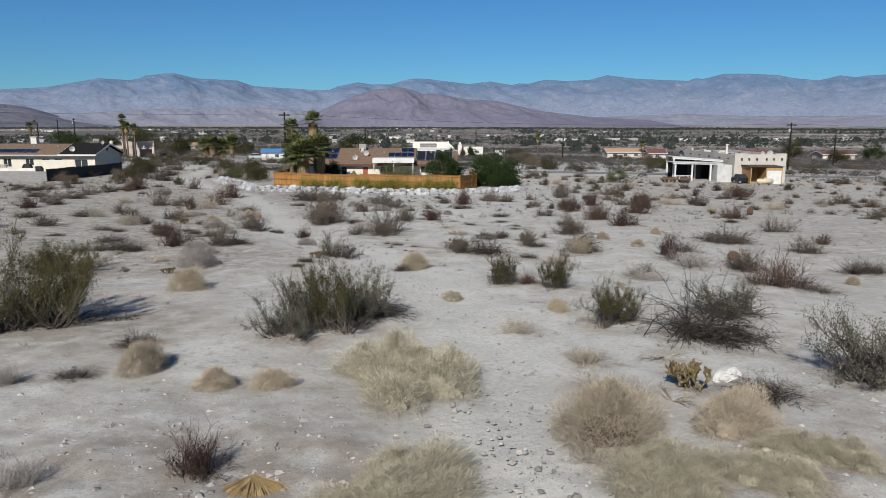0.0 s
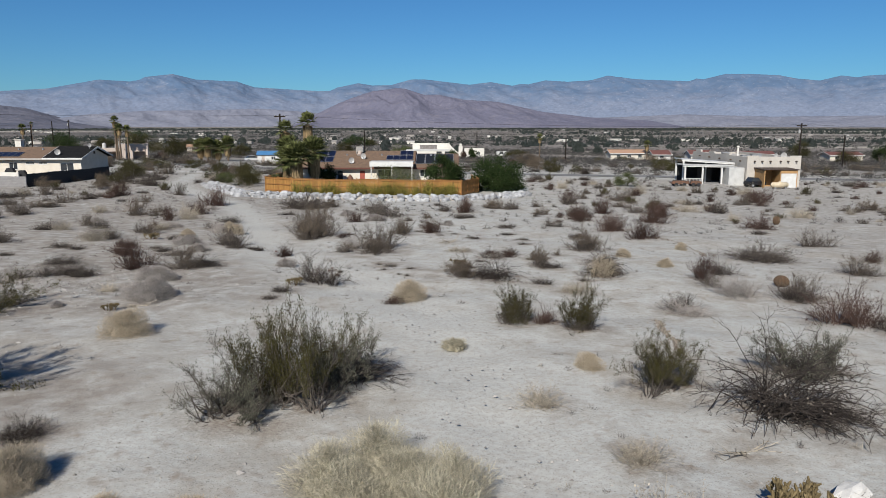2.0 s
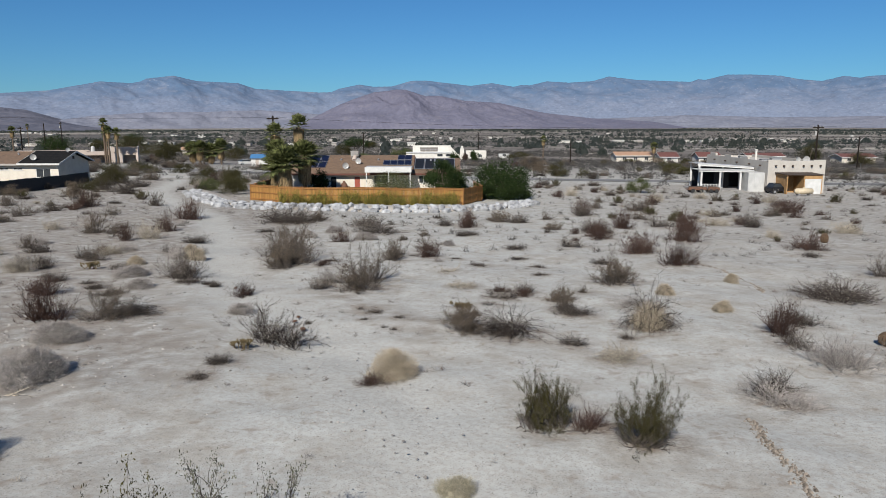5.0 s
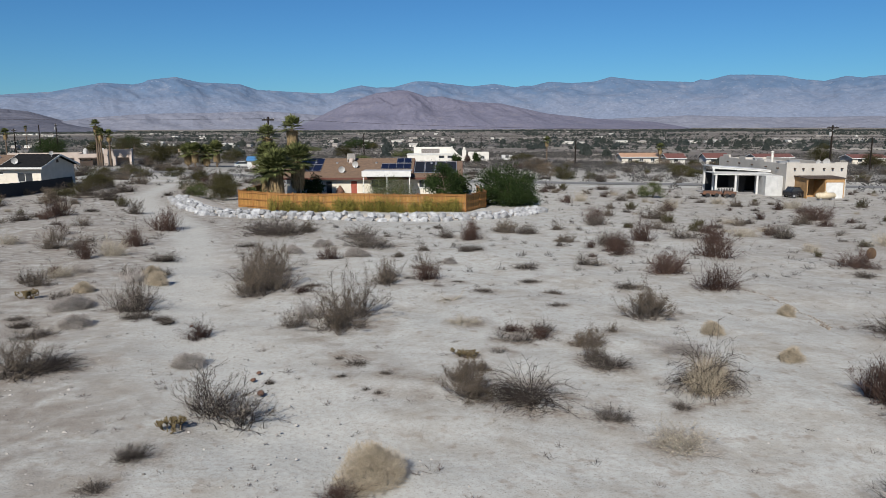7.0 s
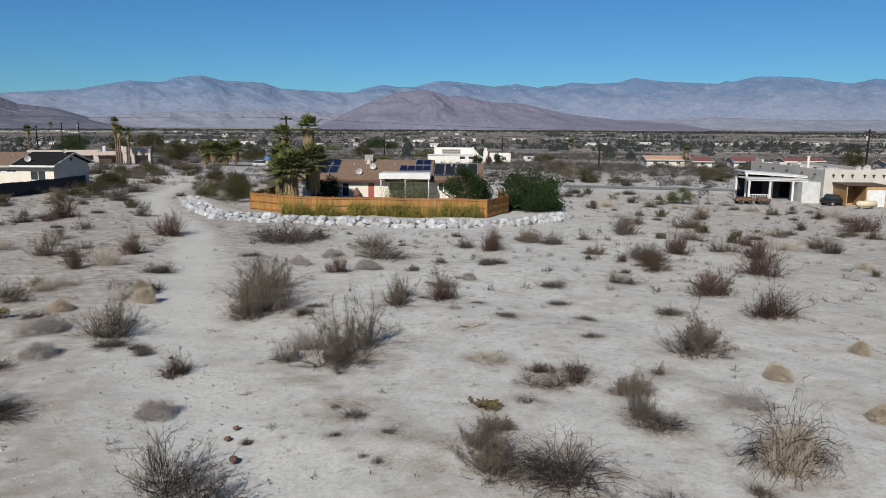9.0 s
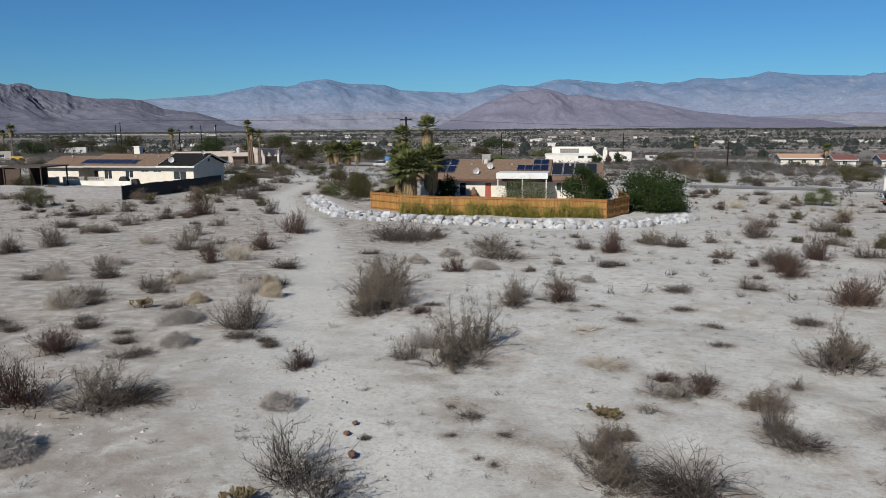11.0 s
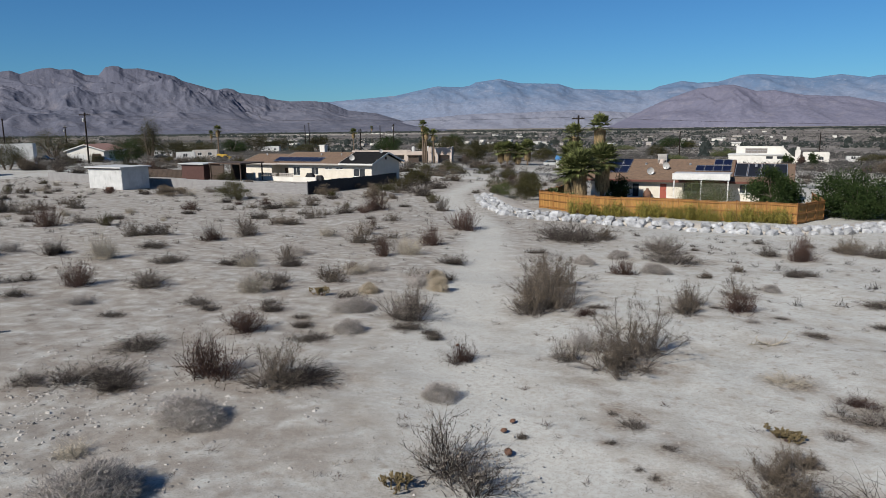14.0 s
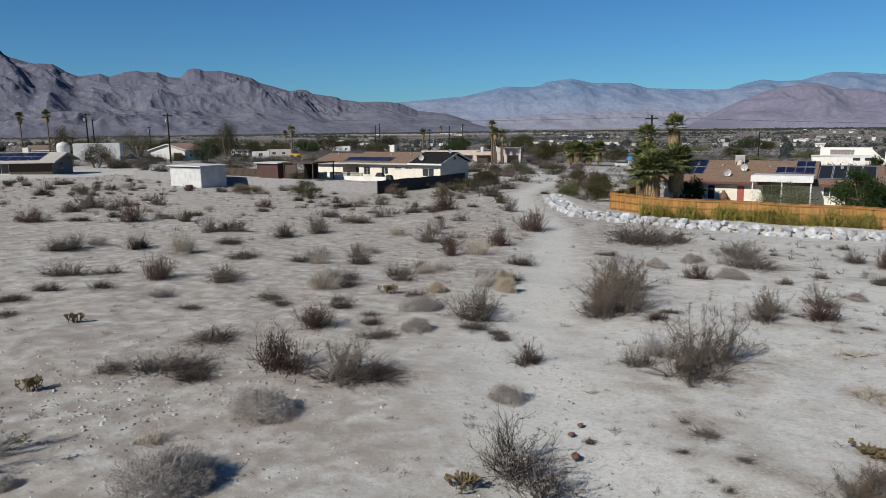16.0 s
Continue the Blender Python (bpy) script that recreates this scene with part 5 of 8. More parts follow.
# ---------------------------------------------------------------- the fenced house with solar panels
def fenced_house():
    g, e, y = -4.35, -1.95, 117.0
    h = thing("ranch_house", "low cream ranch house with brown roof and solar panels", "house", group="houses")
    walls = Mesh()
    holes = ((-17.8, -16.1, g + 0.25, -2.35), (-13.67, -12.77, g + 0.15, -2.3), (-10.9, -8.9, -3.3, -2.2), (-4.6, -3.2, -3.3, -2.2))
    wall_front(walls, -22.2, 0.8, y, y + 0.22, g, e, holes)
    walls.box(-22.2, 0.8, 127.8, 128.0, g, e).box(-22.2, -22.0, y + 0.22, 127.8, g, e).box(0.6, 0.8, y + 0.22, 127.8, g, e)
    walls.prism_x([(y, e), (122.5, 0.15), (128, e)], -22.2, -22.0).prism_x([(y, e), (122.5, -0.35), (128, e)], 0.6, 0.8)
    part("wall", walls, M_STUCCO_CREAM, h)
    gable_roof(h, -22.7, -5.4, 116.3, 122.5, 128.6, -1.9, 0.33, M_SHINGLE, M_FASCIA)
    gable_roof(h, -5.35, 1.2, 116.3, 122.5, 128.6, -1.9, -0.1, M_SHINGLE, M_FASCIA)
    door(h, -13.67, -12.77, y, g + 0.15, -2.3, M_DOOR_RED, "faded red panelled door")
    window(h, -17.8, -16.1, y, g + 0.25, -2.35, M_WHITE)
    part("curtain", Mesh().box(-17.7, -16.95, y + 0.03, y + 0.045, g + 0.3, -2.42), M_WHITE, h, "white drawn curtain")
    window(h, -10.9, -8.9, y, -3.3, -2.2, M_WHITE)
    window(h, -4.6, -3.2, y, -3.3, -2.2, M_WHITE)
    zf = lambda yy: -1.9 + (yy - 116.3) * 2.23 / 6.2
    zl = lambda yy: -1.9 + (yy - 116.3) * 1.8 / 6.2
    for i in range(3):
        slope_panel("solar_panel", h, -21.3 + i * 1.15, -20.18 + i * 1.15, 118.2, 120.2, zf, M_PANEL, "dark blue solar panel")
        slope_panel("solar_panel", h, -21.3 + i * 1.15, -20.18 + i * 1.15, 120.28, 122.3, zf, M_PANEL, "dark blue solar panel")
    for i in range(4):
        slope_panel("solar_panel", h, -9.8 + i * 1.02, -8.81 + i * 1.02, 119.0, 120.6, zf, M_PANEL, "dark blue solar panel")
    for i in range(2):
        slope_panel("solar_panel", h, -7.8 + i * 1.02, -6.81 + i * 1.02, 120.8, 122.4, zf, M_PANEL, "dark blue solar panel")
    for i in range(4):
        slope_panel("water_heating_panel", h, -5.3 + i * 1.45, -3.92 + i * 1.45, 117.9, 122.2, zl, M_PANEL_BLACK, "matt black solar water panel", 0.06)
    # white patio cover
    c = part("patio_cover", Mesh().box(-11.7, -5.4, 113.4, 116.9, -0.98, -0.86), M_WHITE_METAL, h, "white flat patio cover")
    part("fascia_board", Mesh().box(-11.7, -5.4, 113.3, 113.396, -1.55, -0.82), M_WHITE, c)
    for x in (-11.5, -8.5, -5.6):
        part("post", Mesh().box(x - 0.06, x + 0.06, 113.45, 113.57, g, -0.985), M_WHITE, c)
    for i in range(9):
        x = -11.4 + i * 0.72
        part("rafter", Mesh().box(x - 0.04, x + 0.04, 113.6, 116.9, -1.12, -0.984), M_WHITE, c)
    for x in (-18.9, -16.0, -10.6, -3.0):
        part("roof_vent", Mesh().lathe([(0.16, 0), (0.14, 0.22), (0.2, 0.24), (0.05, 0.34)], 8, (x, 120.9, zf(120.9) - 0.12)), M_STEEL, h)
    # swamp cooler astride the ridge
    k = thing("swamp_cooler", "boxy beige swamp cooler on a roof stand", "air cooler", (-14.1, 121.7, 0.02))
    part("casing", Mesh().box(-0.55, 0.55, -0.55, 0.55, 0.25, 0.95).box(-0.6, 0.6, -0.6, 0.6, 0.95, 1.02), M_STUCCO_BEIGE, k)
    for i in range(6):
        part("louvre", Mesh().box(-0.45, 0.45, -0.60, -0.56, 0.33 + i * 0.1, 0.37 + i * 0.1), M_CERAMIC, k)
    for x in (-0.5, 0.5):
        for yy in (-0.5, 0.5):
            part("leg", Mesh().box(x - 0.03, x + 0.03, yy - 0.03, yy + 0.03, -0.1, 0.25), M_STEEL, k)
    part("duct", Mesh().tube((0, -0.3, 0.3), (0, -1.1, -0.35), 0.3, 0.34, 8, True), M_STUCCO_PINK, k)
    satellite_dish((-14.9, 117.6, zf(117.6)), 20)
    satellite_dish((-13.3, 119.2, zf(119.2)), -15)
    p = thing("clay_chiminea", "rounded brown clay garden stove by the wall", "garden stove", (-14.9, 115.8, ground_z(-14.9, 115.8)))
    part("belly", Mesh().lathe([(0.3, 0), (0.5, 0.25), (0.52, 0.6), (0.4, 0.9), (0.2, 1.1), (0.16, 1.3)], 14), M_RUST, p, smooth=True)
    part("stand", Mesh().lathe([(0.34, -0.02), (0.34, 0.02)], 14), M_BLACK, p)


fenced_house()


# ---------------------------------------------------------------- the cedar fence round that house
FENCE = ((-23.6, 112.5), (-22.75, 97.6), (-18.95, 94.9), (-8.5, 94.6), (1.3, 95.6), (3.6, 101.4), (2.9, 111.0))


def cedar_fence():
    f = thing("cedar_fence", "golden new cedar board fence with rails", "fence")
    board = Mesh().box(-0.068, 0.068, -0.01, 0.01, 0, 1.72).data("board", M_CEDAR)
    count = 0
    rest = Mesh()
    for (ax, ay), (bx, by) in zip(FENCE[:-1], FENCE[1:]):
        run = math.hypot(bx - ax, by - ay)
        turn = math.atan2(by - ay, bx - ax)
        n = max(1, round(run / 2.45))
        for i in range(n + 1):
            if i == n and (bx, by) != FENCE[-1]:
                continue
            x, y = ax + (bx - ax) * i / n, ay + (by - ay) * i / n
            post = part("post", Mesh().box(-0.05, 0.05, -0.05, 0.05, -0.2, 1.84).box(-0.065, 0.065, -0.065, 0.065, 1.84, 1.88), M_CEDAR_RAIL, f)
            post.matrix_basis = pose(x, y, ground_z(x, y), 0, 0, math.degrees(turn))
        for i in range(n):
            x0, y0 = ax + (bx - ax) * i / n, ay + (by - ay) * i / n
            x1, y1 = ax + (bx - ax) * (i + 1) / n, ay + (by - ay) * (i + 1) / n
            z0, z1 = ground_z(x0, y0), ground_z(x1, y1)
            tilt = math.degrees(math.atan2(z1 - z0, run / n))
            for h in (0.25, 0.95, 1.62):
                rail = part("rail", Mesh().box(0.055, run / n - 0.055, -0.09, -0.035, h - 0.045, h + 0.045), M_CEDAR_RAIL, f)
                rail.matrix_basis = pose(x0, y0, z0, 0, -tilt, math.degrees(turn))
            cap = part("cap_rail", Mesh().box(0.05, run / n - 0.05, -0.07, 0.07, 1.765, 1.80), M_CEDAR_RAIL, f)
            cap.matrix_basis = pose(x0, y0, z0, 0, -tilt, math.degrees(turn))
        k = int(run / 0.142)
        for i in range(k):
            t = (i + 0.5) / k
            x, y = ax + (bx - ax) * t, ay + (by - ay) * t
            if y < 103 and count < 300:
                b = part("board", board, None, f)
                b.matrix_basis = pose(x, y, ground_z(x, y) + 0.03 + 0.012 * ((i * 7) % 5 - 2) / 2, 0, 0, math.degrees(turn))
                count += 1
            else:
                c, s, z = math.cos(turn), math.sin(turn), ground_z(x, y) + 0.03
                v = [(x + c * u - s * w, y + s * u + c * w, z + q) for q in (0, 1.72) for w in (-0.01, 0.01) for u in (-0.068, 0.068)]
                rest.add(v, [(0, 2, 3, 1), (4, 5, 7, 6), (0, 1, 5, 4), (2, 6, 7, 3), (0, 4, 6, 2), (1, 3, 7, 5)])
    tagged(part("rear_boarding", rest, M_CEDAR, f), kind="stuff")


cedar_fence()


# ---------------------------------------------------------------- low house with the block wall
def block_house():
    g, e, y = -3.85, -0.88, 123.3
    h = thing("stucco_house", "long white stucco house with brown and black roof", "house", group="houses")
    walls = Mesh()
    holes = ((-78.6, -75.1, g, -1.15), (-74.1, -72.7, -2.9, -1.5), (-70.4, -69.0, -2.7, -1.5), (-67.7, -66.3, -1.8, -1.45), (-65.6, -64.2, -1.8, -1.45), (-62.2, -60.0, -2.9, -1.6))
    wall_front(walls, -84.4, -58.8, y, y + 0.25, g, e, holes)
    walls.box(-84.4, -58.8, 132.1, 132.3, g, e).box(-84.4, -84.2, y + 0.25, 132.1, g, e).box(-59.0, -58.8, y + 0.25, 132.1, g, e)
    walls.prism_x([(y, e), (127.8, 0.55), (132.3, e)], -59.0, -58.8).prism_x([(y, e), (127.8, 0.2), (132.3, e)], -84.4, -84.2)
    walls.box(-78.8, -74.9, 125.6, 125.75, g, e).box(-78.8, -78.6, y + 0.25, 125.6, g, e).box(-75.1, -74.9, y + 0.25, 125.6, g, e)
    part("wall", walls, M_STUCCO_CREAM, h)
    gable_roof(h, -84.9, -77.0, 122.6, 127.8, 133.0, -0.9, 0.42, M_SHINGLE, M_STUCCO_BEIGE)
    gable_roof(h, -76.95, -64.6, 122.6, 127.8, 133.0, -0.85, 0.75, M_SHINGLE, M_STUCCO_BEIGE)
    gable_roof(h, -64.55, -58.2, 122.55, 127.8, 133.0, -0.8, 0.85, M_SHINGLE_BLACK, M_WHITE)
    for x0, x1, z0, z1 in holes[1:]:
        window(h, x0, x1, y, z0, z1, M_WHITE)
    door(h, -77.6, -76.7, 125.45, g + 0.1, -1.75, M_DARKWOOD, "dark wooden door")
    zf = lambda yy: -0.85 + (yy - 122.6) * 1.6 / 5.2
    for i in range(9):
        slope_panel("solar_panel", h, -78.2 + i * 1.06, -77.18 + i * 1.06, 123.3, 125.2, zf, M_PANEL, "dark blue solar panel")
    part("chimney", Mesh().box(-72.2, -71.2, 128.4, 129.3, 0.2, 1.85).box(-72.3, -71.1, 128.3, 129.4, 1.85, 1.97), M_STUCCO_WHITE, h, "white stucco chimney")
    part("gable_vent", Mesh().box(-58.797, -58.77, 127.5, 128.1, -0.35, 0.1), M_DARKWOOD, h)
    for x in (-82, -70.5, -66.5):
        part("roof_vent", Mesh().lathe([(0.14, 0), (0.12, 0.3), (0.17, 0.32), (0.05, 0.4)], 8, (x, 126.5, zf(126.5) - 0.1)), M_STEEL, h)
    satellite_dish((-62.6, 123.6, -0.45), 25)
    satellite_dish((-58.9, 126.6, 0.55), 35, 0.3)
    # patio wall with pierced block panels
    w = thing("patio_wall", "low white patio wall with pierced block panels", "wall")
    z = ground_z(-72, 118.5)
    part("wall", Mesh().box(-77.0, -66.0, 118.4, 118.6, z - 0.2, z + 0.75).box(-80.0, -78.6, 118.4, 118.6, z - 0.2, z + 1.2).box(-78.6, -78.2, 118.36, 118.64, z - 0.2, z + 1.3).box(-77.4, -77.0, 118.36, 118.64, z - 0.2, z + 1.3), M_STUCCO_WHITE, w)
    for x0, x1 in ((-77.0, -73.6), (-73.2, -70.4)):
        part("wall_cap", Mesh().box(x0, x1, 118.38, 118.62, z + 1.24, z + 1.32), M_STUCCO_BEIGE, w)
        for i in range(int((x1 - x0) / 0.32)):
            for j in range(2):
                x = x0 + 0.16 + i * 0.32
                b = Mesh()
                zz = z + 0.76 + j * 0.24
                b.box(x - 0.15, x + 0.15, 118.42, 118.58, zz, zz + 0.05).box(x - 0.15, x + 0.15, 118.42, 118.58, zz + 0.18, zz + 0.23)
                b.box(x - 0.15, x - 0.1, 118.42, 118.58, zz + 0.05, zz + 0.18).box(x + 0.1, x + 0.15, 118.42, 118.58, zz + 0.05, zz + 0.18)
                part("pierced_block", b, M_STUCCO_BEIGE, w)
    for x, s in ((-67.8, 1.0), (-66.0, 0.8)):
        k = thing("barbecue_grill", "covered black barbecue grill on the patio", "grill", (x, 119.4, ground_z(x, 119.4)))
        part("cover", Mesh().box(-0.7 * s, 0.7 * s, -0.35, 0.35, 0.1, 0.95 * s).prism([(-0.66 * s, 0.95 * s), (0.66 * s, 0.95 * s), (0.4 * s, 1.35 * s), (-0.4 * s, 1.35 * s)], -0.33, 0.33), M_BLACK, k)
        for a in (-0.6, 0.6):
            part("wheel", Mesh().prism([(a * s + 0.12 * math.cos(t * 0.7854), 0.1 + 0.12 * math.sin(t * 0.7854)) for t in range(8)], -0.42, -0.36), M_RUBBER, k)


def block_wall():
    """The garden wall of concrete blocks before that house, and its side run, painted black for shade."""
    w = thing("garden_wall", "low grey concrete block garden wall", "wall")
    top = 1.3
    core = Mesh()
    for i in range(24):
        a, b = -52.6 - i * 2.0, -54.6 - i * 2.0
        z = ground_z((a + b) / 2, 98.0)
        core.box(b, a, 98.0, 98.2, z - 0.3, z + top)
    part("masonry", core, M_BLOCK, w)
    # side run of the block wall, its shade painted as black panels
    s = thing("shaded_wall_run", "block wall along the house side, painted black for shade", "fence")
    for i in range(13):
        a, b = 98.2 + i * 2.0, 100.2 + i * 2.0
        x = -52.6 - 0.09 * (a - 98)
        z = ground_z(x, a)
        part("shade_black_panel", Mesh().box(x - 0.06, x, a + 0.04, b - 0.04, z - 0.05, z + top + 0.3), M_BLACK, s)
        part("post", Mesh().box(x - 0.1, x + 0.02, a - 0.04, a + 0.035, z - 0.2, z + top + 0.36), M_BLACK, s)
    block = Mesh().box(-0.195, 0.195, -0.012, 0.0, -0.095, 0.095).data("block", M_BLOCK)
    for i in range(45):
        for j in range(6):
            x = -52.8 - i * 0.41 - (0.2 if j % 2 else 0)
            z = ground_z(-53.6 - int((-52.6 - x) / 2.0) * 2.0, 98.0) + 0.12 + j * 0.205
            b = part("block", block, None, w)
            b.matrix_basis = pose(x, 97.998, z)


block_house()
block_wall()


# ---------------------------------------------------------------- adobe house with the white patio
def adobe_house():
    g = -5.6
    h = thing("adobe_house", "flat-roofed beige adobe house with parapet and roof beams", "house", group="houses")
    m = Mesh()
    m.box(47.2, 55.7, 124.5, 124.85, g, -0.62)
    part("wall", m, M_ADOBE, h)
    part("side_wall", Mesh().box(47.2, 47.55, 124.85, 150, g, -0.7), M_ADOBE, h)
    part("side_wall", Mesh().box(55.35, 55.7, 124.85, 150, g, -0.7), M_ADOBE, h)
    part("back_wall", Mesh().box(47.2, 55.7, 150, 150.35, g, -0.9), M_ADOBE, h)
    part("flat_roof", Mesh().box(47.55, 55.35, 124.85, 150, -1.35, -1.15), M_ADOBE, h)
    for x in (47.15, 53.9):
        part("parapet_step", Mesh().box(x, x + 1.85, 124.5, 124.85, -0.616, -0.47), M_ADOBE, h)
    for x in (48.3, 49.5, 50.8, 52.4, 53.6, 54.9):
        part("roof_beam_end", Mesh().tube((x, 124.15, -1.35), (x, 124.52, -1.35), 0.12, 0.12, 10, True), M_DARKWOOD, h)
    for yy in (127, 131, 136, 141, 146):
        part("roof_beam_end", Mesh().tube((46.9, yy, -1.4), (47.22, yy, -1.4), 0.11, 0.11, 10, True), M_DARKWOOD, h)
    for x, yy, s in ((49, 130, 1.0), (52.5, 134, 1.3), (50, 141, 1.0)):
        part("roof_unit", Mesh().box(x - s * 0.6, x + s * 0.6, yy - 0.5, yy + 0.5, -1.15, -0.65).box(x - s * 0.65, x + s * 0.65, yy - 0.55, yy + 0.55, -0.65, -0.58), M_STEEL, h, "grey metal roof unit")
    satellite_dish((52.6, 126.5, -1.1), 10, 0.4)
    satellite_dish((54.3, 127.5, -1.1), -10, 0.5)
    part("flue", Mesh().tube((50.6, 137, -1.2), (50.6, 137, 0.5), 0.18, 0.18, 8, True).tube((50.6, 137, 0.5), (50.6, 137, 0.7), 0.28, 0.22, 8, True), M_STUCCO_WHITE, h)
    # dark windows and a door in the long side wall, under the patio roof
    for ya, yb, za, zb in ((126.9, 128.1, -4.4, -2.6), (130.4, 132.6, -5.2, -2.6), (138.0, 139.6, -4.2, -2.8)):
        w = part("side_window", Mesh().box(47.15, 47.197, ya, yb, za, zb), M_GLASS, h, "dark side window")
        part("window_frame", Mesh().box(47.1, 47.149, ya - 0.08, ya, za, zb).box(47.1, 47.149, yb, yb + 0.08, za, zb).box(47.1, 47.149, ya, yb, zb, zb + 0.08), M_WHITE, w)
    for yy, top in ((132.0, -0.45), (139.0, -0.35), (146.0, -0.25)):
        part("parapet_step", Mesh().box(47.2, 47.55, yy, yy + 2.6, -0.697, top), M_ADOBE, h)
    # plywood porch with a white door on the front
    p = part("porch", Mesh().box(48.5, 48.62, 120.9, 124.5, g + 0.1, -2.5), M_PLYWOOD, h, "raw plywood lean-to porch")
    for x in (50.95, 53.45):
        part("side_board", Mesh().box(x, x + 0.12, 120.9, 124.5, g + 0.1, -2.5), M_PLYWOOD, p)
    part("porch_roof", Mesh().prism_x([(120.7, -2.5), (120.7, -2.4), (124.5, -2.3), (124.5, -2.42)], 48.3, 53.75), M_DARKWOOD, p)
    part("lintel", Mesh().box(51.07, 53.45, 120.86, 120.98, -3.02, -2.503), M_PLYWOOD, p)
    part("white_door", Mesh().box(51.1, 53.42, 120.88, 120.96, g + 0.15, -3.03), M_WHITE, p)
    part("back_board", Mesh().box(48.62, 50.95, 124.0, 124.1, g + 0.1, -2.45), M_PLYWOOD, p)
    # white sliding shed by the corner
    s = part("garden_room", Mesh().box(44.7, 47.15, 125.2, 125.32, g + 0.2, -2.5).box(44.7, 44.82, 125.32, 129, g + 0.2, -2.5).box(44.7, 47.15, 125.32, 129, -2.5, -2.4), M_WHITE_METAL, h, "white metal lean-to room")
    for i in range(3):
        part("ribbed_panel", Mesh().box(44.8 + i * 0.8, 45.5 + i * 0.8, 125.16, 125.196, g + 0.35, -2.6), M_WHITE_METAL, s)


def patio():
    z = ground_z(40, 128) - 0.05
    p = thing("patio_shelter", "white timber patio shelter with two roof levels", "patio shelter")
    part("slab", Mesh().box(37.6, 47.0, 126.6, 133.4, z - 0.1, z + 0.12), M_BLOCK, p)
    up = part("upper_roof", Mesh().prism([(38.3, -1.30), (47.0, -1.92), (47.0, -1.78), (38.3, -1.16)], 128.9, 133.4), M_WHITE_METAL, p)
    lo = part("lower_roof", Mesh().prism([(37.7, -2.12), (46.0, -2.25), (46.0, -2.12), (37.7, -1.98)], 126.4, 130.2), M_WHITE_METAL, p)
    part("beam", Mesh().prism([(37.7, -2.34), (46.0, -2.45), (46.0, -2.253), (37.7, -2.123)], 126.5, 126.7), M_WHITE, lo)
    part("beam", Mesh().prism([(38.3, -1.55), (47.0, -2.1), (47.0, -1.923), (38.3, -1.303)], 128.95, 129.1), M_WHITE, up)
    for x, y, t in ((38.15, 126.7, -2.35), (41.0, 126.7, -2.38), (44.1, 126.7, -2.43), (38.6, 129.1, -1.56), (42.6, 130.0, -1.8), (38.7, 133.2, -1.32), (46.4, 133.2, -1.85)):
        part("post", Mesh().box(x - 0.13, x + 0.13, y - 0.11, y + 0.11, z + 0.1, t), M_WHITE, p)
    r = part("railing", Mesh().box(38.3, 40.87, 126.65, 126.73, z + 0.95, z + 1.02).box(38.3, 40.87, 126.65, 126.73, z + 0.2, z + 0.26), M_WHITE, p)
    for i in range(11):
        part("baluster", Mesh().box(38.42 + i * 0.23, 38.48 + i * 0.23, 126.67, 126.71, z + 0.26, z + 0.95), M_WHITE, r)
    # black sheets added to paint the shaded interior of the patio
    part("dark_interior_sheet", Mesh().box(41.3, 43.7, 130.1, 130.13, z + 0.12, -2.3), M_BLACK, p, "black sheet standing for the dark patio interior")
    part("dark_interior_sheet", Mesh().box(38.8, 46.8, 132.9, 132.93, z + 0.12, -1.95), M_BLACK, p, "black sheet standing for the dark patio interior")
    for x, w in ((35.2, 2.6), (37.6, 1.7)):
        t = thing("flatbed_trailer", "rusty low flatbed trailer with timber load", "trailer", (x + 0.4, 121.4, ground_z(x, 121.4)))
        part("bed", Mesh().box(-w / 2, w / 2, -0.7, 0.7, 0.42, 0.55).box(-w / 2, w / 2, -0.72, -0.66, 0.55, 0.85), M_RUST, t)
        for a in (-0.5, 0.45):
            for b in (-0.78, 0.64):
                part("wheel", Mesh().prism([(a * w / 2 + 0.3 * math.cos(q * 0.5236), 0.3 + 0.3 * math.sin(q * 0.5236)) for q in range(12)], b, b + 0.14), M_RUBBER, t)
        part("timber", Mesh().box(-w / 2.4, w / 2.2, -0.5, 0.1, 0.55, 0.75).box(-w / 3, w / 2.6, 0.0, 0.5, 0.75, 0.9), M_DARKWOOD, t)


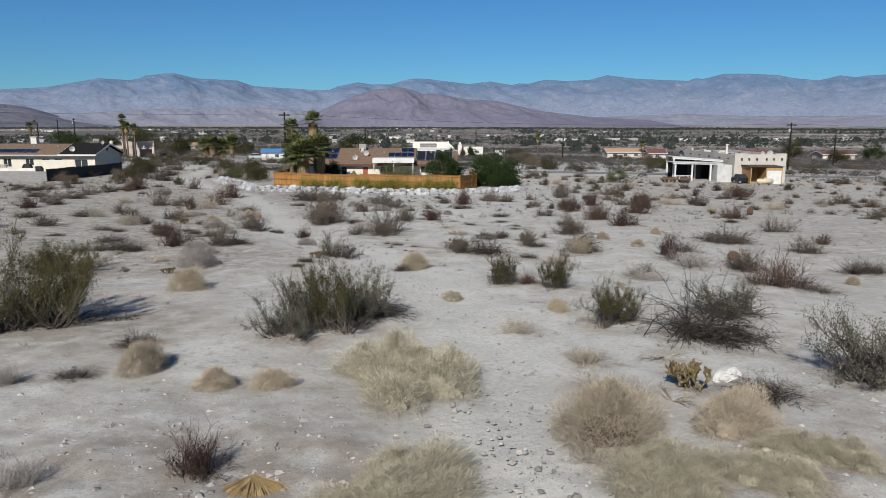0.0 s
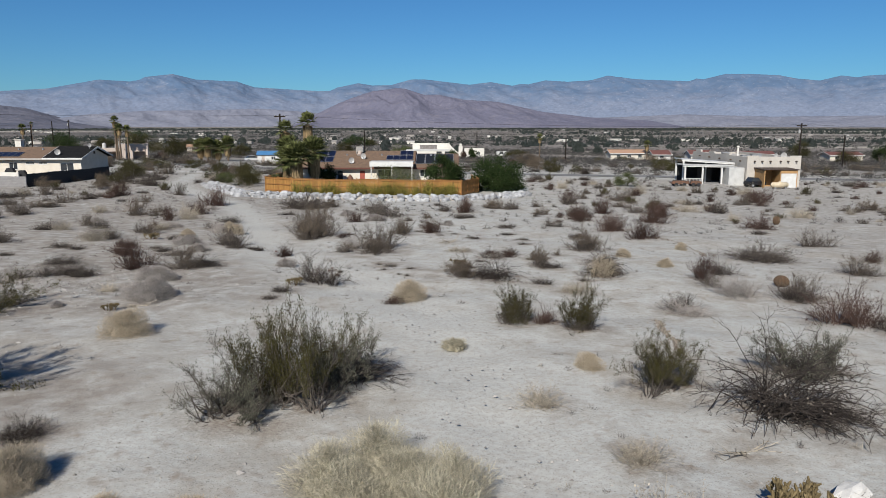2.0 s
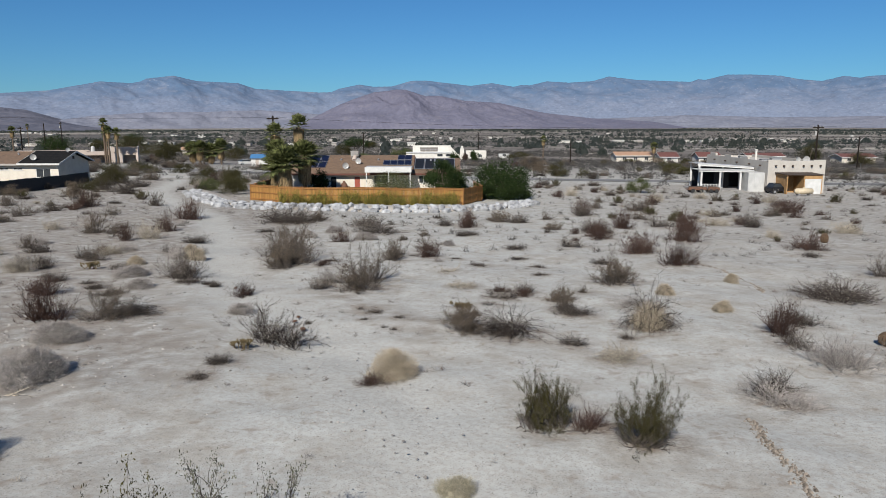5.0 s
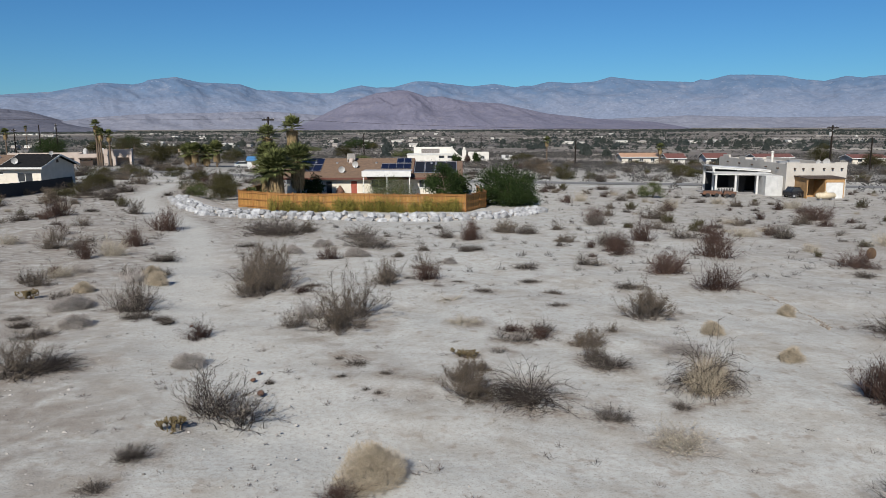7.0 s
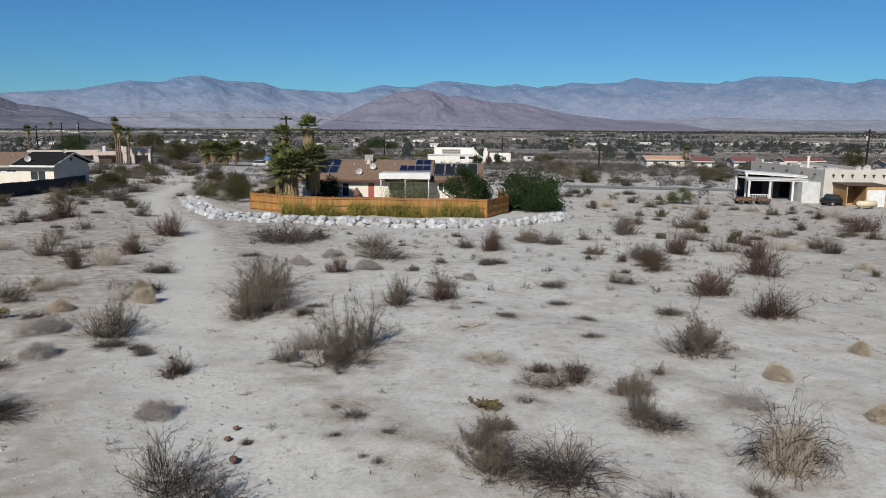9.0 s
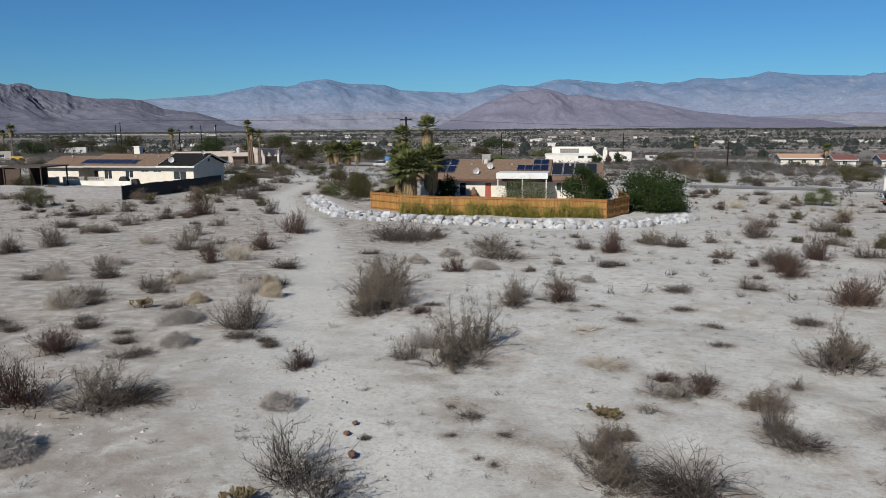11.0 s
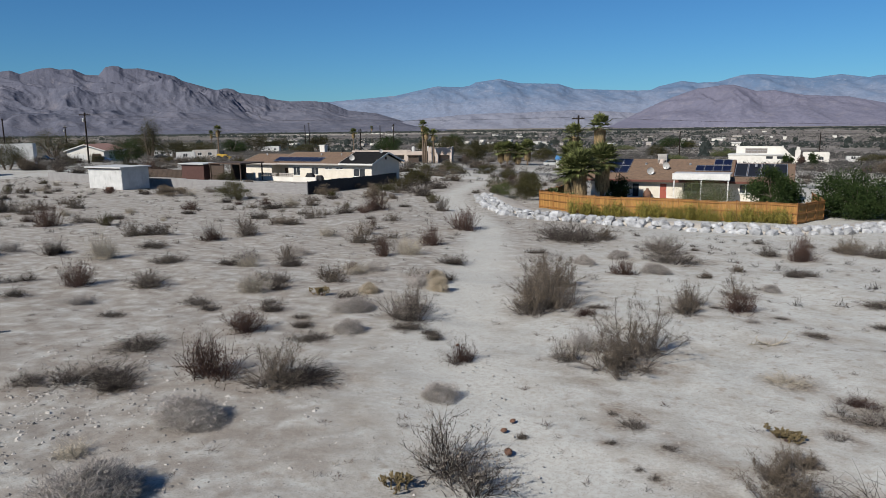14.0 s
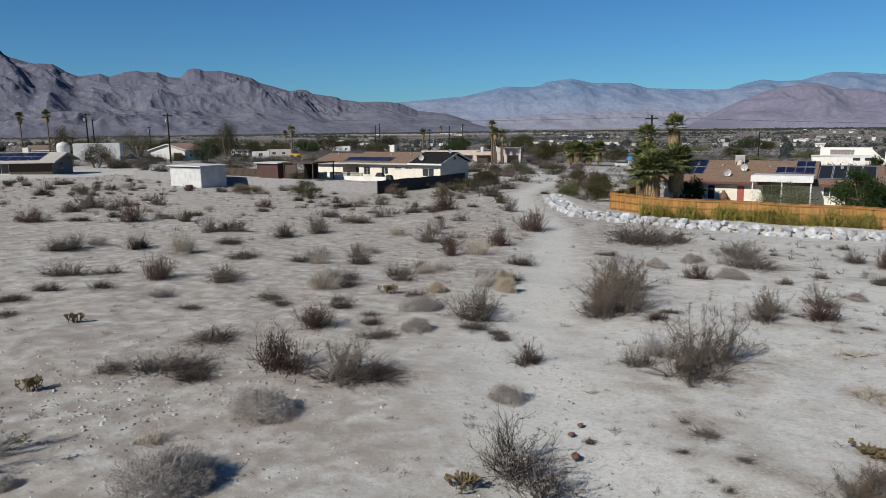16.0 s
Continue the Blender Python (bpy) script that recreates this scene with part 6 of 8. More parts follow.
def car(name, label, at, turn, paint, long=4.6, pickup=False):
    c = thing(name, label, "car", at, turn, group="parked cars")
    a, h = long / 2, 0.85
    body = [(-a, 0.4), (a, 0.4), (a, 0.82), (a * 0.55, 0.98), (-a * 0.95, 1.0), (-a, 0.85)]
    part("body", Mesh().prism(body, -0.88, 0.88), paint, c)
    cab = [(-0.1, 0.98), (a * 0.5, 0.985), (a * 0.25, 1.62), (0.1, 1.66)] if pickup else [(-a * 0.85, 0.99), (a * 0.45, 0.985), (a * 0.1, 1.5), (-a * 0.55, 1.5)]
    k = part("cabin", Mesh().prism(cab, -0.76, 0.76), M_GLASS, c)
    part("roof_panel", Mesh().box(cab[3][0], cab[2][0], -0.78, 0.78, cab[3][1], cab[3][1] + 0.05), paint, k)
    if pickup:
        part("load_bed", Mesh().box(-a, -0.15, -0.86, -0.8, 0.99, 1.2).box(-a, -0.15, 0.8, 0.86, 0.99, 1.2).box(-a, -a + 0.06, -0.8, 0.8, 0.99, 1.2), paint, c)
    for x in (-a * 0.62, a * 0.62):
        for y in (-0.9, 0.72):
            w = part("wheel", Mesh().prism([(x + 0.34 * math.cos(q * 0.5236), 0.34 + 0.34 * math.sin(q * 0.5236)) for q in range(12)], y, y + 0.18), M_RUBBER, c)
            part("rim", Mesh().prism([(x + 0.18 * math.cos(q * 0.7854), 0.34 + 0.18 * math.sin(q * 0.7854)) for q in range(8)], y - 0.012, y + 0.192), M_STEEL, w)
    return c


def propane_tank(x, y):
    t = thing("propane_tank", "cream-coloured horizontal propane tank on feet", "gas tank", (x, y, ground_z(x, y)), 4)
    m = Mesh()
    prof = [(-1.35, 0.02), (-1.3, 0.25), (-1.1, 0.42), (1.1, 0.42), (1.3, 0.25), (1.35, 0.02)]
    for (x0, r0), (x1, r1) in zip(prof[:-1], prof[1:]):
        m.tube((x0, 0, 0.62), (x1, 0, 0.62), r0, r1, 14, True)
    part("vessel", m, M_CREAM_TANK, t, smooth=True)
    for a in (-0.8, 0.8):
        part("foot", Mesh().box(a - 0.1, a + 0.1, -0.35, 0.35, -0.05, 0.3), M_STEEL, t)
    part("valve_dome", Mesh().lathe([(0.18, 1.0), (0.18, 1.14), (0.1, 1.2)], 10), M_CREAM_TANK, t)


adobe_house()
patio()
propane_tank(49.4, 117.6)
car("old_car", "dust-covered dark old car by the adobe wall", (47.7, 122.4, ground_z(47.7, 122.4) - 0.05), 12, M_CAR_BLACK, 2.7)


# ---------------------------------------------------------------- sheds
def white_shed():
    x0, x1, y0, y1 = -82.4, -76.3, 90.9, 95.2
    z = ground_z(-79, 92) - 0.15
    s = thing("white_shed", "windowless white metal shed with flat roof", "shed")
    body = part("body", Mesh().box(x0, x1, y0, y1, z, z + 2.85), M_WHITE_METAL, s)
    for i in range(6):
        a = x0 + (x1 - x0) * i / 6
        part("wall_panel", Mesh().box(a + 0.01, a + (x1 - x0) / 6 - 0.01, y0 - 0.03, y0 - 0.002, z + 0.1, z + 2.75), M_WHITE_METAL, body)
    for i in range(4):
        a = y0 + (y1 - y0) * i / 4
        part("wall_panel", Mesh().box(x1 + 0.002, x1 + 0.03, a + 0.01, a + (y1 - y0) / 4 - 0.01, z + 0.1, z + 2.75), M_WHITE_METAL, body)
    part("roof", Mesh().prism([(x0 - 0.35, z + 2.86), (x1 + 0.3, z + 2.86), (x1 + 0.3, z + 3.0), (x0 - 0.35, z + 3.04)], y0 - 0.35, y1 + 0.3), M_WHITE_METAL, s)
    for i in range(14):
        a = x0 + 0.2 + i * 0.43
        part("rafter_end", Mesh().box(a - 0.05, a + 0.05, y0 - 0.3, y0 - 0.035, z + 2.72, z + 2.855), M_DARKWOOD, s)
    b = thing("wooden_crate", "small reddish wooden crate on the sand", "crate", (-76.6, 89.2, ground_z(-76.6, 89.2)), 12)
    part("box", Mesh().box(-0.35, 0.35, -0.3, 0.3, 0, 0.5), M_RUST, b)
    for zz in (0.05, 0.22, 0.38):
        part("slat", Mesh().box(-0.37, 0.37, -0.325, -0.302, zz, zz + 0.1), M_RUST, b)


def maroon_shed():
    z = ground_z(-84.5, 112)
    s = thing("maroon_shed", "dark maroon wooden shed with pale flat roof", "shed")
    b = part("body", Mesh().box(-87.0, -82.3, 111.4, 115, z - 0.1, z + 2.5), M_MAROON, s)
    for i in range(10):
        part("siding_board", Mesh().box(-86.98, -82.32, 111.37, 111.397, z + i * 0.25, z + i * 0.25 + 0.22), M_MAROON, b)
    part("roof", Mesh().box(-87.4, -82.0, 111.0, 115.3, z + 2.503, z + 2.66), M_WHITE_METAL, s)
    c = thing("carport", "open dark timber carport beside the shed", "carport")
    part("roof", Mesh().box(-81.9, -75.4, 112.0, 117.5, z + 2.55, z + 2.75), M_DARKWOOD, c)
    for x in (-81.7, -79.0, -75.6):
        for y in (112.2, 117.2):
            part("post", Mesh().box(x - 0.08, x + 0.08, y - 0.08, y + 0.08, z - 0.3, z + 2.55), M_DARKWOOD, c)
    part("back_wall", Mesh().box(-81.9, -78.9, 117.0, 117.1, z - 0.3, z + 2.55), M_DARKWOOD, c)
    part("front_screen", Mesh().box(-81.9, -79.0, 112.3, 112.4, z - 0.3, z + 2.4), M_DARKWOOD, c)
    f = thing("dark_fence", "dark timber slat fence by the sheds", "fence")
    for i in range(40):
        x = -98.5 + i * 0.28
        part("slat", Mesh().box(x, x + 0.24, 112.4, 112.45, ground_z(x, 112.4) - 0.1, ground_z(x, 112.4) + 1.5), M_DARKWOOD, f)
    part("rail", Mesh().box(-98.6, -87.2, 112.46, 112.54, ground_z(-93, 112.4) + 1.0, ground_z(-93, 112.4) + 1.1), M_DARKWOOD, f)


white_shed()
maroon_shed()


# ---------------------------------------------------------------- trees and garden plants
def fan_palm(at, height, crown, skirt, name="fan_palm", label="tall fan palm with green fronds and dry skirt", seed=1, fronds=30):
    rng = random.Random(seed)
    t = thing(name, label, "palm tree", at, rng.uniform(0, 360), group="fan palms")
    trunk = Mesh()
    n = 12
    for i in range(n):
        z0, z1 = -0.2 + (height + 0.2) * i / n, -0.2 + (height + 0.2) * (i + 1) / n
        r = 0.26 - 0.07 * i / n
        trunk.tube((0, 0, z0), (0, 0, z1), r * 1.06, r * 0.94, 10)
    part("trunk", trunk, M_PALM_TRUNK, t)
    dry = Mesh()
    for _ in range(int(560 * skirt) + 20):
        a = rng.uniform(0, 2 * math.pi)
        z = height - rng.uniform(0.1, min(1.15 * skirt + 0.15, height - 0.9))
        out = Vector((math.cos(a), math.sin(a), 0))
        p = Vector((0, 0, z)) + out * 0.18
        q = p + out * rng.uniform(0.25, 0.62) * crown * 0.5 + Vector((0, 0, -rng.uniform(0.1, 0.3)))
        e = q - out * 0.05 + Vector((0, 0, -rng.uniform(0.5, 1.1)))
        s = Vector((-out.y, out.x, 0)) * rng.uniform(0.025, 0.07)
        dry.add([tuple(p), tuple(q + s), tuple(q - s), tuple(e + s * 0.8), tuple(e - s * 0.8)], [(0, 1, 2), (1, 3, 4, 2)])
    part("dry_skirt", dry, M_PALM_SKIRT, t, "hanging dry brown fronds")
    green = Mesh()
    for i in range(fronds):
        a = i * 2.39996 + rng.uniform(-0.2, 0.2)
        e = radians(-34 + 114 * ((i + 0.5) / fronds) ** 0.85 + rng.uniform(-8, 8))
        d = Vector((math.cos(a) * math.cos(e), math.sin(a) * math.cos(e), math.sin(e)))
        root = Vector((0, 0, height))
        hub = root + d * crown * rng.uniform(0.45, 0.6)
        green.tube(root, hub, 0.03, 0.02, 3)
        side = d.cross(Vector((0, 0, 1)))
        side = side.normalized() if side.length > 1e-3 else Vector((1, 0, 0))
        up = side.cross(d).normalized()
        for k in range(19):
            f = radians(-108 + k * 12 + rng.uniform(-3, 3))
            w = (d * math.cos(f) + side * math.sin(f) + up * 0.12).normalized()
            length = crown * rng.uniform(0.52, 0.72) * (0.72 + 0.28 * math.cos(f))
            mid = hub + w * length * 0.6
            tip = hub + w * length + Vector((0, 0, -length * rng.uniform(0.08, 0.28)))
            cross = w.cross(up).normalized() * crown * 0.036
            green.add([tuple(hub), tuple(mid + cross), tuple(tip), tuple(mid - cross)], [(0, 1, 2, 3)])
    part("crown", green, M_PALM_LEAF, t)
    return t


def leafy(name, label, category, at, width, height, leaf_mat, seed, leaves=1500, leaf=0.22, trunk=0.25, clumps=16, low=0.12, group="", airy=1.0):
    """A tree or large shrub: a forked trunk, limbs to each clump, and clumps of many small leaves with gaps between."""
    rng = random.Random(seed)
    t = thing(name, label, category, at, 0, group=group)
    wood, green = Mesh(), Mesh()
    forks = max(2, int(width / 2.2) + 1)
    stems = []
    for i in range(forks):
        a = 2 * math.pi * i / forks + rng.uniform(-0.4, 0.4)
        foot = Vector((0.06 * width * math.cos(a), 0.06 * width * math.sin(a), -0.15))
        top = Vector((0.2 * width * math.cos(a), 0.2 * width * math.sin(a), height * rng.uniform(0.32, 0.5)))
        mid = foot.lerp(top, 0.5) + Vector((rng.uniform(-0.1, 0.1), rng.uniform(-0.1, 0.1), 0)) * width * 0.3
        wood.tube(foot, mid, trunk * 0.5, trunk * 0.4, 6)
        wood.tube(mid, top, trunk * 0.4, trunk * 0.28, 6)
        stems.append(top)
    spots = []
    for i in range(clumps):
        a, r = rng.uniform(0, 2 * math.pi), math.sqrt(rng.uniform(0.02, 1)) * 0.42 * width
        k = r / (0.46 * width)
        z = height * rng.uniform(low + 0.08, max(low + 0.12, 0.9 * math.sqrt(max(0.02, 1 - k * k * 0.75))))
        c = Vector((r * math.cos(a), r * math.sin(a), z))
        s = min(stems, key=lambda v: (v - c).length)
        wood.tube(s, c, trunk * 0.2, trunk * 0.05, 4)
        spots.append((c, width * rng.uniform(0.13, 0.24), height * rng.uniform(0.12, 0.21)))
    for _ in range(leaves):
        c, rx, rz = rng.choice(spots)
        d = Vector((rng.gauss(0, 1), rng.gauss(0, 1), rng.gauss(0, 1)))
        d = d.normalized() * rng.uniform(0.2, 1.06) * airy
        p = c + Vector((d.x * rx, d.y * rx, d.z * rz))
        if p.z < 0.04:
            continue
        green.leaf(p, d + fan(rng, -60, 90), fan(rng, -90, 90), leaf * rng.uniform(0.6, 1.4), leaf * 0.55)
    part("trunk", wood, M_BARK, t)
    part("crown", green, leaf_mat, t)
    return t


def on(x, y, lift=0.0):
    return (x, y, ground_z(x, y) + lift)


fan_palm(on(-21.3, 117.4), 8.7, 1.9, 1.7, seed=3, fronds=20)
fan_palm(on(-24.8, 118.0), 7.7, 1.7, 1.0, seed=4, fronds=18)
fan_palm(on(-20.3, 104.0), 3.9, 2.4, 1.9, label="bushy fan palm with a thick dry skirt", seed=5, fronds=54)
fan_palm(on(-18.9, 109.0), 4.7, 2.3, 2.0, label="bushy fan palm with a thick dry skirt", seed=6, fronds=48)
fan_palm(on(-22.6, 109.5), 5.0, 2.1, 1.3, label="bushy fan palm with green fronds", seed=7, fronds=42)
fan_palm(on(-21.9, 106.6), 3.4, 2.3, 1.2, label="short fan palm behind the cedar fence", seed=8, fronds=30)
for x, y, h in ((-89.6, 201.0, 10.3), (-88.3, 200.5, 8.3), (-86.6, 201.4, 7.9), (-90.6, 204, 7.6)):
    fan_palm(on(x, y), h, 1.5, 0.5, label="slender fan palm before the pink house", seed=int(h * 10), fronds=22)
for x, y, h in ((-232.0, 152.0, 13.2), (-222.0, 155.0, 13.6), (-260, 300, 9.5), (-150, 260, 9), (-176, 215, 9.5), (70.5, 268, 5.6), (36, 300, 7.5), (-300, 520, 15)):
    fan_palm(on(x, y), h, 1.8, 0.9, label="distant fan palm among the houses", seed=int(h * 7 + x), fronds=20)

for x, y, h in ((-66.5, 205, 4.0), (-64.2, 207, 3.3), (-61.2, 206, 4.4), (-69.5, 208, 3.6)):
    fan_palm(on(x, y), h, 2.5, 1.6, label="bushy fan palm with a brown dry skirt", seed=int(h * 10 + 3), fronds=44)

leafy("oleander_bush", "dense dark green oleander beside the fence", "shrub", on(6.2, 105.2), 7.3, 4.8, M_OLEANDER, 21, 22000, 0.2, 0.2, 70, 0.0, "oleanders")
leafy("oleander_bush", "dense dark green oleander inside the fence", "shrub", on(-0.8, 106.8), 5.3, 4.6, M_OLEANDER, 22, 15000, 0.2, 0.2, 50, 0.0, "oleanders")
leafy("palo_verde_tree", "feathery green palo verde before the white patio", "tree", on(-7.6, 108.0), 6.2, 3.3, M_PALO, 23, 7500, 0.12, 0.14, 34, 0.05, airy=1.3)
leafy("oleander_bush", "shaded dark shrub between palms and house", "shrub", on(-18.0, 113.0), 3.4, 3.2, M_OLEANDER, 26, 3200, 0.24, 0.15, 20, 0.0, "oleanders")
leafy("garden_shrub", "bright green shrub inside the fence corner", "shrub", on(-21.6, 101.5), 3.6, 2.3, M_PALO, 24, 1800, 0.2, 0.12, 16, 0.0)

TREE_LOOKS = {
    "mesquite": ("mesquite_tree", "wide olive-green mesquite tree among the houses", "tree", M_MESQUITE),
    "dark": ("dark_tree", "dark green rounded tree among the houses", "tree", M_OLEANDER),
    "shrub": ("large_shrub", "large olive-brown desert shrub on sand", "shrub", M_MESQUITE),
    "green": ("green_shrub", "fresh green open shrub on sand", "shrub", M_PALO),
    "airy": ("eucalyptus_tree", "tall airy grey-green eucalyptus tree", "tree", M_MESQUITE),
    "brown": ("dry_shrub", "large brown half-dry shrub near the road", "shrub", M_DRY_CREOSOTE),
}


def grove(rows):
    for i, (x, y, w, h, look_name) in enumerate(rows):
        name, label, category, m = TREE_LOOKS[look_name]
        d = math.hypot(x, y - 27)
        leaf = 0.06 + d * 0.0005
        n = int(min(15000, max(2500, 3600 * w * h / (leaf * leaf) / 420)))
        leafy(name, label, category, on(x, y), w, h, m, 40 + int(abs(x) * 3 + y), n, leaf, 0.06 * h, 14 + int(w * 2), 0.0 if "shrub" in name else 0.12, group=name.replace("_", " ") + " stand", airy=1.3 if look_name == "airy" else 1.15)


grove((
    (-172.9, 131.5, 8.8, 11.4, "mesquite"), (-128, 247, 10.5, 6.4, "dark"), (-142.7, 119, 8, 5.6, "mesquite"), (-234.3, 194.9, 17.2, 10.5, "mesquite"), (-258.6, 227.5, 9.7, 8.2, "mesquite"), (-150, 154.5, 8, 7, "dark"),
    (-208.7, 215.2, 8.5, 15.4, "airy"), (-222.3, 219.7, 20, 8.4, "mesquite"), (-202.9, 219.7, 13.7, 7.1, "mesquite"), (-212.5, 244.5, 14.1, 6.6, "mesquite"), (-228.5, 281.3, 11.7, 7.5, "dark"),
    (-241.5, 311.8, 15.8, 11.1, "mesquite"), (-252.7, 346, 14.7, 7.7, "mesquite"), (-233.7, 355.1, 14, 9.6, "mesquite"), (-221.2, 322.6, 14.6, 4.7, "shrub"), (-199.9, 371.8, 15.2, 9.5, "dark"),
))
grove((
    (-166.1, 352, 11.5, 6.9, "mesquite"), (-153.2, 358.3, 12.1, 10.9, "dark"), (-110.9, 286.3, 13.3, 5.8, "mesquite"), (-89.1, 269.9, 12.9, 4.8, "brown"), (-114.4, 320, 9.8, 5.9, "mesquite"),
    (-84.1, 440.2, 14.5, 3.1, "green"), (-62.6, 484.9, 16.8, 8.1, "dark"), (-54, 490.1, 10.1, 5.4, "mesquite"),
    (-110, 262, 12, 9, "mesquite"), (-75.4, 204.4, 6.5, 7.0, "mesquite"),
))
grove((
    (-51.2, 123.5, 3.6, 2.4, "shrub"), (-45.2, 103.8, 3.1, 1.5, "shrub"), (-69.3, 161.3, 3.8, 1.6, "shrub"), (-61.2, 156.8, 5.3, 2.0, "shrub"), (-31.1, 108.1, 3.0, 1.9, "green"),
    (-28.9, 112, 3.8, 2.2, "shrub"), (-42.9, 142.9, 3.1, 2.6, "shrub"), (-52.7, 156.7, 4, 2.2, "shrub"), (-100.3, 141.1, 3.9, 2.8, "shrub"), (-72.8, 105.5, 3.1, 2.3, "shrub"),
    
    (-56, 88.8, 4.1, 2.1, "shrub"), (-50.4, 121.9, 3.3, 2.6, "shrub"), (-64.4, 87.5, 3.3, 1.7, "brown"), (-50.9, 99.5, 3.1, 1.4, "brown"),
    (-43.4, 97.9, 2.3, 2, "brown"), (-73.8, 72.4, 2.6, 1.4, "brown"), (-136.8, 119.9, 4.6, 3, "brown"), (-288.9, 213.7, 14.2, 9.5, "shrub"),
    (-27.6, 106.5, 3.4, 1.9, "shrub"), (-32.1, 119.9, 4.2, 2.8, "shrub"), (-37.8, 124.5, 3.5, 1.8, "shrub"), (26.7, 119.2, 3.6, 2.5, "green"), (-68, 240, 7, 5, "mesquite"),
))
grove((
    (128, 274.6, 8, 8.2, "mesquite"), (127.3, 240.6, 7.5, 5.3, "mesquite"), (21.9, 162.9, 4.7, 3.0, "shrub"), (27.1, 164, 3.1, 1.8, "shrub"), (20.4, 176.6, 5.1, 3.0, "brown"),
    (19.7, 197.4, 5.8, 4.2, "brown"), (56.5, 198.1, 5.9, 2.4, "shrub"), (52.2, 177, 3.9, 1.9, "shrub"), (100, 246, 10, 3.6, "green"), (56.4, 204.6, 4.3, 2.5, "shrub"),
    (-22.6, 330, 10, 4.1, "green"), (-46, 320, 9, 5, "mesquite"), (-30, 250, 8, 3.0, "green"), (150, 260, 7, 7, "dark"),
    (70, 262, 5, 2.2, "brown"), (78, 256, 5, 2.0, "shrub"), (84.5, 255, 4, 1.8, "brown"), (92, 262, 5, 2.4, "brown"), (62, 266, 5, 1.6, "shrub"), (118, 290, 6, 2.4, "brown"), (145, 272, 5, 2.4, "brown"), (24.8, 291, 10.6, 2.8, "shrub"),
))

# reeds along the foot of the fence
reed_rng = random.Random(5)


def reed(seed):
    rng, m = random.Random(seed), Mesh()
    for _ in range(70):
        p = Vector((rng.gauss(0, 0.26), rng.gauss(0, 0.12), -0.03))
        d = fan(rng, 50, 88)
        h = rng.uniform(0.4, 1.45)
        q = p + d * h
        m.tube(p, q, 0.010, 0.006)
        for _ in range(5):
            a = p.lerp(q, rng.uniform(0.3, 1))
            m.leaf(a, fan(rng, 10, 80), fan(rng, -90, 90), 0.17, 0.045)
    return m.data("leafage", M_REED)


REEDS = [reed(s) for s in (1, 2, 3)]
for i in range(46):
    x = -18.4 + i * 0.42 + reed_rng.uniform(-0.5, 0.5)
    y = 94.15 + reed_rng.uniform(-0.25, 0.1) + max(0, (x + 8.5) * 0.1)
    r = thing("reed_clump", "yellow-green reedy plant along the cedar fence", "plant", on(x, y), reed_rng.uniform(0, 360), group="fence plants")
    s = reed_rng.choice((0.55, 0.75, 0.95, 1.1, 1.2))
    r.matrix_basis = spread(r.matrix_basis, s, s, s)
    part("leafage", REEDS[i % 3], None, r)


# ---------------------------------------------------------------- boulders before the fence
BANK = ((-33.0, 105.5), (-31.0, 101.3), (-27.6, 95.0), (-23.9, 90.0), (-19.8, 87.0), (-14.4, 85.9), (-7, 85.8), (-1, 86.2), (3, 88.0), (6.5, 92.0), (9.6, 96.4))


def boulder(seed):
    rng = random.Random(seed)
    bm = bmesh.new()
    bmesh.ops.create_icosphere(bm, subdivisions=1, radius=0.5)
    for v in bm.verts:
        k = 1 + rng.uniform(-0.22, 0.16)
        v.co = Vector((v.co.x * k * 1.15, v.co.y * k, v.co.z * k * 0.78))
        v.co.z = max(v.co.z, -0.28)
    me = bpy.data.meshes.new("stone")
    bm.to_mesh(me)
    bm.free()
    me.materials.append(M_STONE)
    return me


def stone_bank():
    rng = random.Random(31)
    models = [boulder(s) for s in range(9)]
    bank = thing("stone_bank", "bank of large pale boulders before the fence", "rock wall")
    for row, (back, lift, size, gap) in enumerate(((0.0, 0.08, 0.98, 0.9), (0.75, 0.32, 0.86, 0.9), (1.3, 0.42, 0.62, 1.0))):
        for (ax, ay), (bx, by) in zip(BANK[:-1], BANK[1:]):
            length = math.hypot(bx - ax, by - ay)
            nx, ny = -(by - ay) / length, (bx - ax) / length
            k = max(1, int(length / gap))
            for i in range(k):
                t = (i + rng.uniform(0.2, 0.8)) / k
                x = ax + (bx - ax) * t + nx * (back + rng.uniform(-0.18, 0.18))
                y = ay + (by - ay) * t + ny * (back + rng.uniform(-0.18, 0.18))
                s = size * rng.uniform(0.7, 1.3)
                st = part("stone", rng.choice(models), None, bank)
                st.matrix_basis = spread(pose(x, y, ground_z(x, y) + lift + rng.uniform(-0.05, 0.05), rng.uniform(-15, 15), rng.uniform(-15, 15), rng.uniform(0, 360)), s, s, s)
    fill = Mesh()
    side = []
    for (ax, ay), (bx, by) in zip(BANK[:-1], BANK[1:]):
        length = math.hypot(bx - ax, by - ay)
        side.append((ax, ay, -(by - ay) / length, (bx - ax) / length))
    side.append((*BANK[-1], side[-1][2], side[-1][3]))
    prof = ((0.2, -0.1), (0.7, 0.20), (1.3, 0.40), (2.1, 0.44), (3.4, 0.22), (4.6, -0.1))
    vs = [(x + nx * b, y + ny * b, ground_z(x + nx * b, y + ny * b) + z) for x, y, nx, ny in side for b, z in prof]
    w = len(prof)
    fs = [(i * w + j, (i + 1) * w + j, (i + 1) * w + j + 1, i * w + j + 1) for i in range(len(side) - 1) for j in range(w - 1)]
    part("earth_fill", fill.add(vs, fs), M_STONE_SAND, bank)


